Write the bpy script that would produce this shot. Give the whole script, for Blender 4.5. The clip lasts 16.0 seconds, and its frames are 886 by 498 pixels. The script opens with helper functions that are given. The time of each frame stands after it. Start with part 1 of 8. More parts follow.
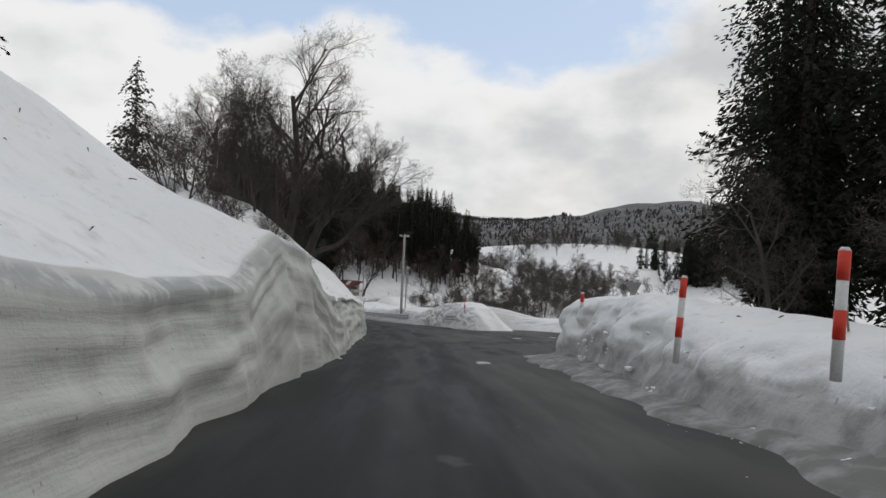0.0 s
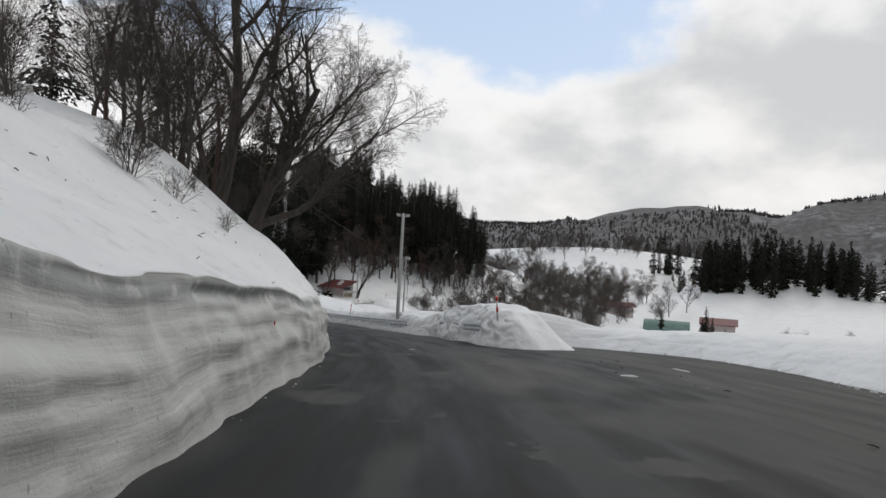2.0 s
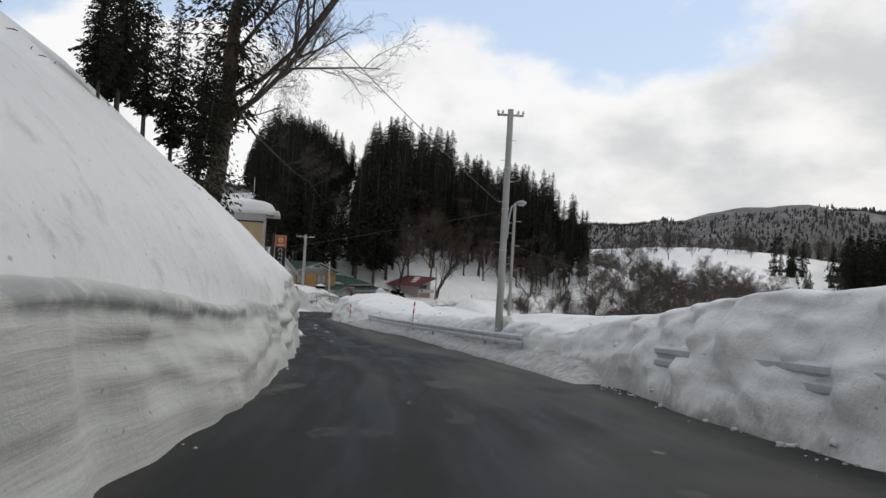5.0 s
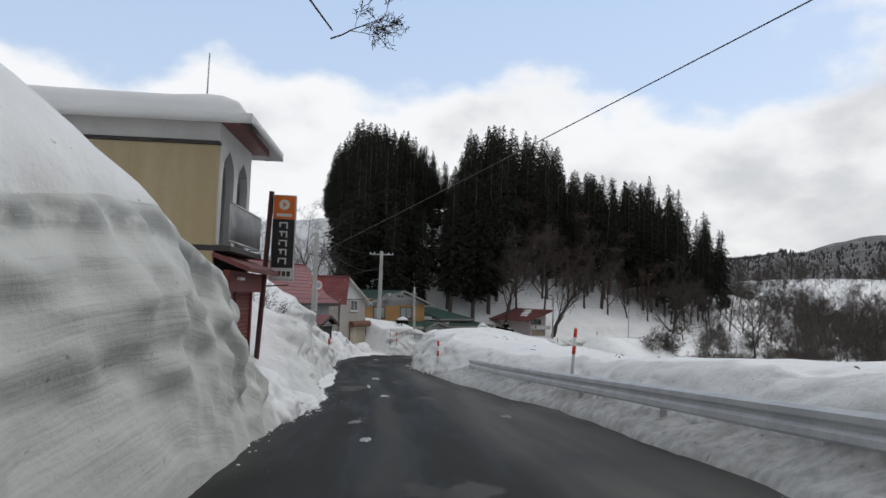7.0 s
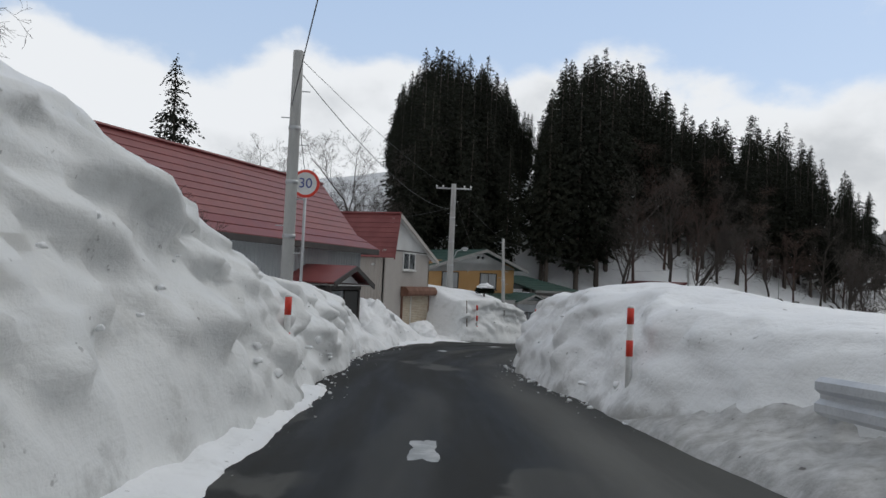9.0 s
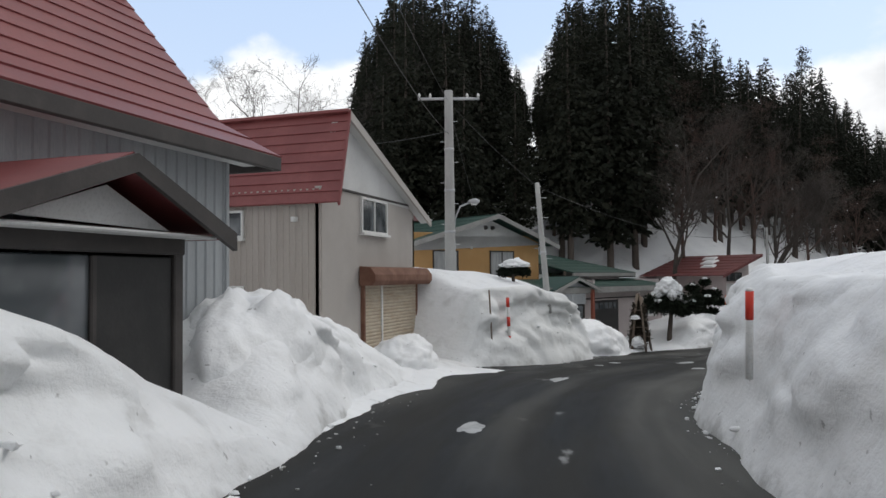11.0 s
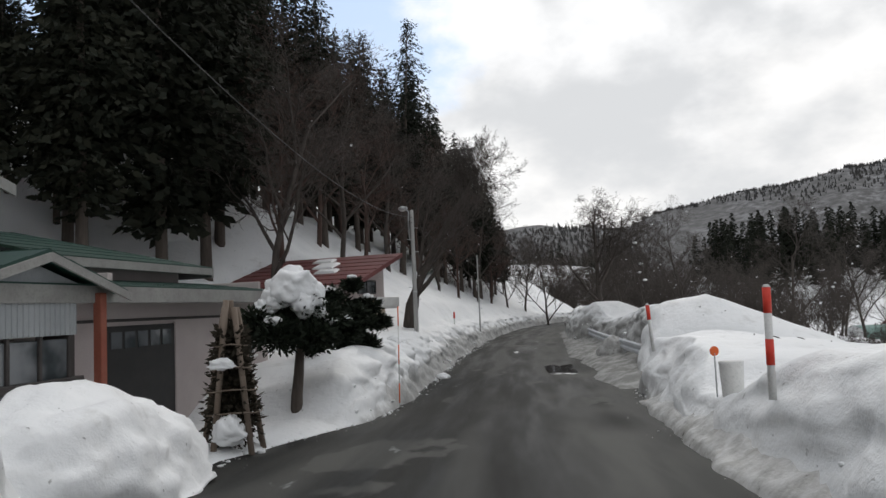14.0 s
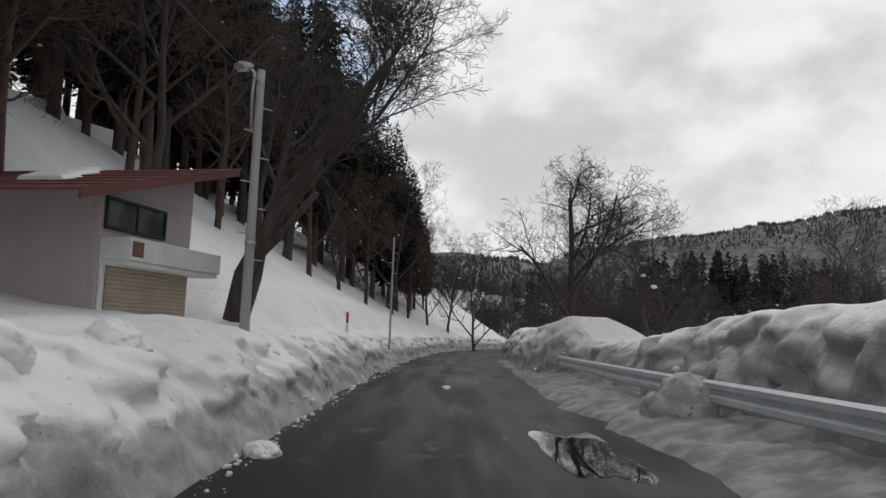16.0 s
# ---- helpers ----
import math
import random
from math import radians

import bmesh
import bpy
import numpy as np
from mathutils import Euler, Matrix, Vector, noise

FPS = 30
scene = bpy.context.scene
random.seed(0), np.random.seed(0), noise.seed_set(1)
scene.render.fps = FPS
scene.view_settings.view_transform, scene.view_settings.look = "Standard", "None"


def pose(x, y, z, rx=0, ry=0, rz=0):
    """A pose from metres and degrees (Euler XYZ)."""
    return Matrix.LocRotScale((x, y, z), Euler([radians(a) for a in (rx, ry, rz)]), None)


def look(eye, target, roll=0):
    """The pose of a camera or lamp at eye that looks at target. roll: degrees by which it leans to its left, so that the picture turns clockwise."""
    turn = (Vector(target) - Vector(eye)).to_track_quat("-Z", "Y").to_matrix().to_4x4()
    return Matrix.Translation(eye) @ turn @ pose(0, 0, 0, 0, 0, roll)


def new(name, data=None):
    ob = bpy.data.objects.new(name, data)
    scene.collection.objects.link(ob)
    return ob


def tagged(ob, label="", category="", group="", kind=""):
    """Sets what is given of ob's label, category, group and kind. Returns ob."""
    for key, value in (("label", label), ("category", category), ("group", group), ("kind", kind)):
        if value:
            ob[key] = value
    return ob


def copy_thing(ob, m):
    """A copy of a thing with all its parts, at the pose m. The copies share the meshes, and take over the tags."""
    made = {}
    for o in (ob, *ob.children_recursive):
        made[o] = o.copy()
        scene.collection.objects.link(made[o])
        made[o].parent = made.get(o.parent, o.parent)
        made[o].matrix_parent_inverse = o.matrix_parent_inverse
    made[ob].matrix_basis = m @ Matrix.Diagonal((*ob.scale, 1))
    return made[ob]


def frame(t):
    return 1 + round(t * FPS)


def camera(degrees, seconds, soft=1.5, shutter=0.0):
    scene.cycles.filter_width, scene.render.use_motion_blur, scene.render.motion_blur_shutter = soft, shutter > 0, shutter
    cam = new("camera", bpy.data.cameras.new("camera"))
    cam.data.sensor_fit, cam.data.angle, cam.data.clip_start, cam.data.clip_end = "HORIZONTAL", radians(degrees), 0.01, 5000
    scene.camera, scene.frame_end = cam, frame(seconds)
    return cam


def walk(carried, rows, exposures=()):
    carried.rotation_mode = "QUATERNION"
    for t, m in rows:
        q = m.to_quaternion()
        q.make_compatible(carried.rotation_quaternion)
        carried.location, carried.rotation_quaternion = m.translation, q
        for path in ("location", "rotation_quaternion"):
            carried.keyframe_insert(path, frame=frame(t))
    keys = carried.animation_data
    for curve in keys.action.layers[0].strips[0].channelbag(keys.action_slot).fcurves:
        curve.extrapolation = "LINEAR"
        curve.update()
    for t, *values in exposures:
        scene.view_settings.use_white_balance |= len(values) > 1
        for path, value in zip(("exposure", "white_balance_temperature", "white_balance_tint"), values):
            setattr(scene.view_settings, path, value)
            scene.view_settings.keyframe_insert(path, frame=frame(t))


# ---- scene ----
cam = camera(61.8, 16.0)
PATH = [
    (0, (1.21, 0.76, 0.719), (1.2, 2.76, 0.733), 2.7),
    (0.5, (1.061, 4.99, 0.441), (1.058, 6.99, 0.446), 3.3),
    (1, (0.885, 9.331, 0.112), (0.9, 11.331, 0.126), 3.0),
    (1.5, (0.692, 13.779, -0.253), (0.73, 15.779, -0.244), 3.0),
    (2, (0.48, 18.523, -0.649), (0.466, 20.523, -0.623), 3.3),
    (2.5, (0.257, 23.64, -1.066), (0.277, 25.639, -1.01), 2.8),
    (3, (-0.014, 28.94, -1.48), (-0.057, 30.939, -1.434), 1.7),
    (3.5, (-0.334, 34.332, -1.881), (-0.402, 36.33, -1.828), 3.0),
    (4, (-0.645, 39.462, -2.211), (-0.792, 41.457, -2.198), 2.3),
    (4.2, (-0.778, 40.283, -2.305), (-0.922, 42.278, -2.28), 3.7),
    (6.3, (-4.725, 60.695, -3.924), (-5.15, 62.649, -3.892), 0.8),
    (6.5, (-5.22, 62.572, -4.099), (-5.672, 64.519, -4.046), 1.4),
    (7, (-6.627, 67.741, -4.564), (-7.13, 69.673, -4.435), 2.1),
    (7.5, (-8.185, 72.971, -4.981), (-8.751, 74.887, -4.881), 2.5),
    (8, (-9.872, 78.065, -5.371), (-10.477, 79.969, -5.273), 2.0),
    (8.3, (-10.934, 80.864, -5.606), (-11.559, 82.762, -5.545), 1.9),
    (8.5, (-11.64, 82.62, -5.763), (-12.294, 84.509, -5.697), 3.5),
    (8.7, (-12.326, 84.535, -5.908), (-13.013, 86.412, -5.832), 2.7),
    (10.8, (-19.117, 102.038, -6.711), (-19.753, 103.932, -6.625), 0.6),
    (11, (-19.572, 103.104, -6.821), (-20.209, 104.998, -6.744), -0.6),
    (11.5, (-20.586, 106.37, -7.049), (-21.116, 108.295, -6.921), -2.3),
    (12, (-21.349, 109.786, -7.239), (-21.643, 111.753, -7.022), -3.6),
    (12.5, (-21.854, 113.159, -7.397), (-21.952, 115.148, -7.212), -4.8),
    (13, (-22.085, 116.364, -7.505), (-21.991, 118.356, -7.352), -4.8),
    (13.5, (-21.975, 119.4, -7.69), (-21.67, 121.37, -7.53), -3.5),
    (14, (-21.413, 123.0, -7.85), (-20.909, 124.93, -7.693), -2.6),
    (14.5, (-20.54, 126.6, -8.03), (-19.985, 128.51, -7.857), -0.2),
    (15, (-19.36, 130.13, -8.41), (-18.74, 132.02, -8.21), 2.0),
    (15.5, (-18.06, 133.69, -8.54), (-17.395, 135.56, -8.32), 2.1),
    (16, (-16.76, 137.42, -8.62), (-16.055, 139.28, -8.4), 2.2),
]
walk(cam, [(t, look(eye, target, roll)) for t, eye, target, roll in PATH], [(0, -0.2, 6500, 10), (1.5, -0.12, 6500, 10), (4.2, -0.07, 6500, 10), (6.5, -0.05, 6400, 10), (8.5, -0.22, 6230, 9), (10.8, 0.1, 6400, 10), (12, 0.34, 6350, 10), (13, 0.4, 6400, 9), (14, 0.13, 6450, 10), (15, 0.02, 6500, 10), (16, -0.15, 6500, 10)])

# ---- world, sun, exposure ----
SUN_AZ, SUN_EL = 28.0, 42.0
world = bpy.data.worlds.new("winter_sky")
scene.world = world
world.use_nodes = True
wn, wl = world.node_tree.nodes, world.node_tree.links
wn.clear()


def wmath(op, a, b=None, c=None, clamp=False):
    n = wn.new("ShaderNodeMath")
    n.operation, n.use_clamp = op, clamp
    for i, v in enumerate((a, b, c)):
        if v is None:
            continue
        if isinstance(v, (int, float)):
            n.inputs[i].default_value = v
        else:
            wl.new(v, n.inputs[i])
    return n.outputs[0]


def wsmooth(v, lo, hi):
    n = wn.new("ShaderNodeMapRange")
    n.interpolation_type = "SMOOTHSTEP"
    wl.new(v, n.inputs[0])
    n.inputs[1].default_value, n.inputs[2].default_value = lo, hi
    return n.outputs[0]


def wmix(f, a, b):
    n = wn.new("ShaderNodeMix")
    n.data_type = "RGBA"
    wl.new(f, n.inputs[0]) if not isinstance(f, float) else None
    for i, v in ((6, a), (7, b)):
        if isinstance(v, tuple):
            n.inputs[i].default_value = v
        else:
            wl.new(v, n.inputs[i])
    return n.outputs[2]


coord = wn.new("ShaderNodeTexCoord")
sep = wn.new("ShaderNodeSeparateXYZ")
wl.new(coord.outputs["Generated"], sep.inputs[0])
sky = wn.new("ShaderNodeTexSky")
sky.sky_type, sky.sun_disc = "NISHITA", False
sky.sun_elevation, sky.sun_rotation = radians(SUN_EL), radians(SUN_AZ)
sky.air_density, sky.dust_density = 1.0, 0.6


def wnoise(scale, sx, sy, sz, detail=6.0, rough=0.55):
    mp = wn.new("ShaderNodeMapping")
    mp.inputs["Scale"].default_value = (sx, sy, sz)
    wl.new(coord.outputs["Generated"], mp.inputs[0])
    n = wn.new("ShaderNodeTexNoise")
    n.inputs["Scale"].default_value, n.inputs["Detail"].default_value, n.inputs["Roughness"].default_value = scale, detail, rough
    wl.new(mp.outputs[0], n.inputs[0])
    return n.outputs[0]


billow = wnoise(4.6, 1, 1, 1.5, 8, 0.5)
fine = wnoise(8.0, 1, 1, 1.6, 7)
broad = wnoise(2.8, 1, 1, 1.9, 6)
# the cloud deck opens high in the north-west
up = wmath("ADD", sep.outputs[2], wmath("MULTIPLY", wmath("SUBTRACT", billow, 0.5), 0.22))
west = wmath("SUBTRACT", up, wmath("MULTIPLY", sep.outputs[0], 0.30))
side = wmath("SUBTRACT", wmath("ADD", wmath("MULTIPLY", wmath("SUBTRACT", fine, 0.5), 0.35), 0.30), sep.outputs[0])
gap = wmath("MULTIPLY", wmath("MULTIPLY", wsmooth(wmath("ADD", up, wmath("MULTIPLY", wmath("SUBTRACT", fine, 0.5), 0.09)), 0.245, 0.285), wsmooth(side, 0.02, 0.13)), wsmooth(sep.outputs[1], 0.05, 0.5))
cloud_grey = wmix(wsmooth(wmath("ADD", wmath("MULTIPLY", broad, 0.62), wmath("MULTIPLY", billow, 0.38)), 0.42, 0.60), (0.67, 0.68, 0.69, 1), (1.0, 0.985, 0.965, 1))
cloud = wmix(wsmooth(wmath("ADD", west, wmath("MULTIPLY", wmath("SUBTRACT", billow, 0.5), 0.7)), 0.06, 0.30), cloud_grey, (0.99, 0.99, 0.99, 1))
scaled = wn.new("ShaderNodeMix")
scaled.data_type, scaled.blend_type = "RGBA", "MULTIPLY"
scaled.inputs[0].default_value = 1.0
wl.new(sky.outputs[0], scaled.inputs[6])
scaled.inputs[7].default_value = (0.11, 0.11, 0.11, 1)
haze = wmix(wsmooth(sep.outputs[2], -0.1, 1.0), (0.74, 0.85, 1.0, 1), (0.40, 0.60, 0.95, 1))
blue_mix = wn.new("ShaderNodeMix")
blue_mix.data_type = "RGBA"
blue_mix.inputs[0].default_value = 0.75
wl.new(scaled.outputs[2], blue_mix.inputs[6])
wl.new(haze, blue_mix.inputs[7])
open_sky = wmix(gap, cloud, blue_mix.outputs[2])
# darker cloud to the sides and behind, a lighter deck overhead
around = wmix(wsmooth(sep.outputs[1], 0.30, 0.62), (0.47, 0.48, 0.495, 1), open_sky)
final = wmix(wsmooth(sep.outputs[2], 0.42, 0.75), around, (0.66, 0.67, 0.69, 1))
back = wn.new("ShaderNodeBackground")
wl.new(final, back.inputs[0])
back.inputs[1].default_value = 1.0
wout = wn.new("ShaderNodeOutputWorld")
wl.new(back.outputs[0], wout.inputs[0])

sun = new("sun", bpy.data.lights.new("sun", "SUN"))
sun.data.energy, sun.data.angle, sun.data.color = 0.55, radians(20), (1.0, 0.95, 0.88)
sun_way = Vector((math.sin(radians(SUN_AZ)) * math.cos(radians(SUN_EL)), math.cos(radians(SUN_AZ)) * math.cos(radians(SUN_EL)), math.sin(radians(SUN_EL))))
sun.matrix_world = look(tuple(sun_way * 300), (0, 0, 0))

# ---- materials ----


class Mat:
    """A small builder for node materials."""

    def __init__(self, name, color=(0.5, 0.5, 0.5), rough=0.8, metal=0.0, spec=0.5):
        self.m = bpy.data.materials.new(name)
        self.m.use_nodes = True
        self.n, self.l = self.m.node_tree.nodes, self.m.node_tree.links
        self.b = self.n["Principled BSDF"]
        self.b.inputs["Base Color"].default_value = (*color, 1)
        self.b.inputs["Roughness"].default_value = rough
        self.b.inputs["Metallic"].default_value = metal
        self.b.inputs["Specular IOR Level"].default_value = spec
        self.tc = self.n.new("ShaderNodeTexCoord")
        self.geo = self.n.new("ShaderNodeNewGeometry")

    def noise(self, scale, detail=4.0, rough=0.55, stretch=(1, 1, 1), world=True):
        mp = self.n.new("ShaderNodeMapping")
        mp.inputs["Scale"].default_value = stretch
        self.l.new(self.geo.outputs["Position"] if world else self.tc.outputs["Object"], mp.inputs[0])
        t = self.n.new("ShaderNodeTexNoise")
        t.inputs["Scale"].default_value, t.inputs["Detail"].default_value, t.inputs["Roughness"].default_value = scale, detail, rough
        self.l.new(mp.outputs[0], t.inputs[0])
        return t.outputs[0]

    def ramp(self, v, lo, hi):
        r = self.n.new("ShaderNodeMapRange")
        r.interpolation_type = "SMOOTHSTEP"
        self.l.new(v, r.inputs[0])
        r.inputs[1].default_value, r.inputs[2].default_value = lo, hi
        return r.outputs[0]

    def math(self, op, a, b):
        n = self.n.new("ShaderNodeMath")
        n.operation = op
        for i, v in enumerate((a, b)):
            if isinstance(v, (int, float)):
                n.inputs[i].default_value = v
            else:
                self.l.new(v, n.inputs[i])
        return n.outputs[0]

    def mix(self, f, a, b):
        n = self.n.new("ShaderNodeMix")
        n.data_type = "RGBA"
        if isinstance(f, (int, float)):
            n.inputs[0].default_value = f
        else:
            self.l.new(f, n.inputs[0])
        for i, v in ((6, a), (7, b)):
            if isinstance(v, tuple):
                n.inputs[i].default_value = (*v[:3], 1)
            else:
                self.l.new(v, n.inputs[i])
        return n.outputs[2]

    def color(self, v):
        self.l.new(v, self.b.inputs["Base Color"])
        return self

    def rough(self, v):
        self.l.new(v, self.b.inputs["Roughness"])
        return self

    def bump(self, v, strength=0.3, dist=0.05):
        n = self.n.new("ShaderNodeBump")
        n.inputs["Strength"].default_value, n.inputs["Distance"].default_value = strength, dist
        self.l.new(v, n.inputs["Height"])
        self.l.new(n.outputs[0], self.b.inputs["Normal"])
        return self


def worn(name, a, b, rough=0.7, metal=0.0, scale=3.0, fine=40.0, bump=0.15, dist=0.01, stretch=(1, 1, 1), world=False, spec=0.4):
    """Paint, wood, plaster or metal with blotches at one scale and grain at another."""
    m = Mat(name, a, rough, metal, spec)
    big, small = m.noise(scale, 5, 0.6, stretch, world), m.noise(fine, 3, 0.6, stretch, world)
    c = m.mix(m.ramp(big, 0.35, 0.7), a, b)
    m.color(m.mix(m.math("MULTIPLY", m.ramp(small, 0.45, 0.75), 0.35), c, tuple(x * 0.6 for x in b)))
    m.rough(m.math("ADD", m.math("MULTIPLY", big, 0.25), rough - 0.12))
    m.bump(small, bump, dist)
    return m.m


def make_snow(name, dirt, bank=False):
    """Snow; on a bank the mesh says how far it is layered ("kinds" u) and how far soiled (v)."""
    m = Mat(name, (0.86, 0.88, 0.9), 0.55, 0, 0.3)
    big, mid, grain = m.noise(0.35, 4), m.noise(2.2, 6, 0.6), m.noise(30, 3, 0.7)
    c = m.mix(m.ramp(big, 0.35, 0.7), (0.85, 0.862, 0.868), (0.91, 0.917, 0.918))
    relief = m.math("ADD", m.math("MULTIPLY", mid, 1.0), m.math("MULTIPLY", grain, 0.12))
    if bank:
        def uv_of(key):
            uv = m.n.new("ShaderNodeUVMap")
            uv.uv_map = key
            q = m.n.new("ShaderNodeSeparateXYZ")
            m.l.new(uv.outputs[0], q.inputs[0])
            return q.outputs[0], q.outputs[1]

        along, down = uv_of("layers")
        strata, soil_w = uv_of("kinds")
        patch0 = m.noise(0.7, 4, 0.6)
        # old snowfalls lie in bands along the cut face, counted down from its lip
        depth = m.math("ADD", down, m.math("MULTIPLY", m.math("SUBTRACT", m.noise(0.30, 3), 0.5), 0.22))

        def layers(scale, run, seed):
            comb = m.n.new("ShaderNodeCombineXYZ")
            m.l.new(m.math("MULTIPLY", along, run), comb.inputs[0])
            m.l.new(m.math("MULTIPLY", depth, scale), comb.inputs[1])
            comb.inputs[2].default_value = seed
            t = m.n.new("ShaderNodeTexNoise")
            t.inputs["Scale"].default_value, t.inputs["Detail"].default_value, t.inputs["Roughness"].default_value = 1.0, 5.0, 0.55
            m.l.new(comb.outputs[0], t.inputs[0])
            return t.outputs[0]

        def weigh(f, k):
            return m.math("MULTIPLY", m.math("MULTIPLY", f, m.math("MULTIPLY", strata, strata)), k)

        thick, thin, hair = layers(3.0, 0.22, 1.0), layers(6.5, 0.34, 5.0), layers(12.0, 0.7, 9.0)
        c = m.mix(m.math("MULTIPLY", strata, 0.85), c, (0.60, 0.61, 0.575))
        c = m.mix(weigh(m.math("MULTIPLY", m.ramp(thick, 0.50, 0.66), m.ramp(patch0, 0.30, 0.60)), 0.30), c, (0.42, 0.43, 0.41))
        c = m.mix(weigh(m.math("MULTIPLY", m.ramp(thin, 0.57, 0.62), m.ramp(patch0, 0.40, 0.62)), 0.26), c, (0.34, 0.35, 0.34))
        c = m.mix(weigh(m.math("MULTIPLY", m.ramp(hair, 0.60, 0.64), m.ramp(patch0, 0.50, 0.66)), 0.28), c, (0.24, 0.245, 0.24))
        # dark band below the lip: its overhang's shade painted in, with older grey snow
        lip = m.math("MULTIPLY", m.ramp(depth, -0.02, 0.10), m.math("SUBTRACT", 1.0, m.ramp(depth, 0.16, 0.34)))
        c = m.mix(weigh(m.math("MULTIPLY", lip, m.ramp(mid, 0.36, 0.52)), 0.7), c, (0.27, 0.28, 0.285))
        relief = m.math("MULTIPLY", relief, m.math("SUBTRACT", 1.0, m.math("MULTIPLY", strata, 0.55)))
        relief = m.math("ADD", relief, m.math("MULTIPLY", m.math("MULTIPLY", m.math("ADD", thin, hair), strata), 0.22))
        patch = m.noise(1.1, 6, 0.65)
        soiled = m.ramp(m.math("ADD", m.math("MULTIPLY", soil_w, 1.1), m.math("MULTIPLY", m.math("SUBTRACT", patch, 0.5), 1.6)), 0.45, 0.85)
        c = m.mix(m.math("MULTIPLY", soiled, 0.9), c, m.mix(m.ramp(mid, 0.35, 0.65), (0.24, 0.235, 0.22), (0.44, 0.44, 0.43)))
    if dirt > 0.9:
        c = m.mix(m.ramp(m.noise(4.5, 6, 0.65), 0.30, 0.70), (0.56, 0.56, 0.55), (0.33, 0.325, 0.31))
    if dirt:
        soil = m.math("MULTIPLY", m.ramp(mid, 0.50, 0.70), m.ramp(m.noise(0.8, 3), 0.38, 0.66))
        c = m.mix(m.math("MULTIPLY", soil, dirt), c, (0.33, 0.32, 0.29))
        speck = m.ramp(m.noise(9, 2, 0.5), 0.70, 0.76)
        c = m.mix(m.math("MULTIPLY", speck, min(1.0, dirt * 1.6)), c, (0.12, 0.11, 0.10))
    m.color(c)
    if bank:
        relief = m.math("ADD", relief, m.math("MULTIPLY", m.math("MULTIPLY", m.noise(6, 4, 0.6), m.math("SUBTRACT", 1.0, m.math("MULTIPLY", strata, 0.8))), 0.4))
    m.bump(relief, 0.7 if bank else 0.6, 0.07)
    return m.m


SNOW = make_snow("fresh_snow", 0.0)
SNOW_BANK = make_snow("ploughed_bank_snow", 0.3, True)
SNOW_LUMP = make_snow("ploughed_snow", 0.35)
SNOW_DIRTY = make_snow("roadside_slush", 0.95)


def make_asphalt():
    m = Mat("wet_asphalt", (0.05, 0.05, 0.05), 0.6, 0, 0.15)
    uv = m.n.new("ShaderNodeUVMap")
    uv.uv_map = "lane"

    def lane(scale, detail, sx, sy):
        mp = m.n.new("ShaderNodeMapping")
        mp.inputs["Scale"].default_value = (sx, sy, 1)
        m.l.new(uv.outputs[0], mp.inputs[0])
        t = m.n.new("ShaderNodeTexNoise")
        t.inputs["Scale"].default_value, t.inputs["Detail"].default_value, t.inputs["Roughness"].default_value = scale, detail, 0.55
        m.l.new(mp.outputs[0], t.inputs[0])
        return t.outputs[0]

    sp = m.n.new("ShaderNodeSeparateXYZ")
    m.l.new(uv.outputs[0], sp.inputs[0])
    grit, patch, streak, broad = m.noise(70, 3, 0.7), lane(0.55, 4, 1, 0.30), lane(1.5, 4, 1, 0.10), lane(0.16, 3, 1, 0.5)
    side = m.math("ADD", sp.outputs[0], m.math("MULTIPLY", m.math("SUBTRACT", patch, 0.5), 1.2))
    # wheels keep two lanes wet and dark; the crown and the right side dry out
    crown = m.math("MULTIPLY", m.ramp(side, -0.45, -0.15), m.math("SUBTRACT", 1.0, m.ramp(side, 0.0, 0.35)))
    right = m.ramp(side, 0.9, 1.9)
    left = m.math("SUBTRACT", 1.0, m.ramp(side, -2.1, -1.5))
    dry = m.math("MAXIMUM", m.math("MAXIMUM", m.math("MULTIPLY", crown, 0.45), right), m.math("MULTIPLY", left, 0.5))
    dry = m.math("MULTIPLY", dry, m.ramp(broad, 0.40, 0.54))
    dry = m.math("MAXIMUM", dry, m.math("MULTIPLY", m.ramp(lane(0.42, 5, 1, 0.55), 0.60, 0.635), 0.75))
    c = m.mix(m.ramp(streak, 0.38, 0.62), (0.011, 0.012, 0.0115), (0.024, 0.024, 0.022))
    c = m.mix(m.math("MULTIPLY", dry, 0.9), c, m.mix(m.ramp(streak, 0.35, 0.65), (0.075, 0.075, 0.070), (0.115, 0.114, 0.106)))
    ice = m.math("MULTIPLY", m.ramp(lane(1.1, 5, 1, 0.35), 0.68, 0.73), 0.55)
    c = m.mix(ice, c, (0.38, 0.39, 0.39))
    c = m.mix(m.math("MULTIPLY", m.ramp(grit, 0.58, 0.8), 0.25), c, (0.14, 0.14, 0.13))
    m.color(c)
    m.rough(m.math("ADD", m.math("MULTIPLY", m.math("MAXIMUM", dry, m.ramp(streak, 0.3, 0.7)), 0.28), 0.52))
    m.bump(grit, 0.35, 0.006)
    return m.m


ASPHALT = make_asphalt()


def make_sand():
    m = Mat("gritty_slush", (0.3, 0.3, 0.29), 0.8)
    n = m.noise(2.2, 6, 0.6)
    m.color(m.mix(m.ramp(n, 0.4, 0.65), (0.17, 0.17, 0.16), (0.33, 0.33, 0.32)))
    m.bump(m.noise(25, 4, 0.6), 0.4, 0.015)
    return m.m


GRIT = make_sand()


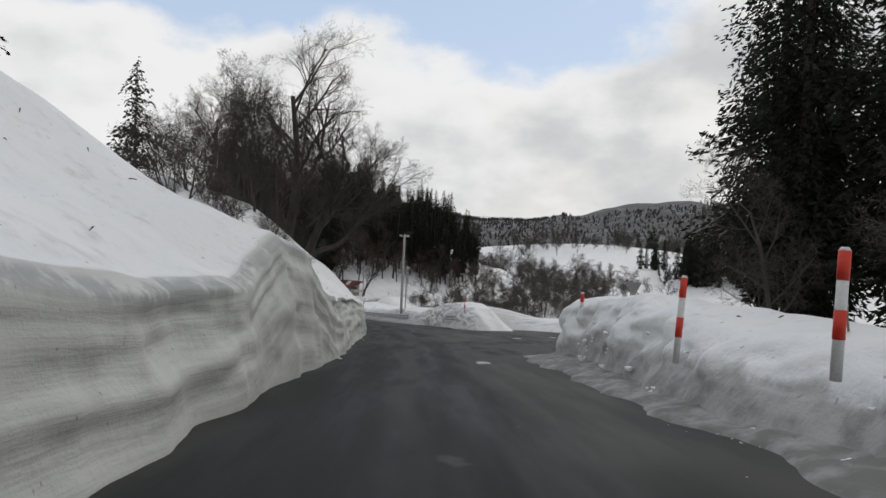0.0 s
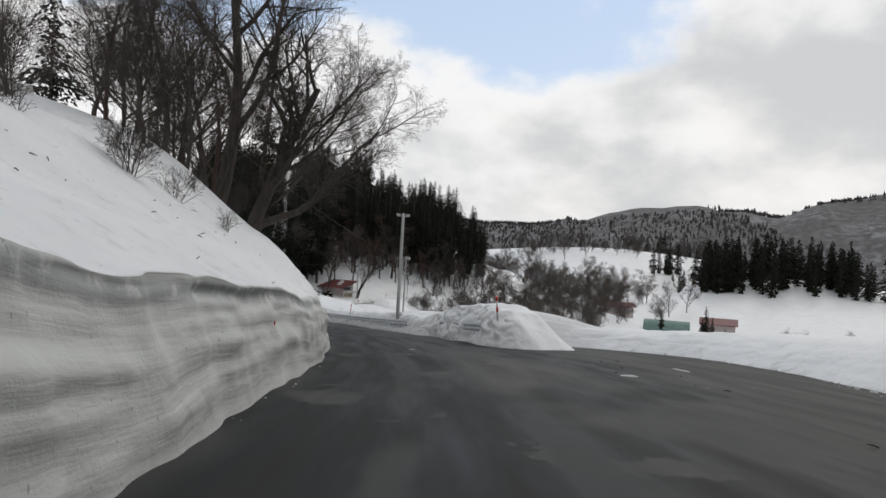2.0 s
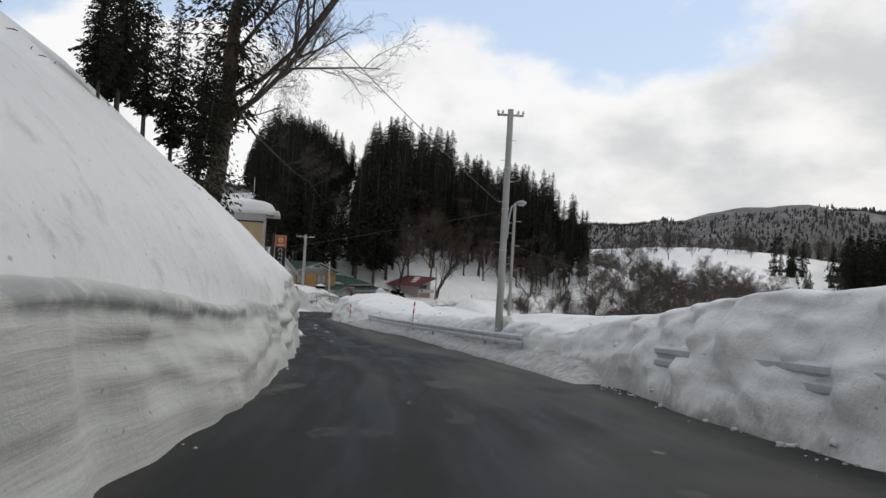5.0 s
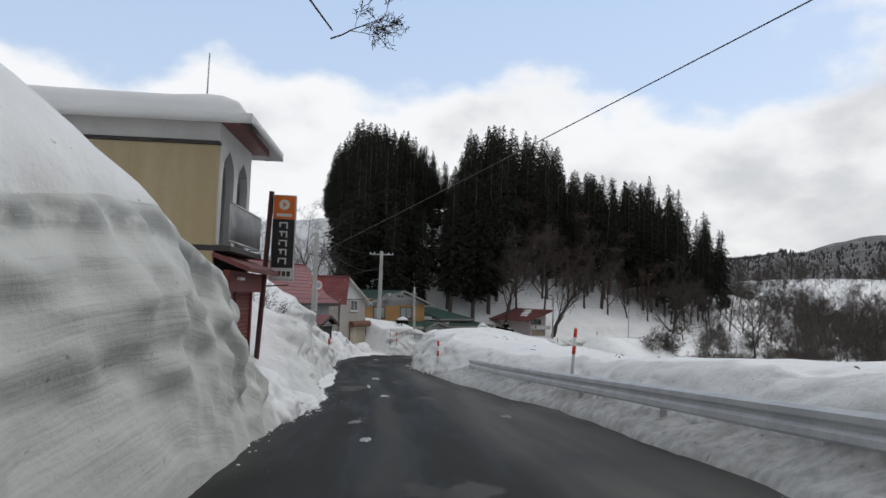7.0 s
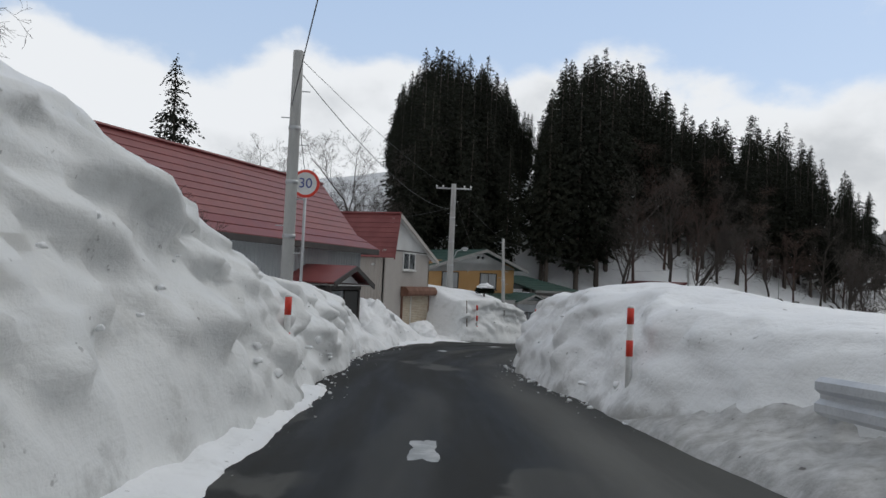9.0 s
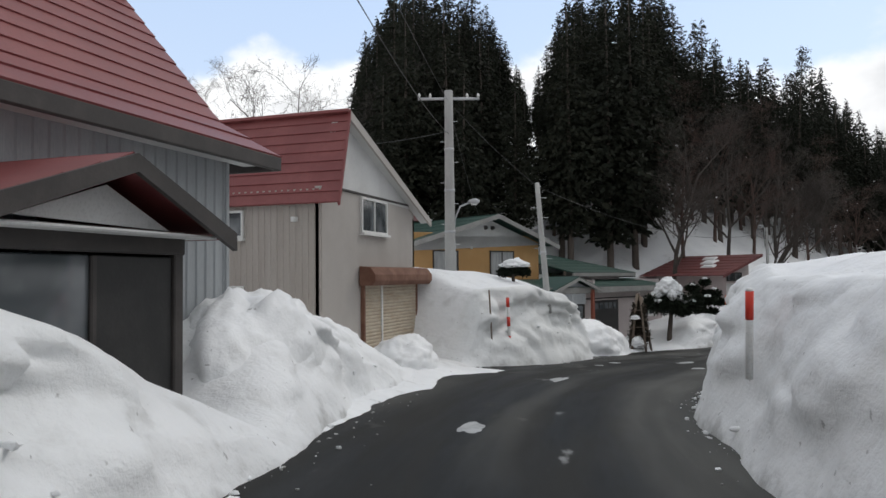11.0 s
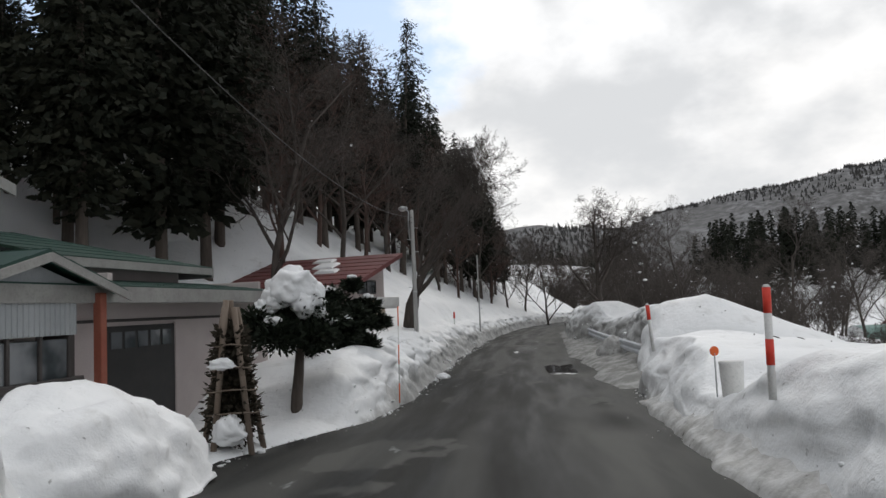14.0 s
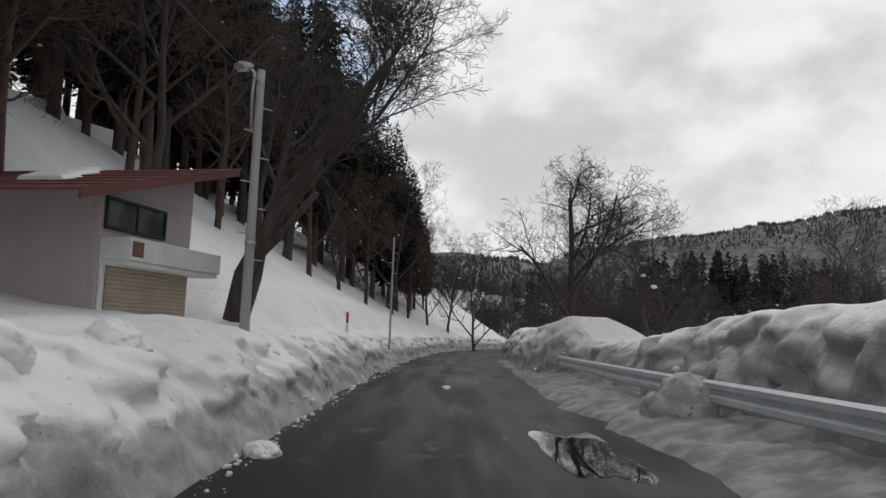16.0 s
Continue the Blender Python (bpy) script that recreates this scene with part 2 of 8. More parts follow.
def make_foliage(name, a, b):
    m = Mat(name, a, 0.85, 0, 0.2)
    info = m.n.new("ShaderNodeObjectInfo")
    isl = m.geo.outputs["Random Per Island"]
    c = m.mix(isl, a, b)
    m.color(m.mix(m.math("MULTIPLY", info.outputs["Random"], 0.45), c, tuple(x * 0.55 for x in a)))
    return m.m


CEDAR = make_foliage("cedar_needles", (0.017, 0.021, 0.014), (0.030, 0.031, 0.020))
CEDAR_BROWN = make_foliage("winter_cedar_needles", (0.040, 0.036, 0.026), (0.055, 0.046, 0.034))
PINE = make_foliage("pine_needles", (0.012, 0.017, 0.011), (0.024, 0.032, 0.019))
BARK = worn("cedar_bark", (0.075, 0.060, 0.050), (0.12, 0.10, 0.085), 0.9, scale=2.0, fine=18, bump=0.5, dist=0.03, stretch=(4, 4, 0.6))
BARE = worn("grey_bark", (0.060, 0.050, 0.043), (0.105, 0.090, 0.080), 0.9, scale=1.5, fine=14, bump=0.4, dist=0.02, stretch=(3, 3, 0.8))
BARE_RED = worn("reddish_twigs", (0.085, 0.052, 0.043), (0.11, 0.075, 0.062), 0.9, scale=1.5, fine=14)
CONCRETE = worn("pole_concrete", (0.36, 0.36, 0.35), (0.46, 0.46, 0.44), 0.85, scale=1.2, fine=30, stretch=(2, 2, 0.5))
BASE_CONC = worn("stained_concrete", (0.26, 0.25, 0.23), (0.38, 0.37, 0.35), 0.9, scale=2.5, fine=25)
STEEL = worn("galvanised_steel", (0.42, 0.43, 0.44), (0.55, 0.56, 0.57), 0.5, 0.7, scale=2, fine=40)
RAIL = worn("white_rail_paint", (0.55, 0.57, 0.60), (0.68, 0.70, 0.72), 0.5, 0.2, scale=2, fine=30)
RUST = worn("rusty_steel", (0.16, 0.075, 0.05), (0.24, 0.13, 0.09), 0.85, 0.1, scale=4, fine=30)
RED_BAND = worn("red_reflective_band", (0.72, 0.055, 0.03), (0.62, 0.05, 0.03), 0.45, scale=4, fine=30)
ORANGE_BAND = worn("orange_band", (0.85, 0.16, 0.03), (0.75, 0.13, 0.03), 0.45, scale=4, fine=30)
WHITE_BAND = worn("white_band", (0.78, 0.78, 0.77), (0.68, 0.68, 0.66), 0.5, scale=4, fine=30)
WHITE_PAINT = worn("white_paint", (0.76, 0.76, 0.74), (0.66, 0.66, 0.64), 0.6, scale=2, fine=30)
BLACK = worn("black_paint", (0.02, 0.02, 0.02), (0.035, 0.034, 0.033), 0.5, scale=3, fine=30)
DARK = worn("dark_trim", (0.045, 0.040, 0.038), (0.07, 0.062, 0.058), 0.6, scale=3, fine=30)
RED_ROOF = worn("red_metal_roof", (0.20, 0.050, 0.050), (0.25, 0.075, 0.072), 0.5, 0.0, scale=1.2, fine=22, stretch=(1, 1, 1))
MAROON = worn("maroon_steel", (0.15, 0.045, 0.045), (0.20, 0.062, 0.058), 0.55, 0.0, scale=1.5, fine=22)
GREEN_ROOF = worn("green_metal_roof", (0.012, 0.046, 0.035), (0.019, 0.062, 0.047), 0.5, 0.0, scale=1.5, fine=22)
GREY_SIDING = worn("grey_ribbed_siding", (0.33, 0.35, 0.36), (0.38, 0.40, 0.41), 0.6, 0.0, scale=0.8, fine=20, stretch=(3, 3, 0.5))
BEIGE_SIDING = worn("beige_ribbed_siding", (0.40, 0.36, 0.32), (0.46, 0.42, 0.38), 0.65, 0.0, scale=0.8, fine=20, stretch=(3, 3, 0.5))
BEIGE_WALL = worn("greyish_beige_render", (0.42, 0.39, 0.36), (0.47, 0.44, 0.41), 0.85, scale=0.9, fine=50)
TAN_WALL = worn("tan_siding", (0.46, 0.37, 0.22), (0.52, 0.43, 0.28), 0.8, scale=0.8, fine=30, stretch=(2, 2, 0.5))
OCHRE_WALL = worn("ochre_render", (0.50, 0.29, 0.115), (0.56, 0.34, 0.15), 0.85, scale=0.9, fine=40)
PINK_WALL = worn("pale_pinkish_render", (0.48, 0.42, 0.41), (0.55, 0.49, 0.47), 0.85, scale=0.9, fine=40)
WHITE_WALL = worn("white_render", (0.66, 0.66, 0.65), (0.58, 0.58, 0.57), 0.8, scale=1.0, fine=40)
SHUTTER = worn("cream_shutter", (0.52, 0.46, 0.36), (0.44, 0.36, 0.27), 0.6, 0.1, scale=2.0, fine=20, stretch=(1, 1, 3))
SIGN_POST = worn("sign_post_paint", (0.07, 0.025, 0.022), (0.10, 0.035, 0.03), 0.55, scale=1.5, fine=20)
RED_SHUTTER = worn("red_shutter_paint", (0.15, 0.030, 0.026), (0.20, 0.045, 0.038), 0.6, scale=1.5, fine=20)
FASCIA = worn("weathered_grey_fascia", (0.33, 0.33, 0.31), (0.26, 0.25, 0.24), 0.75, scale=2, fine=25)
WOOD = worn("weathered_wood", (0.17, 0.13, 0.10), (0.26, 0.21, 0.17), 0.85, scale=2, fine=25, stretch=(3, 3, 0.4))
RED_WOOD = worn("red_painted_wood", (0.28, 0.085, 0.055), (0.33, 0.12, 0.08), 0.75, scale=2, fine=25)
ORANGE_SIGN = worn("orange_sign_face", (0.80, 0.20, 0.03), (0.74, 0.17, 0.03), 0.45, scale=2, fine=30)
CABLE = worn("cable_sheath", (0.05, 0.05, 0.05), (0.08, 0.08, 0.08), 0.6, scale=3, fine=30)
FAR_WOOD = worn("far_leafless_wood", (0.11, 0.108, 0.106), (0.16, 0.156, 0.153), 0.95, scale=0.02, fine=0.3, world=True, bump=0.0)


def make_glass():
    m = Mat("window_glass", (0.10, 0.12, 0.13), 0.08, 0, 0.8)
    n = m.noise(1.2, 3, 0.5, (1, 1, 1), False)
    m.color(m.mix(m.ramp(n, 0.4, 0.6), (0.05, 0.06, 0.065), (0.16, 0.17, 0.18)))
    return m.m


GLASS = make_glass()
CURTAIN = worn("curtained_glass", (0.34, 0.35, 0.35), (0.44, 0.45, 0.45), 0.25, scale=1.5, fine=12, stretch=(4, 4, 0.6))
ICE = worn("trodden_road_ice", (0.50, 0.51, 0.51), (0.30, 0.31, 0.31), 0.5, scale=3.0, fine=14, bump=0.4, dist=0.02)
PUDDLE = Mat("dark_puddle", (0.012, 0.013, 0.014), 0.03, 0, 0.4).m


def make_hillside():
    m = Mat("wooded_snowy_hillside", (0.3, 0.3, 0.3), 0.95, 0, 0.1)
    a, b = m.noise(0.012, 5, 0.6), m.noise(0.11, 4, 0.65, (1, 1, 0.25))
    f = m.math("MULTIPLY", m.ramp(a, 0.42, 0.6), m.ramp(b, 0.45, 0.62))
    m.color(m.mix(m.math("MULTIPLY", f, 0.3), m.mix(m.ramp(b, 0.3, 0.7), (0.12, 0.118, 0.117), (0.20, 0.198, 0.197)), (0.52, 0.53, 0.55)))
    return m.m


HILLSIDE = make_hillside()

# ---- helpers ----


def vnoise(x, y, z, seed=0):
    """Smooth value noise on arrays, about -1 to 1."""
    x, y, z = np.broadcast_arrays(np.asarray(x, float), np.asarray(y, float), np.asarray(z, float))
    xi, yi, zi = np.floor(x).astype(np.int64), np.floor(y).astype(np.int64), np.floor(z).astype(np.int64)
    u, v, w = x - xi, y - yi, z - zi
    u, v, w = (q * q * (3 - 2 * q) for q in (u, v, w))

    def rnd(i, j, k):
        n = (i * 374761393 + j * 668265263 + k * 1274126177 + seed * 974711) & 0xFFFFFFFF
        n = ((n ^ (n >> 13)) * 1103515245) & 0xFFFFFFFF
        n = ((n ^ (n >> 16)) * 2246822519) & 0xFFFFFFFF
        return (n & 0xFFFF) / 32767.5 - 1

    def lerp(a, b, t):
        return a + (b - a) * t

    c = [[lerp(rnd(xi, yi + j, zi + k), rnd(xi + 1, yi + j, zi + k), u) for j in (0, 1)] for k in (0, 1)]
    return lerp(lerp(c[0][0], c[0][1], v), lerp(c[1][0], c[1][1], v), w)


def fbm(x, y, z, octaves=4, seed=0):
    out, amp = 0.0, 1.0
    for o in range(octaves):
        out = out + amp * vnoise(x * 2**o, y * 2**o, z * 2**o, seed + o)
        amp *= 0.5
    return out


def link_mesh(name, verts, faces, mats, parent=None, label="", smooth=True, slots=None, uv=None):
    me = bpy.data.meshes.new(name)
    me.from_pydata([tuple(v) for v in verts], [], [tuple(f) for f in faces])
    for m in mats if isinstance(mats, (list, tuple)) else [mats]:
        me.materials.append(m)
    if slots is not None:
        me.polygons.foreach_set("material_index", np.asarray(slots, dtype=np.int32))
    me.polygons.foreach_set("use_smooth", np.full(len(me.polygons), smooth))
    if uv is not None:
        loops = np.empty(len(me.loops), dtype=np.int32)
        me.loops.foreach_get("vertex_index", loops)
        for key, pairs in uv:
            lay = me.uv_layers.new(name=key)
            lay.data.foreach_set("uv", np.asarray(pairs, dtype=np.float32)[loops].ravel())
    me.update()
    ob = new(name, me)
    ob.parent = parent
    return tagged(ob, label)


def part(name, bm, material, parent=None, label="", smooth=False):
    """Links a bmesh as one mesh object under a thing or a part."""
    me = bpy.data.meshes.new(name)
    bmesh.ops.recalc_face_normals(bm, faces=bm.faces)
    bm.to_mesh(me)
    bm.free()
    me.materials.append(material)
    me.polygons.foreach_set("use_smooth", np.full(len(me.polygons), smooth))
    ob = new(name, me)
    ob.parent = parent
    return tagged(ob, label)


def box_bm(x0, x1, y0, y1, z0, z1, bevel=0.012, bm=None):
    bm = bm or bmesh.new()
    made = bmesh.ops.create_cube(bm, size=1.0)["verts"]
    for v in made:
        v.co = Vector((x0 + (v.co.x + 0.5) * (x1 - x0), y0 + (v.co.y + 0.5) * (y1 - y0), z0 + (v.co.z + 0.5) * (z1 - z0)))
    if bevel:
        edges = list({e for v in made for e in v.link_edges})
        bmesh.ops.bevel(bm, geom=edges, offset=bevel, segments=1, affect="EDGES")
    return bm


def box(name, x0, x1, y0, y1, z0, z1, material, parent=None, label="", bevel=0.012):
    return part(name, box_bm(x0, x1, y0, y1, z0, z1, bevel), material, parent, label)


def tube_data(points, radii, sides=6, cap=True):
    """Vertices and faces of a tube along points."""
    pts = [Vector(p) for p in points]
    verts, faces = [], []
    side = Vector((1, 0, 0))
    for i, p in enumerate(pts):
        d = (pts[min(i + 1, len(pts) - 1)] - pts[max(i - 1, 0)])
        d = d.normalized() if d.length > 1e-9 else Vector((0, 0, 1))
        side = side - d * side.dot(d)
        if side.length < 1e-3:
            side = d.orthogonal()
        side.normalize()
        other = d.cross(side)
        for k in range(sides):
            a = 2 * math.pi * k / sides
            verts.append(p + (side * math.cos(a) + other * math.sin(a)) * radii[i])
    for i in range(len(pts) - 1):
        for k in range(sides):
            a, b = i * sides + k, i * sides + (k + 1) % sides
            faces.append((a, b, b + sides, a + sides))
    if cap:
        faces.append(tuple(range(sides))[::-1])
        faces.append(tuple(range((len(pts) - 1) * sides, len(pts) * sides)))
    return verts, faces


def tube(name, points, radii, material, parent=None, label="", sides=8, smooth=True):
    if isinstance(radii, (int, float)):
        radii = [radii] * len(points)
    v, f = tube_data(points, radii, sides)
    return link_mesh(name, v, f, material, parent, label, smooth)


def extruded(name, outline, axis, lo, hi, material, parent=None, label="", bevel=0.0):
    """A flat outline of (a, b) pairs drawn out along one axis ('x': pairs are y,z; 'y': x,z; 'z': x,y)."""
    bm = bmesh.new()

    def at(a, b, c):
        return {"x": (c, a, b), "y": (a, c, b), "z": (a, b, c)}[axis]

    lowv = [bm.verts.new(at(a, b, lo)) for a, b in outline]
    hiv = [bm.verts.new(at(a, b, hi)) for a, b in outline]
    bm.faces.new(lowv)
    bm.faces.new(hiv[::-1])
    for i in range(len(outline)):
        j = (i + 1) % len(outline)
        bm.faces.new((lowv[i], lowv[j], hiv[j], hiv[i]))
    if bevel:
        bmesh.ops.bevel(bm, geom=list(bm.edges), offset=bevel, segments=1, affect="EDGES")
    return part(name, bm, material, parent, label)


def ribbed(name, axis, fixed, a0, a1, z0, z1, out, material, parent, label="", pitch=0.18, depth=0.018):
    """Siding with upright ribs on the plane axis = fixed, drawn from a0 to a1; out is +1 or -1."""
    n = max(2, int(abs(a1 - a0) / pitch))
    prof = []
    for i in range(n):
        a = a0 + (a1 - a0) * i / n
        w = (a1 - a0) / n
        prof += [(a, 0), (a + w * 0.55, 0), (a + w * 0.65, depth), (a + w * 0.9, depth)]
    prof.append((a1, 0))
    verts, faces = [], []
    for z in (z0, z1):
        for a, d in prof:
            verts.append((fixed + out * d, a, z) if axis == "x" else (a, fixed + out * d, z))
    m = len(prof)
    faces = [(i, i + 1, m + i + 1, m + i) for i in range(m - 1)]
    return link_mesh(name, verts, faces, material, parent, label, smooth=False)


# ---- the plan: the road's line ----
ROAD = [
    (-29, 2.21, -28.22, 1.42), (-14, 1.69, -13.23, 0.38), (0, 1.21, 0.76, -0.55), (13, 0.69, 13.75, -1.55),
    (26, 0.10, 26.74, -2.60), (39, -0.68, 39.71, -3.54), (50, -2.56, 50.55, -4.42), (60, -4.63, 60.33, -5.23),
    (70, -7.27, 69.97, -6.05), (80, -10.40, 79.47, -6.79), (90, -13.91, 88.83, -7.40), (98, -16.78, 96.30, -7.80),
    (106, -19.79, 103.71, -8.18), (113, -21.48, 110.50, -8.57), (120, -22.09, 117.46, -8.94), (127, -21.18, 124.39, -9.38),
    (134, -19.15, 131.09, -9.78), (141, -16.80, 137.68, -9.99), (152, -13.03, 148.02, -10.06), (170, -6.50, 164.80, -10.13),
    (200, 6.2, 192.0, -10.3), (245, 31.0, 229.5, -10.6),
]
BANKING = [(-29, 2.2), (13, 2.2), (39, 2.0), (60, 1.2), (80, 1.7), (98, 1.0), (106, -0.7), (113, -2.7), (120, -3.1), (127, -1.6), (131, 0.4), (134, 1.3), (138, 1.8), (144, 1.8), (155, 1.0), (170, 0.3), (245, 0.0)]
KS = np.array([r[0] for r in ROAD], float)


def hermite(ks, vs, s):
    vs = np.asarray(vs, float)
    m = np.gradient(vs, ks)
    s = np.asarray(s, float)
    i = np.clip(np.searchsorted(ks, s) - 1, 0, len(ks) - 2)
    h = ks[i + 1] - ks[i]
    u = (s - ks[i]) / h
    inner = (2 * u**3 - 3 * u**2 + 1) * vs[i] + (u**3 - 2 * u**2 + u) * h * m[i] + (-2 * u**3 + 3 * u**2) * vs[i + 1] + (u**3 - u**2) * h * m[i + 1]
    lin = np.where(u < 0, vs[0] + m[0] * (s - ks[0]), vs[-1] + m[-1] * (s - ks[-1]))
    return np.where((u < 0) | (u > 1), lin, inner)


def road_x(s):
    return hermite(KS, [r[1] for r in ROAD], s)


def road_y(s):
    return hermite(KS, [r[2] for r in ROAD], s)


def road_z(s):
    return hermite(KS, [r[3] for r in ROAD], s)


def road_dir(s):
    dx, dy = road_x(np.asarray(s) + 0.5) - road_x(np.asarray(s) - 0.5), road_y(np.asarray(s) + 0.5) - road_y(np.asarray(s) - 0.5)
    n = np.hypot(dx, dy)
    return dx / n, dy / n


def tilt_at(s):
    return np.tan(np.radians(np.interp(s, [b[0] for b in BANKING], [b[1] for b in BANKING])))


def place(s, l, h=0.0):
    """World coordinates of s metres along the road, l to its right, h above it."""
    dx, dy = road_dir(s)
    return road_x(s) + dy * l, road_y(s) - dx * l, road_z(s) + np.clip(l, -4.5, 4.5) * tilt_at(s) + h


def at(s, l, h=0.0):
    return Vector([float(v) for v in place(s, l, h)])


DENSE_S = np.arange(-60, 262, 0.5)
DENSE = np.stack([road_x(DENSE_S), road_y(DENSE_S)], 1)


def road_coords(x, y):
    """s and l of places."""
    x, y = np.ravel(x), np.ravel(y)
    s, l = np.empty(len(x)), np.empty(len(x))
    for a in range(0, len(x), 4000):
        px, py = x[a : a + 4000, None], y[a : a + 4000, None]
        i = ((DENSE[None, :, 0] - px) ** 2 + (DENSE[None, :, 1] - py) ** 2).argmin(1)
        si = DENSE_S[i]
        dx, dy = road_dir(si)
        rx, ry = px[:, 0] - DENSE[i, 0], py[:, 0] - DENSE[i, 1]
        s[a : a + 4000] = si + rx * dx + ry * dy
        l[a : a + 4000] = rx * dy - ry * dx
    return s, l


# Snow along the road: metres along, road edge, run of the face, height of its lip, then heights 4.5, 9 and 14 m out.
LEFT_SOUTH = [
    (-30, 2.1, 0.5, 1.6, 2.6, 6.0, 7.2), (7, 2.1, 0.5, 1.65, 2.6, 6.0, 7.2), (11, 2.1, 0.55, 1.8, 2.7, 6.1, 7.3), (14, 2.05, 0.7, 2.75, 3.4, 6.2, 7.4),
    (17, 2.0, 0.6, 2.5, 3.2, 6.0, 7.0), (20, 2.0, 0.5, 1.75, 2.6, 5.5, 6.6), (30, 2.1, 0.5, 1.7, 2.7, 5.3, 6.4), (40, 2.2, 0.45, 1.65, 3.0, 6.1, 7.4), (46, 2.0, 0.45, 1.45, 4.0, 7.4, 8.8), (57, 1.9, 0.45, 1.4, 4.2, 7.6, 8.8),
    (65, 2.1, 0.5, 1.45, 4.4, 8.0, 9.0), (69, 2.1, 0.55, 1.8, 4.5, 8.0, 8.6), (72.5, 2.05, 0.5, 2.3, 4.6, 7.4, 7.6), (74.8, 2.0, 0.4, 2.75, 4.3, 6.4, 6.4), (76.5, 2.0, 0.45, 2.55, 3.6, 4.8, 4.8), (78, 2.0, 0.5, 2.3, 2.9, 3.4, 3.5), (79.2, 2.0, 0.6, 1.8, 2.1, 2.3, 2.4),
]
LEFT_SHOP = [
    (80.4, 2.0, 0.8, 1.2, 1.2, 1.4, 1.5), (81.8, 2.0, 0.9, 0.7, 0.7, 1.0, 1.2), (83, 1.6, 0.9, 0.55, 0.6, 0.9, 1.1), (87, 1.5, 0.9, 0.5, 1.25, 1.5, 1.7), (88.6, 1.5, 1.2, 1.0, 2.1, 2.9, 2.8),
    (90, 1.9, 1.25, 2.1, 2.8, 3.3, 3.1), (92, 1.9, 1.25, 2.55, 3.35, 3.7, 3.4), (94.5, 1.8, 1.1, 2.85, 3.9, 4.3, 3.8), (96.7, 1.65, 0.9, 2.35, 3.6, 4.2, 3.8), (98.2, 1.6, 0.9, 1.9, 2.6, 3.1, 2.8), (100, 1.6, 0.9, 1.8, 2.1, 2.4, 2.2), (104, 1.5, 1.0, 1.85, 1.9, 1.5, 1.2),
    (107, 1.7, 1.2, 1.75, 1.5, 0.8, 0.8), (110, 1.8, 1.1, 1.2, 0.8, 0.5, 0.6), (112, 1.8, 0.7, 0.3, 0.2, 0.3, 0.5), (114, 2.0, 1.1, 1.5, 1.3, 0.6, 0.6),
]
LEFT_VILLAGE = [
    (117, 2.2, 1.0, 1.0, 0.9, 0.5, 0.6), (119.3, 2.6, 0.7, 0.18, 0.1, 0.3, 0.6), (122.6, 2.6, 0.9, 0.14, 0.12, 0.5, 0.9), (123.4, 2.5, 0.7, 1.85, 2.35, 2.6, 2.8),
    (126, 1.95, 0.5, 2.15, 2.5, 2.75, 2.9), (128, 2.05, 0.5, 2.15, 2.5, 2.7, 2.9), (129.4, 2.4, 0.6, 1.95, 2.25, 2.6, 2.8), (130.8, 2.9, 0.9, 1.5, 1.6, 1.9, 2.0), (131.8, 3.2, 1.0, 0.75, 0.8, 0.9, 1.0), (134.6, 3.7, 0.9, 0.55, 0.5, 0.5, 0.7),
    (136.5, 3.7, 0.6, 0.12, 0.15, 0.3, 0.5), (138.6, 3.1, 0.8, 0.16, 0.2, 0.3, 0.5), (139.7, 2.7, 0.8, 0.22, 0.2, 0.3, 0.5), (140.5, 2.3, 0.8, 1.0, 0.75, 0.4, 0.5), (142, 2.05, 1.0, 1.32, 1.15, 0.7, 0.8), (143.5, 1.95, 1.1, 1.4, 1.25, 0.95, 1.2),
    (146.5, 1.9, 1.3, 1.35, 1.55, 1.7, 2.0), (150, 1.85, 1.3, 1.4, 1.55, 1.8, 4.0), (154.5, 1.8, 1.4, 1.4, 1.6, 2.6, 6.2), (158, 1.8, 1.4, 1.4, 2.6, 5.2, 8.6),
]
LEFT_NORTH = [(170, 1.7, 1.4, 1.4, 2.8, 5.6, 8.8), (200, 1.7, 1.3, 1.4, 2.4, 5.2, 8.0), (245, 1.7, 1.3, 1.4, 2.4, 5.2, 8.0)]
RIGHT_SOUTH = [
    (-30, 3.4, 1.0, 0.95, 1.0, 0.2, -1.2), (9, 3.4, 1.0, 1.02, 1.1, 0.5, -1.0), (12.5, 3.5, 1.0, 1.3, 1.4, 0.6, -1.0), (16, 3.7, 0.9, 1.56, 1.6, 0.6, -1.0), (20.5, 4.05, 0.6, 1.62, 1.66, 0.8, -1.0),
    (22.0, 4.5, 0.5, 1.6, 1.6, 0.8, -1.0), (22.8, 8.6, 2.4, 1.15, 1.2, 1.1, 0.3), (31, 9.3, 2.6, 1.05, 1.1, 1.0, 0.3), (36.8, 10.6, 2.8, 1.0, 1.05, 1.0, 0.3), (42.5, 10.7, 2.6, 0.95, 1.0, 0.9, 0.2), (45.5, 10.0, 2.2, 0.9, 0.9, 0.8, 0.2), (48.0, 9.0, 2.0, 0.85, 0.85, 0.7, 0.2),
    (49.4, 7.6, 1.6, 0.9, 0.9, 0.7, 0.0), (50.6, 4.7, 0.9, 1.55, 1.6, 1.0, -0.4), (52, 4.2, 0.8, 1.8, 1.85, 1.2, -0.5), (58, 4.3, 0.8, 1.6, 1.6, 1.0, -0.6),
]
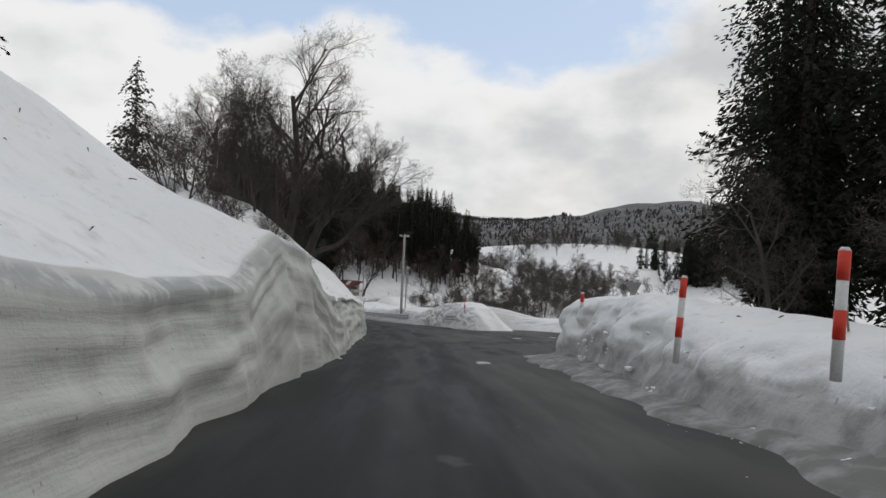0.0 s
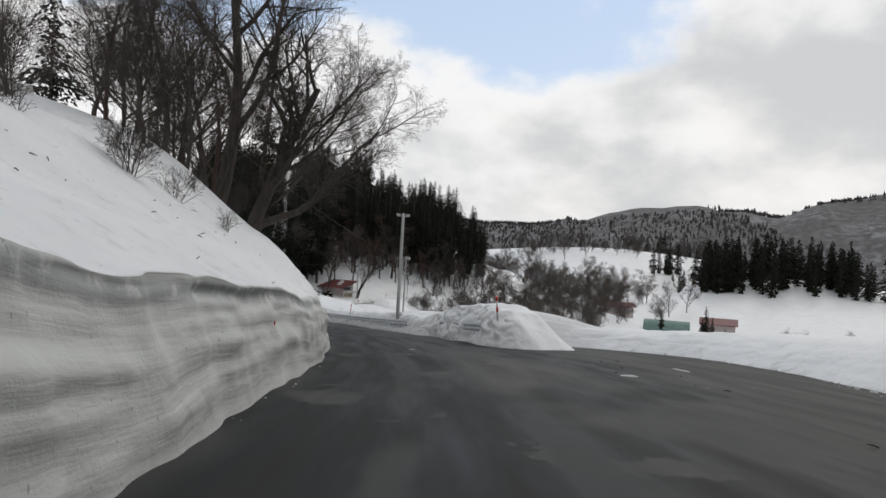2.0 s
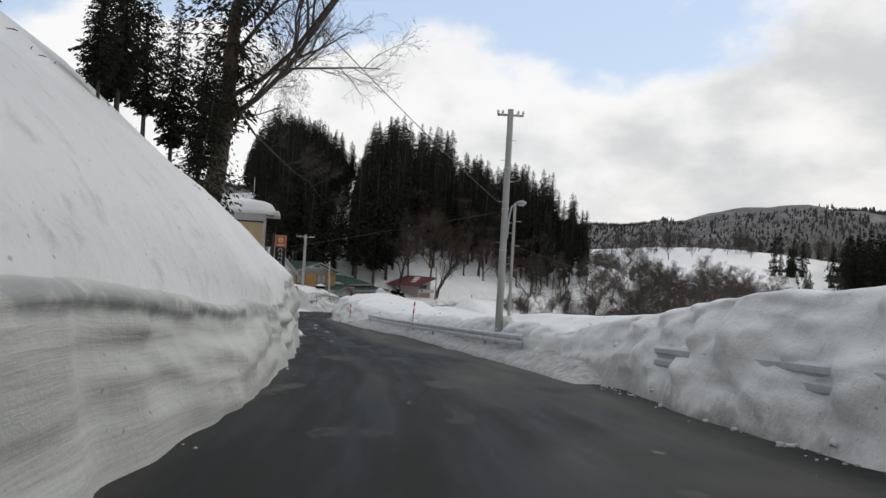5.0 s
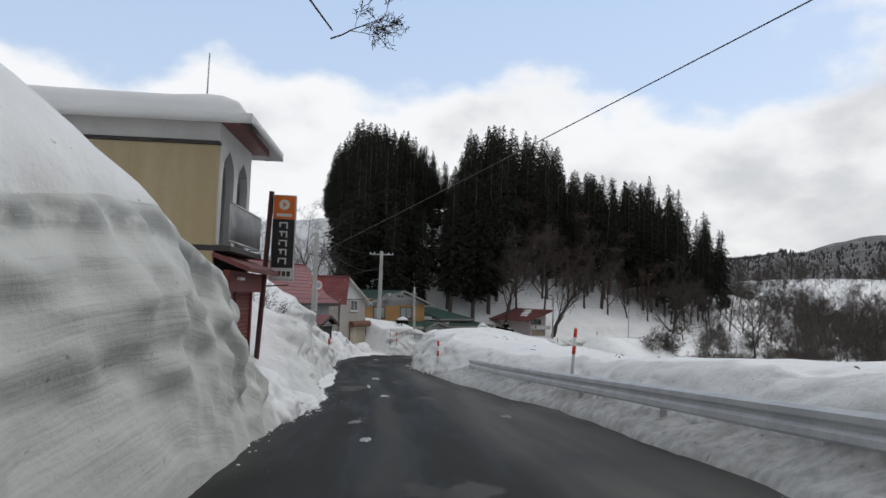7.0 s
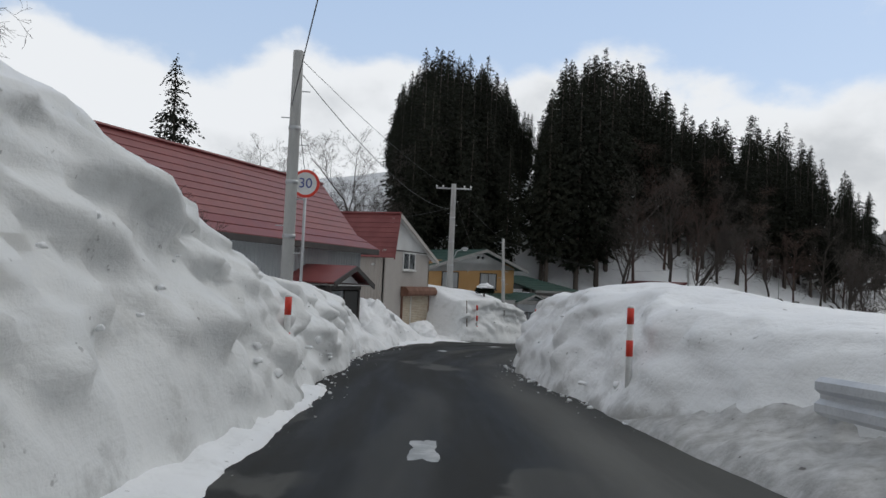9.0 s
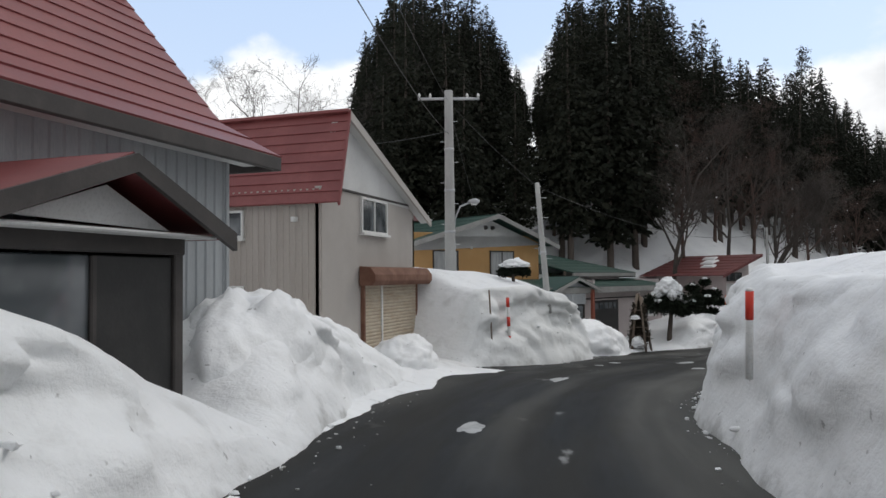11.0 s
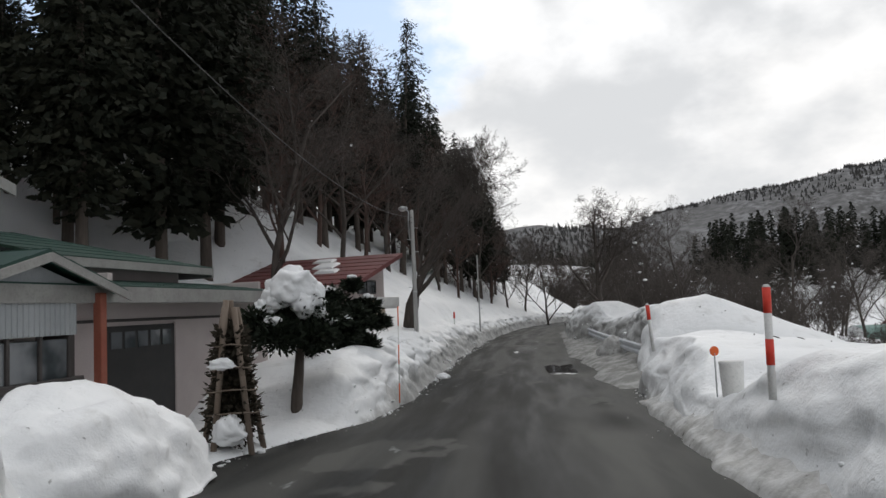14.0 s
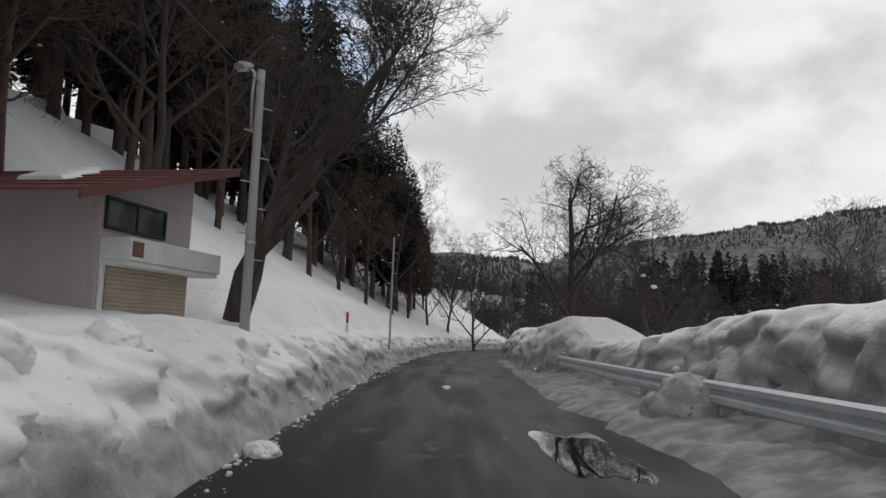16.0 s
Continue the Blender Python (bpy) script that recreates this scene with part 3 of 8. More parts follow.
RIGHT_SHOP = [
    (64, 4.4, 0.8, 1.1, 1.4, 1.3, -0.4), (70, 4.36, 0.5, 1.3, 1.5, 1.45, -0.2), (76, 4.2, 0.7, 1.1, 1.25, 1.2, -0.1), (84, 3.95, 0.9, 1.05, 1.15, 1.1, 0.0), (93, 3.55, 0.9, 1.1, 1.2, 1.0, 0.2), (95.5, 3.1, 1.1, 1.15, 1.25, 1.0, 0.2),
    (98, 2.4, 1.1, 1.4, 1.5, 1.1, 0.2), (102, 2.2, 1.1, 1.85, 2.0, 1.3, 0.2), (107, 2.2, 1.1, 1.9, 2.0, 1.2, 0.0), (112, 2.4, 1.0, 1.9, 2.2, 1.4, 0.0),
    (117, 2.5, 1.1, 2.3, 2.5, 1.8, 0.0), (122, 2.65, 1.1, 2.45, 2.7, 2.1, 0.0), (125, 2.7, 1.1, 2.4, 2.65, 2.1, 0.0), (127, 2.75, 1.1, 2.0, 2.25, 1.8, 0.0),
    (128.5, 2.8, 1.1, 1.75, 1.9, 1.5, 0.0), (130.5, 2.85, 1.0, 1.45, 1.55, 1.2, -0.3),
]
RIGHT_NORTH = [
    (133.4, 2.95, 0.8, 1.22, 1.3, 0.9, -0.5), (134.5, 3.0, 0.6, 0.95, 1.0, 1.0, -0.6), (135.1, 3.0, 0.4, 0.64, 0.68, 1.15, -0.8), (136.9, 3.05, 0.4, 0.52, 0.6, 1.15, -0.8), (137.5, 3.1, 0.6, 0.85, 0.95, 0.9, -1.0),
    (140, 3.2, 0.8, 1.12, 1.15, 0.7, -1.0), (142.5, 3.3, 0.6, 1.2, 1.22, 0.7, -1.0), (143.3, 3.55, 0.5, 0.45, 0.45, 0.4, -1.0), (144.7, 3.7, 0.4, 0.42, 0.5, 0.5, -1.0), (145.2, 3.75, 0.6, 1.15, 1.3, 0.7, -1.2),
    (146.3, 3.9, 0.75, 2.0, 2.15, 0.9, -1.3), (147.6, 4.3, 0.85, 1.95, 2.05, 0.9, -1.5), (154, 4.45, 0.9, 1.8, 1.9, 0.7, -1.5), (159, 4.5, 0.9, 1.45, 1.5, 0.6, -1.5),
    (164.5, 4.4, 0.9, 1.3, 1.4, 0.5, -1.5), (166.8, 3.4, 1.2, 2.15, 2.2, 0.8, -1.5), (173, 3.2, 1.2, 1.85, 1.9, 0.6, -1.5), (245, 3.0, 1.2, 1.6, 1.7, 0.6, -1.5),
]
LEFT = np.array(LEFT_SOUTH + LEFT_SHOP + LEFT_VILLAGE + LEFT_NORTH, float)
RIGHT = np.array(RIGHT_SOUTH + RIGHT_SHOP + RIGHT_NORTH, float)


def smooth_row(table, s):
    return [np.interp(s, table[:, 0], table[:, k]) for k in range(1, 7)]


def outer(s, l, beyond):
    """Height of the land above the road's level, from 14 m out."""
    left, right = smooth_row(LEFT, s)[5], smooth_row(RIGHT, s)[5]
    d = np.maximum(np.abs(l) - 14, 0)
    rise = np.interp(s, [-30, 60, 80, 95, 125, 140, 155, 245], [0.14, 0.14, 0.16, 0.16, 0.20, 0.42, 0.52, 0.52])
    flat = np.interp(s, [-30, 60, 85, 100, 130, 142, 245], [0, 0, 4, 14, 8, 0, 0])
    top = np.interp(s, [-30, 70, 100, 140, 245], [9, 10, 12, 26, 34])
    hl = left + top * (1 - np.exp(-rise * np.maximum(d - flat, 0) / top))
    hl = left + (hl - left) * (1 - np.clip((beyond - 222) / 40, 0, 1))
    return np.where(l < 0, hl, right), d


def land_z(x, y):
    shape = np.shape(x)
    s, l = road_coords(x, y)
    sc = np.clip(s, -30, 245)
    h, d = outer(sc, l, s)
    base = road_z(sc) + np.clip(l, -4.5, 4.5) * tilt_at(sc)
    near = np.abs(l) < 12.5
    z = base + h
    # the valley to the east lies at about one level, with a snowy rise beyond
    x1, y1 = np.ravel(x), np.ravel(y)
    floor = -9.0 - 8.0 * np.exp(-(((x1 - 80) / 60) ** 2 + ((y1 - 195) / 70) ** 2)) + 0.5 * vnoise(x1 * 0.02, y1 * 0.02, 0, 5) + 20.0 * np.exp(-(((x1 - 95) / 130) ** 2 + ((y1 - 470) / 75) ** 2)) + 4 * np.exp(-(((x1 - 60) / 150) ** 2 + ((y1 - 360) / 60) ** 2)) + 7.5 * np.exp(-(((x1 - 128) / 42) ** 2 + ((y1 - 290) / 32) ** 2))
    k = np.clip(d / 26.0, 0, 1)
    k = k * k * (3 - 2 * k)
    past = np.clip((s - 236) / 30, 0, 1)
    z = np.where(l > 0, z * (1 - k) + floor * k, z)
    z = z * (1 - past) + floor * past
    # the slope behind the houses falls away west of the cedar wood
    west = np.clip((-x1 - 42) / 50, 0, 1)
    z = z - np.where(l < -20, 11.0 * west * (2 - west) * np.clip((s - 128) / 14, 0, 1), 0)
    z = np.where(near, base - 1.2, z)
    z = z + np.where(np.abs(l) > 18, 0.35 * vnoise(x1 * 0.12, y1 * 0.12, 0, 9), 0)
    return z.reshape(shape)


# ---- ground, road and snow banks ----
def build_ground():
    xs = np.concatenate([np.linspace(-1600, -160, 30), np.linspace(-150, -70, 24)[:-1], np.arange(-70, 80, 1.6), np.linspace(80, 320, 50)[1:], np.linspace(330, 1700, 34)])
    ys = np.concatenate([np.linspace(-900, -60, 18), np.arange(-54, 250, 1.6), np.linspace(252, 620, 60), np.linspace(640, 2200, 34)])
    gx, gy = np.meshgrid(xs, ys)
    gz = land_z(gx, gy)
    n, m = gx.shape
    verts = np.stack([gx.ravel(), gy.ravel(), gz.ravel()], 1)
    idx = np.arange(n * m).reshape(n, m)
    faces = np.stack([idx[:-1, :-1], idx[:-1, 1:], idx[1:, 1:], idx[1:, :-1]], -1).reshape(-1, 4)
    tagged(link_mesh("ground", verts, faces, SNOW), "deep smooth snow lying over fields and slopes", "snowy ground", kind="structure")


build_ground()


def build_road():
    ss = np.arange(-29, 244, 0.75)
    ls = np.array([-7, -5, -3.5, -2.6, -1.9, -1.2, -0.4, 0.4, 1.2, 1.9, 2.6, 3.5, 5, 7, 9, 11.5, 13.5])
    gs, gl = np.meshgrid(ss, ls, indexing="ij")
    # wide only where the side road joins
    gl = np.where(gl > 3.5, 3.5 + (gl - 3.5) * np.interp(gs, [18, 21.5, 50, 54], [0.25, 1, 1, 0.25]), gl)
    x, y, z = place(gs, gl)
    wear = -0.018 * (np.exp(-(((gl - 1.0) / 0.35) ** 2)) + np.exp(-(((gl + 0.75) / 0.35) ** 2))) + 0.012 * vnoise(gs * 0.6, gl * 0.9, 0, 3)
    z = z + wear
    n, m = x.shape
    idx = np.arange(n * m).reshape(n, m)
    faces = np.stack([idx[:-1, :-1], idx[:-1, 1:], idx[1:, 1:], idx[1:, :-1]], -1).reshape(-1, 4)
    verts = np.stack([x.ravel(), y.ravel(), z.ravel()], 1)
    tagged(link_mesh("road", verts, faces, ASPHALT, uv=[("lane", np.stack([gl.ravel(), gs.ravel()], 1))]), "worn damp asphalt road with dry grey patches between snow banks", "road", kind="structure")


build_road()

PROFILE = np.concatenate([np.linspace(0, 1, 34), 1 + np.array([0.04, 0.09, 0.15, 0.22, 0.3, 0.4, 0.52, 0.66, 0.82, 1.0]), 2 + np.array([0.15, 0.32, 0.5, 0.7, 1.0]), 3 + np.array([0.2, 0.45, 0.7, 1.0])])


def bank(name, table, side, s0, s1, ds, label, lumpy, reach=(4.5, 9.0, 15.2)):
    ss = np.arange(s0, s1 + ds / 2, ds)
    e, run, lip, h4, h9, h14 = smooth_row(table, ss)
    e = e + 0.12 * fbm(ss * 0.5, 0, 0, 3, 21 + side)
    lip = lip * (1 + 0.05 * fbm(ss * 0.25, 1, 0, 2, 31 + side))
    v = PROFILE[None, :]
    a = np.clip(v, 0, 1)
    # face: steep, slightly hollow above a sloping foot, rounded at the lip
    rise = lip[:, None] * (0.30 * a**0.7 + 0.70 * np.sin(a * math.pi / 2) ** 1.3) - 0.12 * (1 - a) ** 6
    l = e[:, None] + run[:, None] * (a * 0.85 + 0.15 * a**3)
    h = rise
    l1 = e + run
    b = np.clip(v - 1, 0, 1)
    l4 = np.maximum(reach[0], l1 + 1.2)[:, None]
    steep = np.clip((h4 - lip - 1.2) / 1.2, 0, 1)[:, None]
    sm = (b * b * (3 - 2 * b) * 0.55 + b * 0.45) * (1 - steep) + b**0.65 * steep
    l = np.where(v > 1, l1[:, None] + (l4 - l1[:, None]) * b, l)
    h = np.where(v > 1, lip[:, None] + (h4 - lip)[:, None] * sm, h)
    c = np.clip(v - 2, 0, 1)
    l9 = np.maximum(reach[1], l4 + min(1.5, reach[1] - reach[0]))
    l = np.where(v > 2, l4 + (l9 - l4) * c, l)
    h = np.where(v > 2, h4[:, None] + (h9 - h4)[:, None] * (c * 0.7 + 0.3 * c * c * (3 - 2 * c)), h)
    d = np.clip(v - 3, 0, 1)
    l14 = np.maximum(reach[2], l9 + min(2.0, reach[2] - reach[1]))
    l = np.where(v > 3, l9 + (l14 - l9) * d, l)
    h = np.where(v > 3, h9[:, None] + (h14 - h9)[:, None] * np.sin(d * math.pi / 2), h)
    S = np.repeat(ss[:, None], len(PROFILE), 1)
    # relief: layers of old snowfalls, lumps left by the plough, hollows
    face = np.clip(np.sin(np.clip(v, 0, 1.25) / 1.25 * math.pi), 0, 1) * np.minimum(lip[:, None], 1.6) / 1.6
    lump = np.interp(ss, [q[0] for q in lumpy], [q[1] for q in lumpy])[:, None]
    deep = lip[:, None] - h + 0.10 * vnoise(S * 0.12, 0, 0, 7)
    layer = vnoise(S * 0.16 + 0.3 * vnoise(S * 0.5, deep * 1.5, 0, 17), deep * 3.6, 0.0, 11 + side)
    layer2 = vnoise(S * 0.4, deep * 8.0, 4.0, 13)
    chunk = fbm(S * 0.8, h * 1.1, l * 0.8, 3, 41 + side)
    rough = fbm(S * 2.4, h * 2.6, l * 2.4, 3, 51 + side)
    ridge = 0.45 - 2.0 * np.abs(fbm(S * 1.25 + h * 0.6, h * 1.7, l * 1.2, 2, 59))
    blob = fbm(S * 1.1, h * 1.7, l * 1.1, 2, 53)
    crumb = fbm(S * 4.6, h * 4.6, l * 4.6, 2, 57 + side) * np.clip(1.5 - 1.4 * v, 0.15, 1)
    l = l + face * ((1 - lump) * (0.11 * np.sign(layer) * np.abs(layer) ** 0.6 + 0.045 * layer2 + 0.07 * chunk + 0.02 * rough + (0.02 + 0.12 * np.clip(1 - 1.8 * v, 0, 1)) * blob) + lump * (0.16 * chunk + 0.13 * rough + 0.06 * crumb + 0.03 * layer + 0.16 * ridge))
    if side < 0:
        capped = np.interp(S, [122.5, 124, 129.5, 131], [0, 1, 1, 0])
        hn = np.minimum(v, 1) * 1.02 + 0.10 * fbm(S * 0.55, 3.0, 0, 3, 67) - 0.05 * (S - 126.5) / 3
        hollow = np.clip((0.70 - hn) / 0.07, 0, 1) * np.clip((hn - 0.30) / 0.22, 0, 1)
        hollow2 = np.clip((0.54 - hn) / 0.05, 0, 1) * np.clip((hn - 0.34) / 0.14, 0, 1)
        l = l + capped * (v < 1.1) * (0.20 * hollow * (0.75 + 0.5 * vnoise(S * 0.8, 1, 0, 5)) + 0.08 * hollow2 - 0.14 * np.clip((0.32 - hn) / 0.3, 0, 1))
    top = np.clip((v - 0.6) * 2, 0, 1)
    h = h + top * (0.04 + 0.09 * lump * np.clip(2.2 - v, 0, 1)) * chunk * np.minimum(lip[:, None], 1.0) + np.clip(v - 1, 0, 1) * 0.06 * fbm(S * 0.3, l * 0.3, 0, 2, 61)
    h = h + (v < 0.35) * lump * 0.06 * np.abs(rough) * np.clip(lip[:, None] * 2, 0, 1)
    h[:, 0] = -0.10
    x, y, z = place(S, side * l, h)
    # the far side of the strip dips under the land beyond it
    if reach[2] > 14:
        z[:, -1] = land_z(x[:, -1], y[:, -1]) + 0.03
    n, m = x.shape
    idx = np.arange(n * m).reshape(n, m)
    quads = np.stack([idx[:-1, :-1], idx[:-1, 1:], idx[1:, 1:], idx[1:, :-1]], -1)
    if side < 0:
        quads = quads[..., ::-1]
    # how far each place is layered and how far soiled
    low = np.interp(ss, [q[0] for q in lumpy], [q[2] for q in lumpy])[:, None]
    onface = np.clip((1.02 - v) / 0.05, 0, 1)
    aged = np.interp(S, [81, 90, 104, 112, 122, 124, 129, 131], [0.45, 0.5, 0.35, 0.05, 0.05, 0.45, 0.45, 0.05]) if side < 0 else 0.0
    layered = onface * np.clip(1.25 - lump * 1.4 * (S > 81 if side < 0 else 1), aged, 1) * (1.0 if side < 0 else np.interp(S, [20, 22.5, 44, 46, 92, 100], [0.5, 0.1, 0.1, 0.5, 0.7, 0.35]))
    soiled = np.clip((low + 0.25 - np.minimum(v, 1.3)) / 0.5, 0, 1) * (low > 0)
    kinds = np.stack([np.broadcast_to(layered, x.shape).ravel(), np.broadcast_to(soiled, x.shape).ravel()], 1)
    verts = np.stack([x.ravel(), y.ravel(), z.ravel()], 1)
    uv = [("layers", np.stack([S.ravel(), (lip[:, None] - h).ravel()], 1)), ("kinds", kinds)]
    return tagged(link_mesh(name, verts, quads.reshape(-1, 4), SNOW_BANK, uv=uv), label, "snow bank", kind="structure")


LUMP_LEFT = [(-30, 0.0, -1), (68, 0.0, -1), (75, 0.5, -1), (80, 0.9, 0.02), (88, 1.2, 0.05), (104, 1.15, 0.08), (122, 0.9, 0.05), (125, 0.72, 0.04), (133, 0.8, 0.05), (141, 1.0, 0.12), (144, 1.2, 0.34), (160, 0.9, 0.5), (245, 0.9, 0.4)]
LUMP_RIGHT = [(-30, 0.9, 0.55), (18, 0.8, 0.45), (22, 0.3, 0.05), (43, 0.4, 0.02), (45, 0.85, 0.02), (52, 0.85, 0.05), (62, 0.7, 0.3), (94, 0.7, 0.25), (100, 0.8, 0.06), (110, 0.5, 0.05), (134, 0.6, 0.05), (142, 0.9, 0.25), (146.5, 0.9, 0.3), (148, 0.9, 0.8), (164, 0.9, 0.75), (168, 0.9, 0.5), (245, 0.9, 0.4)]
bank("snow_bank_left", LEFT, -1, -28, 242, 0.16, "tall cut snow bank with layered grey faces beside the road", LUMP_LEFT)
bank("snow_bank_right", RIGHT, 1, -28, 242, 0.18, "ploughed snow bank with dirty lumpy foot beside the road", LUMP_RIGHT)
# the end of the bank at the junction, a rounded spur with the side road behind it
SPUR = np.array([(44.2, 5.0, 0.4, -0.15, -0.3, -0.4, -0.5), (44.7, 4.7, 0.6, 0.5, -0.1, -0.3, -0.4), (45.4, 4.4, 0.8, 1.1, 0.55, -0.1, -0.3), (46.4, 4.22, 0.8, 1.5, 1.3, 0.2, -0.3), (48.0, 4.2, 0.8, 1.72, 1.7, 0.5, -0.3), (50.4, 4.22, 0.8, 1.74, 1.75, 0.7, -0.2), (51.8, 4.7, 0.8, 1.3, 1.4, 0.7, -0.2)])
bank("snow_spur", SPUR, 1, 44.2, 51.8, 0.12, "rounded end of a ploughed snow bank at the junction", LUMP_RIGHT, (5.6, 6.8, 7.3))


def slush(name, side, s0, s1, near, far, h0, h1, material, label, wander=0.22):
    """A low uneven strip of slush between the asphalt and a bank."""
    ss, us = np.arange(s0, s1, 0.12), np.linspace(0, 1, 15)
    S, U = np.meshgrid(ss, us, indexing="ij")
    taper = np.clip(np.minimum((ss - s0) / 1.5, (s1 - ss) / 1.5), 0.02, 1)[:, None]
    near, far = (v if isinstance(v, float) else np.interp(S, *zip(*v)) for v in (near, far))
    edge = near + wander * fbm(S * 0.45, 0, 0, 4, 91)
    L = edge + (far - edge) * U
    H = (h0 + (h1 - h0) * U) * taper * (1 + 0.3 * fbm(S * 1.1, L * 1.4, 0, 4, 93)) * np.sin(np.clip(U * 6, 0, 1) * math.pi / 2) + 0.05 * taper * np.clip(U * 5, 0, 1) * np.abs(fbm(S * 3.1, L * 3.3, 0, 3, 97))
    H[:, 0] = -0.03
    x, y, z = place(S, side * L, H)
    idx = np.arange(x.size).reshape(x.shape)
    quads = np.stack([idx[:-1, :-1], idx[:-1, 1:], idx[1:, 1:], idx[1:, :-1]], -1)
    quads = quads[..., ::-1] if side < 0 else quads
    tagged(link_mesh(name, np.stack([x.ravel(), y.ravel(), z.ravel()], 1), quads.reshape(-1, 4), material), label, "slush", kind="structure")


slush("slush_south", 1, -6, 21.5, 3.05, 4.0, 0.03, 0.14, GRIT, "grey sandy slush along the foot of the bank")
slush("slush_north", 1, 143.2, 185, 2.85, 4.7, 0.05, 0.36, GRIT, "soiled slush piled before the guard rail")
slush("slush_shop", -1, 86.5, 101, 1.45, 2.2, 0.04, 0.14, SNOW_LUMP, "thin trodden snow left along the road edge")
slush("slush_bend", 1, 108, 141, 2.85, 3.25, 0.04, 0.30, SNOW_DIRTY, "crumbled grey snow along the outer edge of the bend")
slush("slush_rail", 1, 60, 98, ((60, 3.9), (69, 3.66), (83.6, 3.55), (91.4, 2.8), (98, 2.3)), ((60, 4.7), (69, 4.6), (84, 4.1), (95, 3.6), (98, 2.9)), 0.05, 0.42, SNOW_DIRTY, "thin ploughed snow beside the guard rail", 0.10)
slush("slush_house", -1, 111, 122.5, 2.0, 3.4, 0.02, 0.10, SNOW_LUMP, "trodden snow along the road before the houses")


def build_clods():
    """Broken lumps fallen from the banks and thrown by the plough."""
    rng = np.random.default_rng(17)
    bm = bmesh.new()
    bmesh.ops.create_icosphere(bm, subdivisions=2, radius=1.0)
    unit = np.sign(np.array([v.co[:] for v in bm.verts])) * np.abs(np.array([v.co[:] for v in bm.verts])) ** 0.75
    tris = np.array([[v.index for v in f.verts] for f in bm.faces])
    bm.free()
    for name, mat, label, count in (("snow_clods", SNOW_LUMP, "broken clods of snow along the foot of the banks", 2600), ("slush_crumbs", SNOW_DIRTY, "dirty crumbs of slush lying along the road edges", 2200)):
        verts, faces = [], []
        for k in range(count):
            side = -1 if rng.uniform() < 0.5 else 1
            table, lumps = (LEFT, LUMP_LEFT) if side < 0 else (RIGHT, LUMP_RIGHT)
            s = rng.uniform(2, 172)
            lump = float(np.interp(s, [q[0] for q in lumps], [q[1] for q in lumps]))
            if rng.uniform() > 0.25 + lump:
                continue
            if side < 0 and s < 80 and rng.uniform() < 0.8:
                continue
            e, run, lip = [float(v) for v in smooth_row(table, s)[:3]]
            if name == "snow_clods" and rng.uniform() < 0.3 * lump and lip > 0.5:
                f = rng.uniform(0.05, 0.6)
                l, h = e + run * f, lip * (0.30 * min(f, 1) ** 0.7 + 0.70 * math.sin(min(f, 1) * math.pi / 2) ** 1.3) - 0.03
                size = 0.025 + 0.05 * rng.uniform() ** 2.5
            else:
                out = abs(rng.normal()) * (0.16 if name == "snow_clods" else 0.32)
                l, h = e + 0.10 - out, 0.0
                size = (0.012 + 0.045 * rng.uniform() ** 3) * (1.0 if name == "snow_clods" else 0.5) * max(0.4, 1 - out)
            p = np.array([float(v) for v in place(s, side * l, h + size * 0.3)])
            shape = unit * size * rng.uniform(0.6, 1.3, 3) * np.array([1, 1, 0.7]) * (1 + 0.5 * fbm(unit[:, 0] * 1.3 + k, unit[:, 1] * 1.3, unit[:, 2] * 1.3, 2, 19)[:, None])
            b = len(verts) * len(unit)
            verts.append(shape + p)
            faces.append(tris + b)
        tagged(link_mesh(name, np.concatenate(verts), np.concatenate(faces), mat), label, "snow", kind="stuff")


build_clods()


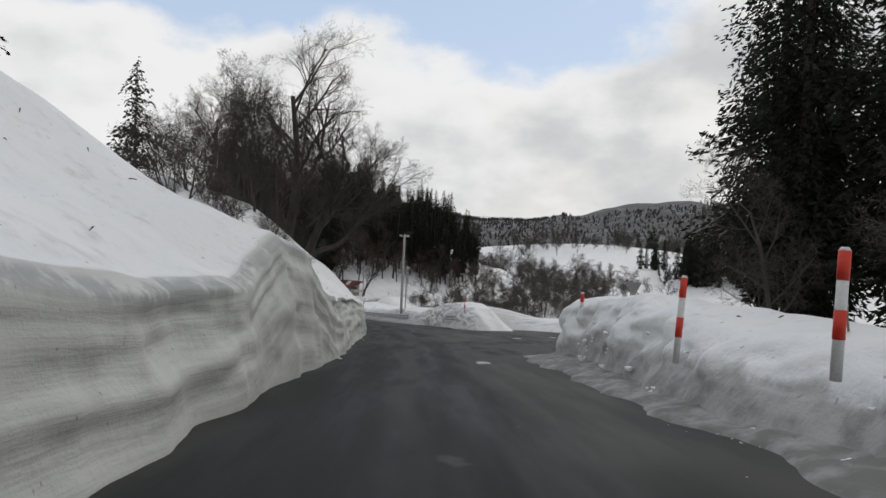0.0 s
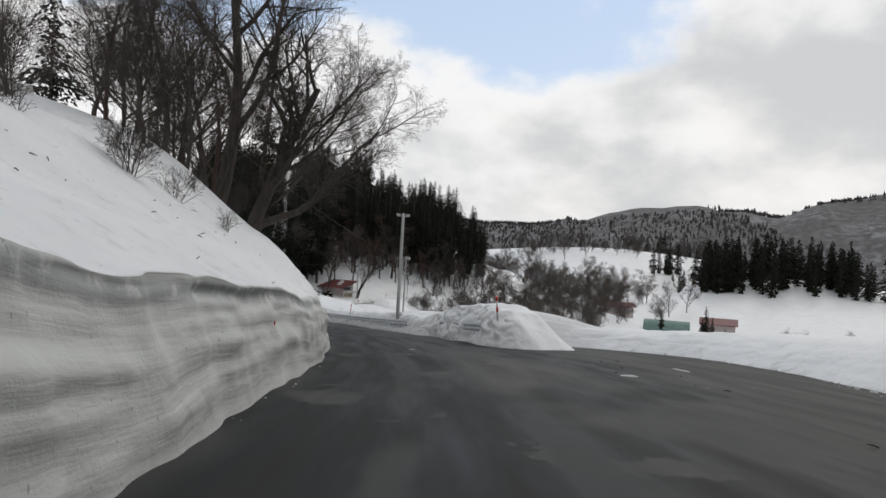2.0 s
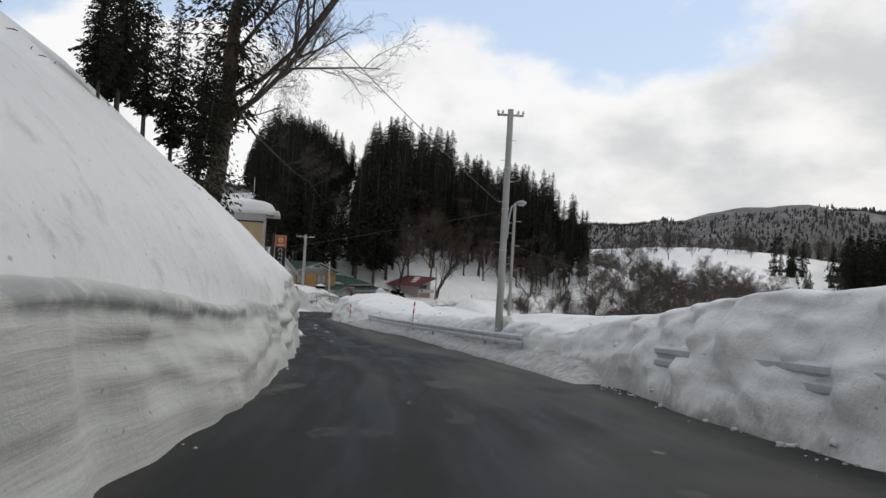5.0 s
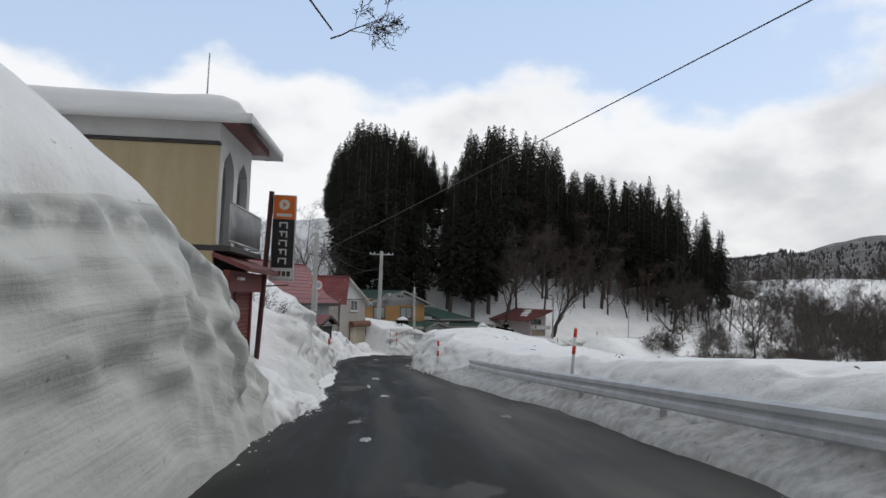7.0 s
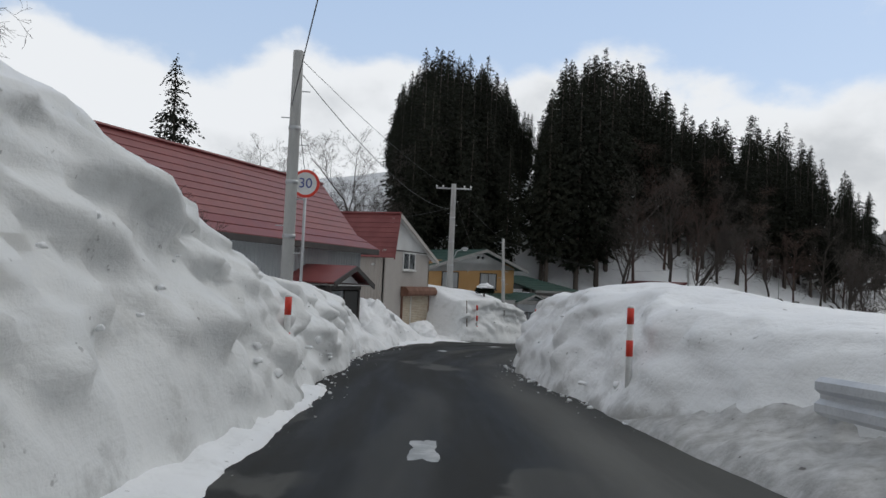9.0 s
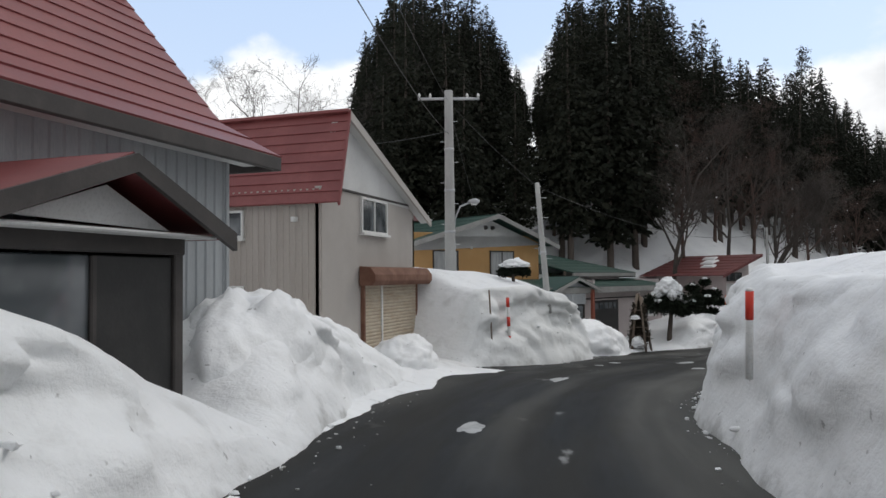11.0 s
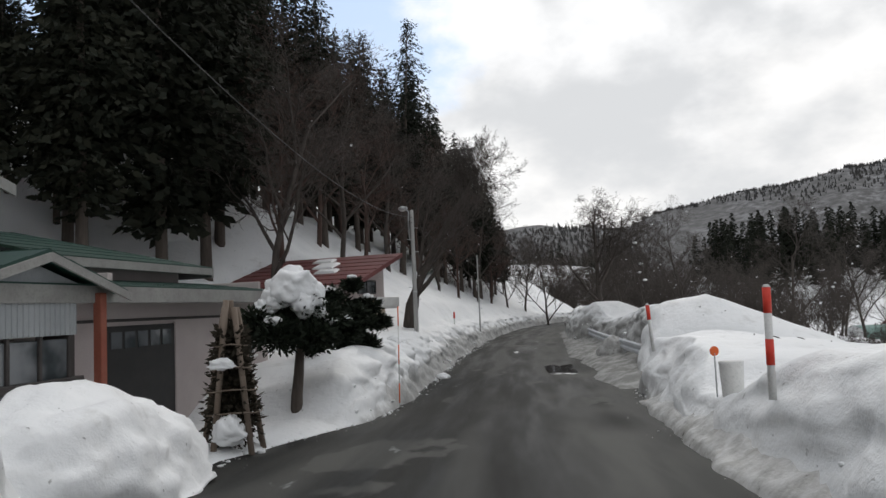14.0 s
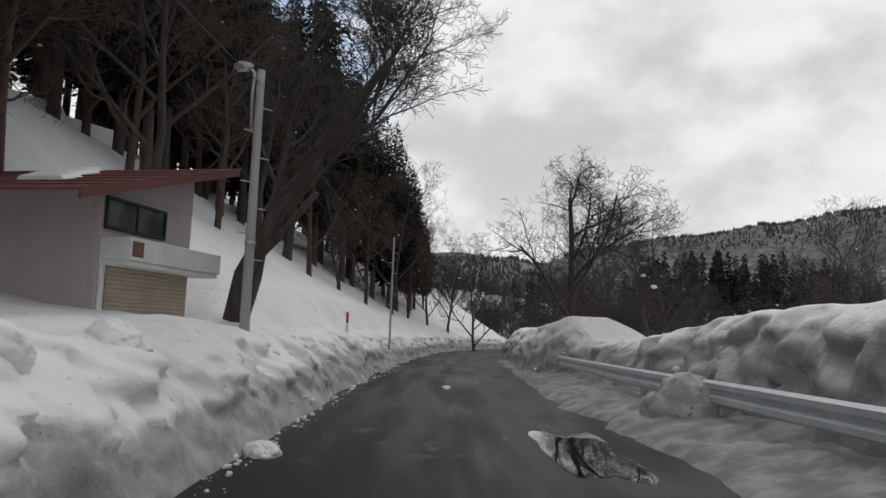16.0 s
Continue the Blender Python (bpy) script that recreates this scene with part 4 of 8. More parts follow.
# ---- hills behind the valley ----
def build_hills():
    az = np.linspace(-80, 120, 260)
    top = np.interp(az, [-80, -30, -5, 3, 8, 11, 14, 18, 21, 23.3, 26, 30, 36, 45, 60, 90, 120], [70, 75, 60, 46, 54, 60, 76, 80, 74, 64, 82, 98, 112, 138, 150, 120, 90])
    top = top + 3.5 * fbm(az * 0.35, 0, 0, 4, 81)
    rows = np.linspace(0, 1, 22)
    A, Rr = np.meshgrid(np.radians(az), rows, indexing="ij")
    dist = 640 + 330 * Rr + 18 * fbm(A * 12, Rr * 3, 0, 3, 83)
    z = -10 + (top[:, None] + 10) * np.sin(np.clip(Rr * 1.0, 0, 1) * math.pi / 2) ** 1.25 + 3 * Rr * fbm(A * 30, Rr * 8, 0, 3, 85) * (1 - Rr)
    x, y = dist * np.sin(A), dist * np.cos(A)
    n, m = x.shape
    idx = np.arange(n * m).reshape(n, m)
    quads = np.stack([idx[:-1, :-1], idx[:-1, 1:], idx[1:, 1:], idx[1:, :-1]], -1).reshape(-1, 4)
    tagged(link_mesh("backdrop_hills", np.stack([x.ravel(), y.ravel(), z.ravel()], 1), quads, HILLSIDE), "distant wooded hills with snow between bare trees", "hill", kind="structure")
    # leafless woods on them, as far thin stems
    rng = np.random.default_rng(5)
    verts, faces = [], []
    for _ in range(30000):
        i = rng.uniform(0, n - 1.001)
        j = 21 * rng.uniform(0.10, 1.0) ** 0.8 if rng.uniform() < 0.75 else rng.uniform(19, 21)
        i0, j0 = int(i), min(int(j), m - 2)
        p = np.array([x[i0, j0], y[i0, j0], z[i0, j0]]) * (1 - (j - j0)) + np.array([x[i0, j0 + 1], y[i0, j0 + 1], z[i0, j0 + 1]]) * (j - j0)
        p2 = np.array([x[i0 + 1, j0], y[i0 + 1, j0], z[i0 + 1, j0]])
        p[:2] += (p2 - np.array([x[i0, j0], y[i0, j0], z[i0, j0]]))[:2] * (i - i0)
        if vnoise(p[0] * 0.008, p[1] * 0.008, 0, 87) < -0.15:
            continue
        w, h = rng.uniform(1.2, 2.6), rng.uniform(3.0, 5.5)
        c, s_ = math.cos(math.atan2(p[1], p[0]) + math.pi / 2), math.sin(math.atan2(p[1], p[0]) + math.pi / 2)
        b = len(verts)
        verts += [(p[0] - c * w * 0.5, p[1] - s_ * w * 0.5, p[2] - 1 + h * 0.3), (p[0], p[1], p[2] - 2), (p[0] + c * w * 0.5, p[1] + s_ * w * 0.5, p[2] - 1 + h * 0.35), (p[0] + rng.uniform(-0.5, 0.5), p[1], p[2] + h), (p[0] + s_, p[1] - c, p[2] + h * 0.4)]
        faces += [(b, b + 1, b + 4, b + 3), (b + 1, b + 2, b + 3, b + 4)]
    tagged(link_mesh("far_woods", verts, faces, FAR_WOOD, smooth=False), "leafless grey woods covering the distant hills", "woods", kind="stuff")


build_hills()


# ---- trees ----
def cedar_parts(seed, height, radius, bare=0.18, dens=1.0, needles=CEDAR, spray=1.0, leaf=0.8):
    """A tapered trunk and a crown of drooping sprays in uneven tiers."""
    rng = random.Random(seed)
    lean = Vector((rng.uniform(-0.02, 0.02), rng.uniform(-0.02, 0.02), 0))
    pts = [Vector((0, 0, -0.8)) + lean * 0] + [Vector((lean.x * height * k, lean.y * height * k, height * k)) for k in (0.05, 0.25, 0.5, 0.75, 0.97)]
    r0 = height * 0.0125
    tv, tf = tube_data(pts, [r0 * 1.3, r0, r0 * 0.8, r0 * 0.55, r0 * 0.3, 0.02], 7)
    verts, faces = [], []
    z = height * bare
    phase = rng.uniform(0, 6.28)
    while z < height * 0.995:
        k = (z / height - bare) / (1 - bare)
        reach = radius * (0.30 + 0.70 * math.sin(min(1, k * 3.2) * math.pi / 2)) * (1 - k) ** 0.72 * (1.0 + 0.25 * math.sin(z * 1.7 + phase)) + 0.12
        n = max(3, int((4 + 5 * (1 - k)) * dens))
        for b in range(n):
            if rng.random() < 0.08 and k < 0.8:
                continue
            a = phase + 2 * math.pi * b / n + rng.uniform(-0.4, 0.4)
            length = reach * rng.uniform(0.65, 1.12)
            out = Vector((math.cos(a), math.sin(a), 0))
            side = Vector((-out.y, out.x, 0))
            sprays, sub = (max(3, int(length * 9.0 * dens)), 1) if spray == 1 else (max(3, int(length * 3.0 * dens)), 14)
            base = Vector((lean.x * z, lean.y * z, z + rng.uniform(-0.2, 0.2)))
            for q in range(sprays):
                f = (q + rng.uniform(0.3, 1.1)) / sprays
                p = base + out * (length * f) + side * rng.uniform(-0.22, 0.22) * length * 0.6 + Vector((0, 0, 0.25 * length * f - 0.42 * length * f * f + rng.uniform(-0.15, 0.15)))
                for _ in range(sub):
                    q0 = p + (Vector((rng.gauss(0, 0.15), rng.gauss(0, 0.15), rng.gauss(-0.06, 0.17))) if sub > 1 else Vector())
                    size = rng.uniform(0.22, 0.50) * (0.6 + 0.5 * (1 - k)) * (leaf if spray == 1 else spray)
                    wide = 0.33 if spray == 1 else 0.2
                    u = (out * rng.uniform(0.5, 1) + side * rng.uniform(-0.8, 0.8) + Vector((0, 0, rng.uniform(-1.1, 0.15)))).normalized()
                    w = u.cross(Vector((rng.uniform(-1, 1), rng.uniform(-1, 1), rng.uniform(-0.4, 1)))).normalized()
                    i = len(verts)
                    verts += [q0 - u * size * 0.5, q0 + w * size * wide + u * size * 0.05, q0 + u * size * 0.75, q0 - w * size * wide + u * size * 0.1]
                    faces.append((i, i + 1, i + 2, i + 3))
        z += rng.uniform(0.26, 0.42) * (0.75 + 0.25 * (height / 18)) / dens**0.3
    return (tv, tf), (verts, faces)


def cedar(name, seed, height, radius, label, bare=0.18, dens=1.0, needles=CEDAR, spray=1.0):
    tree = new(name)
    (tv, tf), (cv, cf) = cedar_parts(seed, height, radius, bare, dens, needles, spray)
    link_mesh("trunk", tv, tf, BARK, tree)
    link_mesh("crown", cv, cf, needles, tree, smooth=False)
    return tagged(tree, label, "tree")


def bare_tree_data(seed, height, spread=0.5, levels=5, stems=1, lean=(0, 0), fork=0.25, girth=0.014):
    """Trunk and branches of a leafless tree, forking again and again."""
    rng = random.Random(seed)
    trunk, twigs = ([], []), ([], [])

    def add(store, pts, radii, sides):
        v, f = tube_data(pts, radii, sides, cap=False)
        b = len(store[0])
        store[0].extend(v)
        store[1].extend([tuple(i + b for i in q) for q in f])

    def grow(p, d, length, radius, level):
        steps = 5 if level == 0 else 4 if level < 3 else 3
        pts, radii = [p.copy()], [radius]
        cur, way = p.copy(), d.copy()
        for i in range(steps):
            jitter = Vector((rng.gauss(0, 1), rng.gauss(0, 1), rng.gauss(0, 0.7))) * (0.09 + 0.05 * level)
            way = (way + jitter + Vector((0, 0, 0.05 if level < 3 else 0.0))).normalized()
            cur = cur + way * (length / steps)
            pts.append(cur.copy())
            radii.append(max(radius * (1 - 0.62 * (i + 1) / steps), 0.0045))
        add(trunk if level == 0 else twigs, pts, radii, 8 if level == 0 else 5 if level == 1 else 3)
        if level >= levels:
            return
        kids = {0: 8, 1: 7, 2: 6, 3: 4}.get(level, 3)
        for k in range(kids):
            f = fork + (1 - fork) * (k + rng.uniform(0.2, 1)) / kids
            i = min(int(f * steps), steps - 1)
            q = pts[i].lerp(pts[i + 1], f * steps - i) if i < steps else pts[-1]
            along = (pts[i + 1] - pts[i]).normalized()
            a = rng.uniform(0, 6.28)
            ortho = along.orthogonal().normalized()
            ortho = ortho * math.cos(a) + along.cross(ortho) * math.sin(a)
            nd = (along * rng.uniform(0.5, 0.95) + ortho * spread * rng.uniform(0.9, 1.8) + Vector((0, 0, 0.12))).normalized()
            nl = length * (rng.uniform(0.42, 0.68) if level < 3 else rng.uniform(0.55, 0.85)) * (1.05 - 0.35 * f)
            grow(q, nd, nl, radii[i] * rng.uniform(0.45, 0.66), level + 1)

    for k in range(stems):
        d = Vector((lean[0] + (rng.uniform(-0.35, 0.35) if stems > 1 else 0), lean[1] + (rng.uniform(-0.35, 0.35) if stems > 1 else 0), 1)).normalized()
        grow(Vector((rng.uniform(-0.2, 0.2) * (stems > 1), rng.uniform(-0.2, 0.2) * (stems > 1), -0.7)), d, height * (0.72 if stems == 1 else rng.uniform(0.5, 0.75)), height * girth * (1 if stems == 1 else 0.6), 0)
    return trunk, twigs


def bare_tree(name, seed, height, label, material=BARE, **kw):
    tree = new(name)
    trunk, twigs = bare_tree_data(seed, height, **kw)
    link_mesh("trunk", *trunk, material, tree)
    link_mesh("branchwork", *twigs, material, tree)
    return tagged(tree, label, "tree")


def land_h(x, y):
    return float(land_z(np.array([x]), np.array([y]))[0])


def bank_h(table, s, l):
    """Height of the snow above the road's level at a lateral distance."""
    e, run, lip, h4, h9, h14 = [float(v) for v in smooth_row(table, s)]
    a, c = e + run, max(4.5, e + run + 1.2)
    mid = lip + (h4 - lip) * (0.29 + 0.17 * min(1, max(0, (h4 - lip - 1.2) / 1.2)))
    return float(np.interp(abs(l), [e, a, a + (c - a) * 0.33, c, 9.0, 15.2], [0, lip, mid, h4, h9, h14]))


MASTERS = [cedar("cedar_tree", 100 + k, h, r, "tall dark green cedar tree standing in snow", b, 1.25) for k, (h, r, b) in enumerate(((19, 3.0, 0.20), (21, 2.8, 0.25), (17, 3.0, 0.17), (20, 2.7, 0.28), (15, 2.7, 0.15)))]

NEAR_MASTERS = [cedar("cedar_tree", 120 + k, h, r, "tall airy cedar with drooping clumps of dark needles", b, 1.0, CEDAR, 0.6) for k, (h, r, b) in enumerate(((19, 3.0, 0.10), (18, 2.8, 0.08)))]


def plant(master, x, y, z, turn, scale):
    return copy_thing(master, pose(x, y, z, 0, 0, turn) @ Matrix.Scale(scale, 4))


# skyline of the wood from four places along the road: bearings in degrees and slopes up to its tops
SKYLINES = [
    ((-8.18, 72.97, -4.98), [-24.3, -23.2, -21.5, -18, -16.2, -14.8, -13.1, -11.6, -7.4, -5.5, -4.8, -1, 1.4, 4.2, 6.3, 7.5, 8], [0.15, 0.218, 0.247, 0.239, 0.217, 0.195, 0.242, 0.25, 0.237, 0.214, 0.187, 0.172, 0.172, 0.149, 0.113, 0.078, 0.02]),
    ((-21.35, 109.79, -7.24), [-26.7, -25.7, -23.9, -19.1, -14.8, -13.2, -11.8, -10.9, -9.6, -7.7, 0.2, 2.2, 4.6, 6.1, 9.1, 11.2, 13.6, 15.4, 16.7, 17.6], [0.305, 0.383, 0.52, 0.56, 0.42, 0.36, 0.285, 0.31, 0.374, 0.46, 0.46, 0.43, 0.37, 0.325, 0.315, 0.245, 0.187, 0.16, 0.101, 0.02]),
    ((-21.97, 119.4, -7.69), [-15.6, -14.9, -11.9, -10.4, -9.8, 6.6, 7.3, 8.2, 11.9, 14.2, 17, 18.6, 19.4, 20], [0.8, 0.43, 0.375, 0.43, 0.8, 0.8, 0.46, 0.38, 0.39, 0.28, 0.195, 0.169, 0.106, 0.02]),
    ((-20.54, 126.6, -8.03), [13.2, 15.2, 15.8, 17.3, 19.1, 20.4, 21], [0.80, 0.37, 0.267, 0.228, 0.196, 0.126, 0.02]),
]
TALL = {m: (19, 21, 17, 20, 15)[k] for k, m in enumerate(MASTERS)}


def skyline_top(x, y):
    """The lowest height at which a tree here would pass the skyline from any of the places."""
    tops = []
    for (cx, cy, cz), bearing, slope in SKYLINES:
        a = math.degrees(math.atan2(x - cx, y - cy))
        tops.append(cz + math.hypot(x - cx, y - cy) * float(np.interp(a, bearing, slope)))
    return min(tops)


def build_forest():
    rng = random.Random(7)
    spots, row = [], [(148 + 2.5 * k, 0.4) for k in range(34)]
    tries = 0
    while len(spots) < 300 and tries < 20000:
        tries += 1
        s = rng.uniform(132, 232) if rng.random() < 0.55 else rng.uniform(138, 172)
        if len(spots) > 215:
            s = rng.uniform(150, 182)
        near = float(np.interp(s, [132, 140, 148, 154, 160, 165, 171, 178, 186, 200, 236], [24, 16, 11, 11, 12, 15, 15, 12, 9, 5.5, 4.0]))
        front = bool(row)
        if front:
            s = row.pop()[0]
            near = float(np.interp(s, [148, 154, 160, 165, 171, 178, 186, 200, 236], [11, 11, 12, 15, 15, 12, 9, 5.5, 4.0]))
        l = -near - abs(rng.gauss(0, 1)) * (1.5 if front else 17 if len(spots) <= 215 else 30)
        if l < -62:
            continue
        p = at(s, l)
        if p.x > 14 or p.x < -95:
            continue
        if any((p.x - q[0]) ** 2 + (p.y - q[1]) ** 2 < 2.3**2 for q in spots):
            continue
        a = math.degrees(math.atan2(p.x + 21.35, p.y - 109.8))
        if a < -26.2 or a > 17.5 or (len(spots) > 215 and a > -14.4):
            continue
        m = rng.choice(MASTERS)
        sl = road_coords(np.array([p.x]), np.array([p.y]))
        z = bank_h(LEFT, float(sl[0][0]), float(sl[1][0])) + float(road_z(sl[0][0])) if abs(sl[1][0]) < 15 else land_h(p.x, p.y)
        top = skyline_top(p.x, p.y)
        sc = min(rng.uniform(1.25, 1.6), (top - z + 0.3) / TALL[m] * (rng.uniform(0.93, 1.02) if front else rng.uniform(0.84, 1.05)))
        if sc < 0.42:
            continue
        spots.append((p.x, p.y))
        tagged(plant(m, p.x, p.y, z - 0.3, rng.uniform(0, 360), sc), group="cedar wood on the hillside")


build_forest()


# ---- ice and water on the road, litter on the snow ----
def road_patch(name, s, l, length, width, material, label, category, seed, h=0.006):
    """A thin irregular patch lying on the asphalt along the road."""
    n = 26
    ang = np.linspace(0, 2 * math.pi, n, endpoint=False)
    r = 1 + 0.45 * fbm(np.cos(ang) * 1.4 + seed, np.sin(ang) * 1.4, seed, 3, 33)
    rings = [(0.0, 1.0), (0.55, 1.0), (0.85, 0.8), (1.0, -0.6)]
    verts, faces = [], []
    for f, up in rings:
        S, L = s + 0.5 * length * f * r * np.cos(ang), l + 0.5 * width * f * r * np.sin(ang)
        wear = -0.018 * (np.exp(-(((L - 1.0) / 0.35) ** 2)) + np.exp(-(((L + 0.75) / 0.35) ** 2))) + 0.012 * vnoise(S * 0.6, L * 0.9, 0, 3)
        x, y, z = place(S, L, h * up + 0.004 + wear)
        verts += list(zip(x, y, z))
    for k in range(len(rings) - 1):
        for i in range(n):
            a, c = k * n + i, k * n + (i + 1) % n
            faces.append((a, a + n, c + n, c))
    return tagged(link_mesh(name, verts, faces, material), label, category)


for k, (s, l, a, w) in enumerate(((95.4, 0.0, 0.9, 0.26), (88.0, 0.08, 0.8, 0.22), (79.0, -0.45, 0.55, 0.16), (91.5, -0.3, 1.3, 0.14), (130.8, 0.35, 1.7, 0.3), (128.6, -1.02, 0.55, 0.4), (126.8, -0.9, 0.35, 0.25), (34.1, 4.95, 0.4, 0.35), (34.1, -0.7, 0.55, 0.22), (43.7, 0.8, 0.35, 0.22), (18.2, 1.8, 1.0, 0.4), (114.3, -0.48, 1.0, 0.3), (121.5, -0.35, 1.3, 0.25), (128.8, 1.35, 0.6, 0.35), (160.7, 0.5, 1.2, 0.25), (36.5, 7.2, 1.0, 0.2))):
    tagged(road_patch("ice_patch", s, l, a, w, ICE, "thin dirty ice patch frozen onto the asphalt", "ice", k * 2.7), group="ice patches on the road")
road_patch("puddle", 149.9, 2.05, 3.4, 0.85, PUDDLE, "dark meltwater puddle at the edge of the road", "puddle", 5.1, 0.003)


def build_litter():
    """Bits of bark and twig blown onto the snow."""
    rng = random.Random(83)
    verts, faces = [], []
    for _ in range(260):
        left = rng.random() < 0.7
        s = rng.uniform(0, 100) if left else rng.uniform(2, 165)
        l = rng.uniform(2.9, 7.0) if left else rng.uniform(4.6, 6.5)
        h = bank_h(LEFT if left else RIGHT, s, l)
        p = at(s, -l if left else l, h + 0.02)
        d = Vector((rng.uniform(-1, 1), rng.uniform(-1, 1), rng.uniform(-0.2, 0.5))).normalized() * rng.uniform(0.02, 0.10)
        v, f = tube_data([p - d, p + d * 0.2 + Vector((0, 0, 0.01)), p + d], [0.006, 0.012, 0.005], 4)
        faces += [tuple(i + len(verts) for i in q) for q in f]
        verts += v
    tagged(link_mesh("twig_litter", verts, faces, BARK), "small dark bits of twig scattered on the snow", "litter", kind="stuff")


build_litter()


# ---- buildings ----
def thing(name, x, y, z, rz=0.0, label="", category="", group=""):
    ob = new(name)
    ob.matrix_basis = pose(x, y, z, 0, 0, rz)
    return tagged(ob, label, category, group)


def slab(name, p0, p1, p2, p3, thick, material, parent, label=""):
    """A flat board between four corners, with thickness downwards along its normal."""
    q = [Vector(p) for p in (p0, p1, p2, p3)]
    n = (q[1] - q[0]).cross(q[3] - q[0]).normalized() * thick
    bm = bmesh.new()
    top = [bm.verts.new(v) for v in q]
    low = [bm.verts.new(v - n) for v in q]
    bm.faces.new(top)
    bm.faces.new(low[::-1])
    for i in range(4):
        j = (i + 1) % 4
        bm.faces.new((top[i], low[i], low[j], top[j]))
    return part(name, bm, material, parent, label)


def roof_rows(p0, p1, p2, p3, rows, material, parent, thick=0.05, name="roof_panel"):
    """Overlapping sheet-metal courses from the eave edge p0-p1 up to the ridge edge p3-p2."""
    a, b, c, d = (Vector(p) for p in (p0, p1, p2, p3))
    n = (b - a).cross(d - a).normalized()
    lift = 0.012 if material is GREEN_ROOF else 0.022
    for i in range(rows):
        f0, f1 = i / rows, (i + 1) / rows
        lo0, lo1 = a.lerp(d, f0), b.lerp(c, f0)
        hi0, hi1 = a.lerp(d, f1 + 0.02), b.lerp(c, f1 + 0.02)
        slab(name, lo0 + n * lift, lo1 + n * lift, hi1, hi0, thick, material, parent)


def window(parent, axis, fixed, a0, a1, z0, z1, out, leaves=2, rim=WHITE_PAINT, depth=0.06, sill=True, glass=GLASS):
    """A sliding window standing proud of a wall; axis is the one that stays fixed."""

    def bx(name, a, b, c, d, lo, hi, mat, par):
        lo, hi = sorted((fixed + out * lo, fixed + out * hi))
        return box(name, lo, hi, a, b, c, d, mat, par, bevel=0.006) if axis == "x" else box(name, a, b, lo, hi, c, d, mat, par, bevel=0.006)

    holder = new("window")
    holder.parent = parent
    t = 0.05
    bx("window_frame", a0, a1, z1 - t, z1, 0.0, depth, rim, holder)
    bx("window_frame", a0, a1, z0, z0 + t, 0.0, depth, rim, holder)
    bx("window_frame", a0, a0 + t, z0 + t, z1 - t, 0.0, depth, rim, holder)
    bx("window_frame", a1 - t, a1, z0 + t, z1 - t, 0.0, depth, rim, holder)
    w = (a1 - a0 - 2 * t) / leaves
    for i in range(leaves):
        bx("pane", a0 + t + i * w + 0.012, a0 + t + (i + 1) * w - 0.012, z0 + t, z1 - t, 0.006, 0.018 + 0.01 * (i % 2), glass, holder)
        if i:
            bx("mullion", a0 + t + i * w - 0.02, a0 + t + i * w + 0.02, z0 + t, z1 - t, 0.0, depth * 0.8, rim, holder)
    if sill:
        bx("sill", a0 - 0.04, a1 + 0.04, z0 - 0.06, z0, 0.0, depth + 0.06, rim, holder)
    return holder


def shutter(parent, a0, a1, z0, z1, y, material, pitch=0.085, name="shutter"):
    """A roller shutter of horizontal slats on the plane y, facing -y."""
    verts, faces = [], []
    n = int((z1 - z0) / pitch)
    for i in range(n + 1):
        z = z0 + (z1 - z0) * i / n
        for dz, dy in ((0.0, 0.0), (0.35, -0.02), (0.75, -0.02), (0.97, 0.004)):
            if i == n and dz:
                break
            zz = z + dz * (z1 - z0) / n
            verts += [(a0, y + dy, zz), (a1, y + dy, zz)]
    faces = [(2 * i, 2 * i + 1, 2 * i + 3, 2 * i + 2) for i in range(len(verts) // 2 - 1)]
    return link_mesh(name, verts, faces, material, parent, smooth=False)


def snow_cushion(name, x0, x1, y0, y1, z, thick, label, parent_pose, seed, droop=0.15, category="snow"):
    """A rounded pillow of snow on a roof; the edges roll over."""
    n, m = 40, 30
    u, v = np.meshgrid(np.linspace(-1, 1, n), np.linspace(-1, 1, m), indexing="ij")
    edge = np.maximum(np.abs(u) ** 6, np.abs(v) ** 6)
    h = thick * (1 - edge) ** 0.5 * (0.92 + 0.14 * fbm(u * 1.6, v * 1.6, seed, 3, seed)) + thick * 0.02
    x = (x0 + x1) / 2 + u * (x1 - x0) / 2 * (1 + 0.015 * vnoise(v * 5, seed, 0, 3))
    y = (y0 + y1) / 2 + v * (y1 - y0) / 2
    zz = z + h - droop * edge**3
    idx = np.arange(n * m).reshape(n, m)
    quads = np.stack([idx[:-1, :-1], idx[1:, :-1], idx[1:, 1:], idx[:-1, 1:]], -1).reshape(-1, 4).tolist()
    verts = np.stack([x.ravel(), y.ravel(), zz.ravel()], 1)
    low = verts.copy()
    low[:, 2] = z + 0.004
    rim = np.concatenate([idx[:, 0], idx[-1, 1:], idx[-2::-1, -1], idx[0, -2:0:-1]])
    off = len(verts)
    base = low[rim]
    quads += [(int(rim[i]), off + i, off + (i + 1) % len(rim), int(rim[(i + 1) % len(rim)])) for i in range(len(rim))]
    ob = link_mesh(name, np.concatenate([verts, base]), quads, SNOW)
    ob.matrix_basis = parent_pose
    return tagged(ob, label, category)


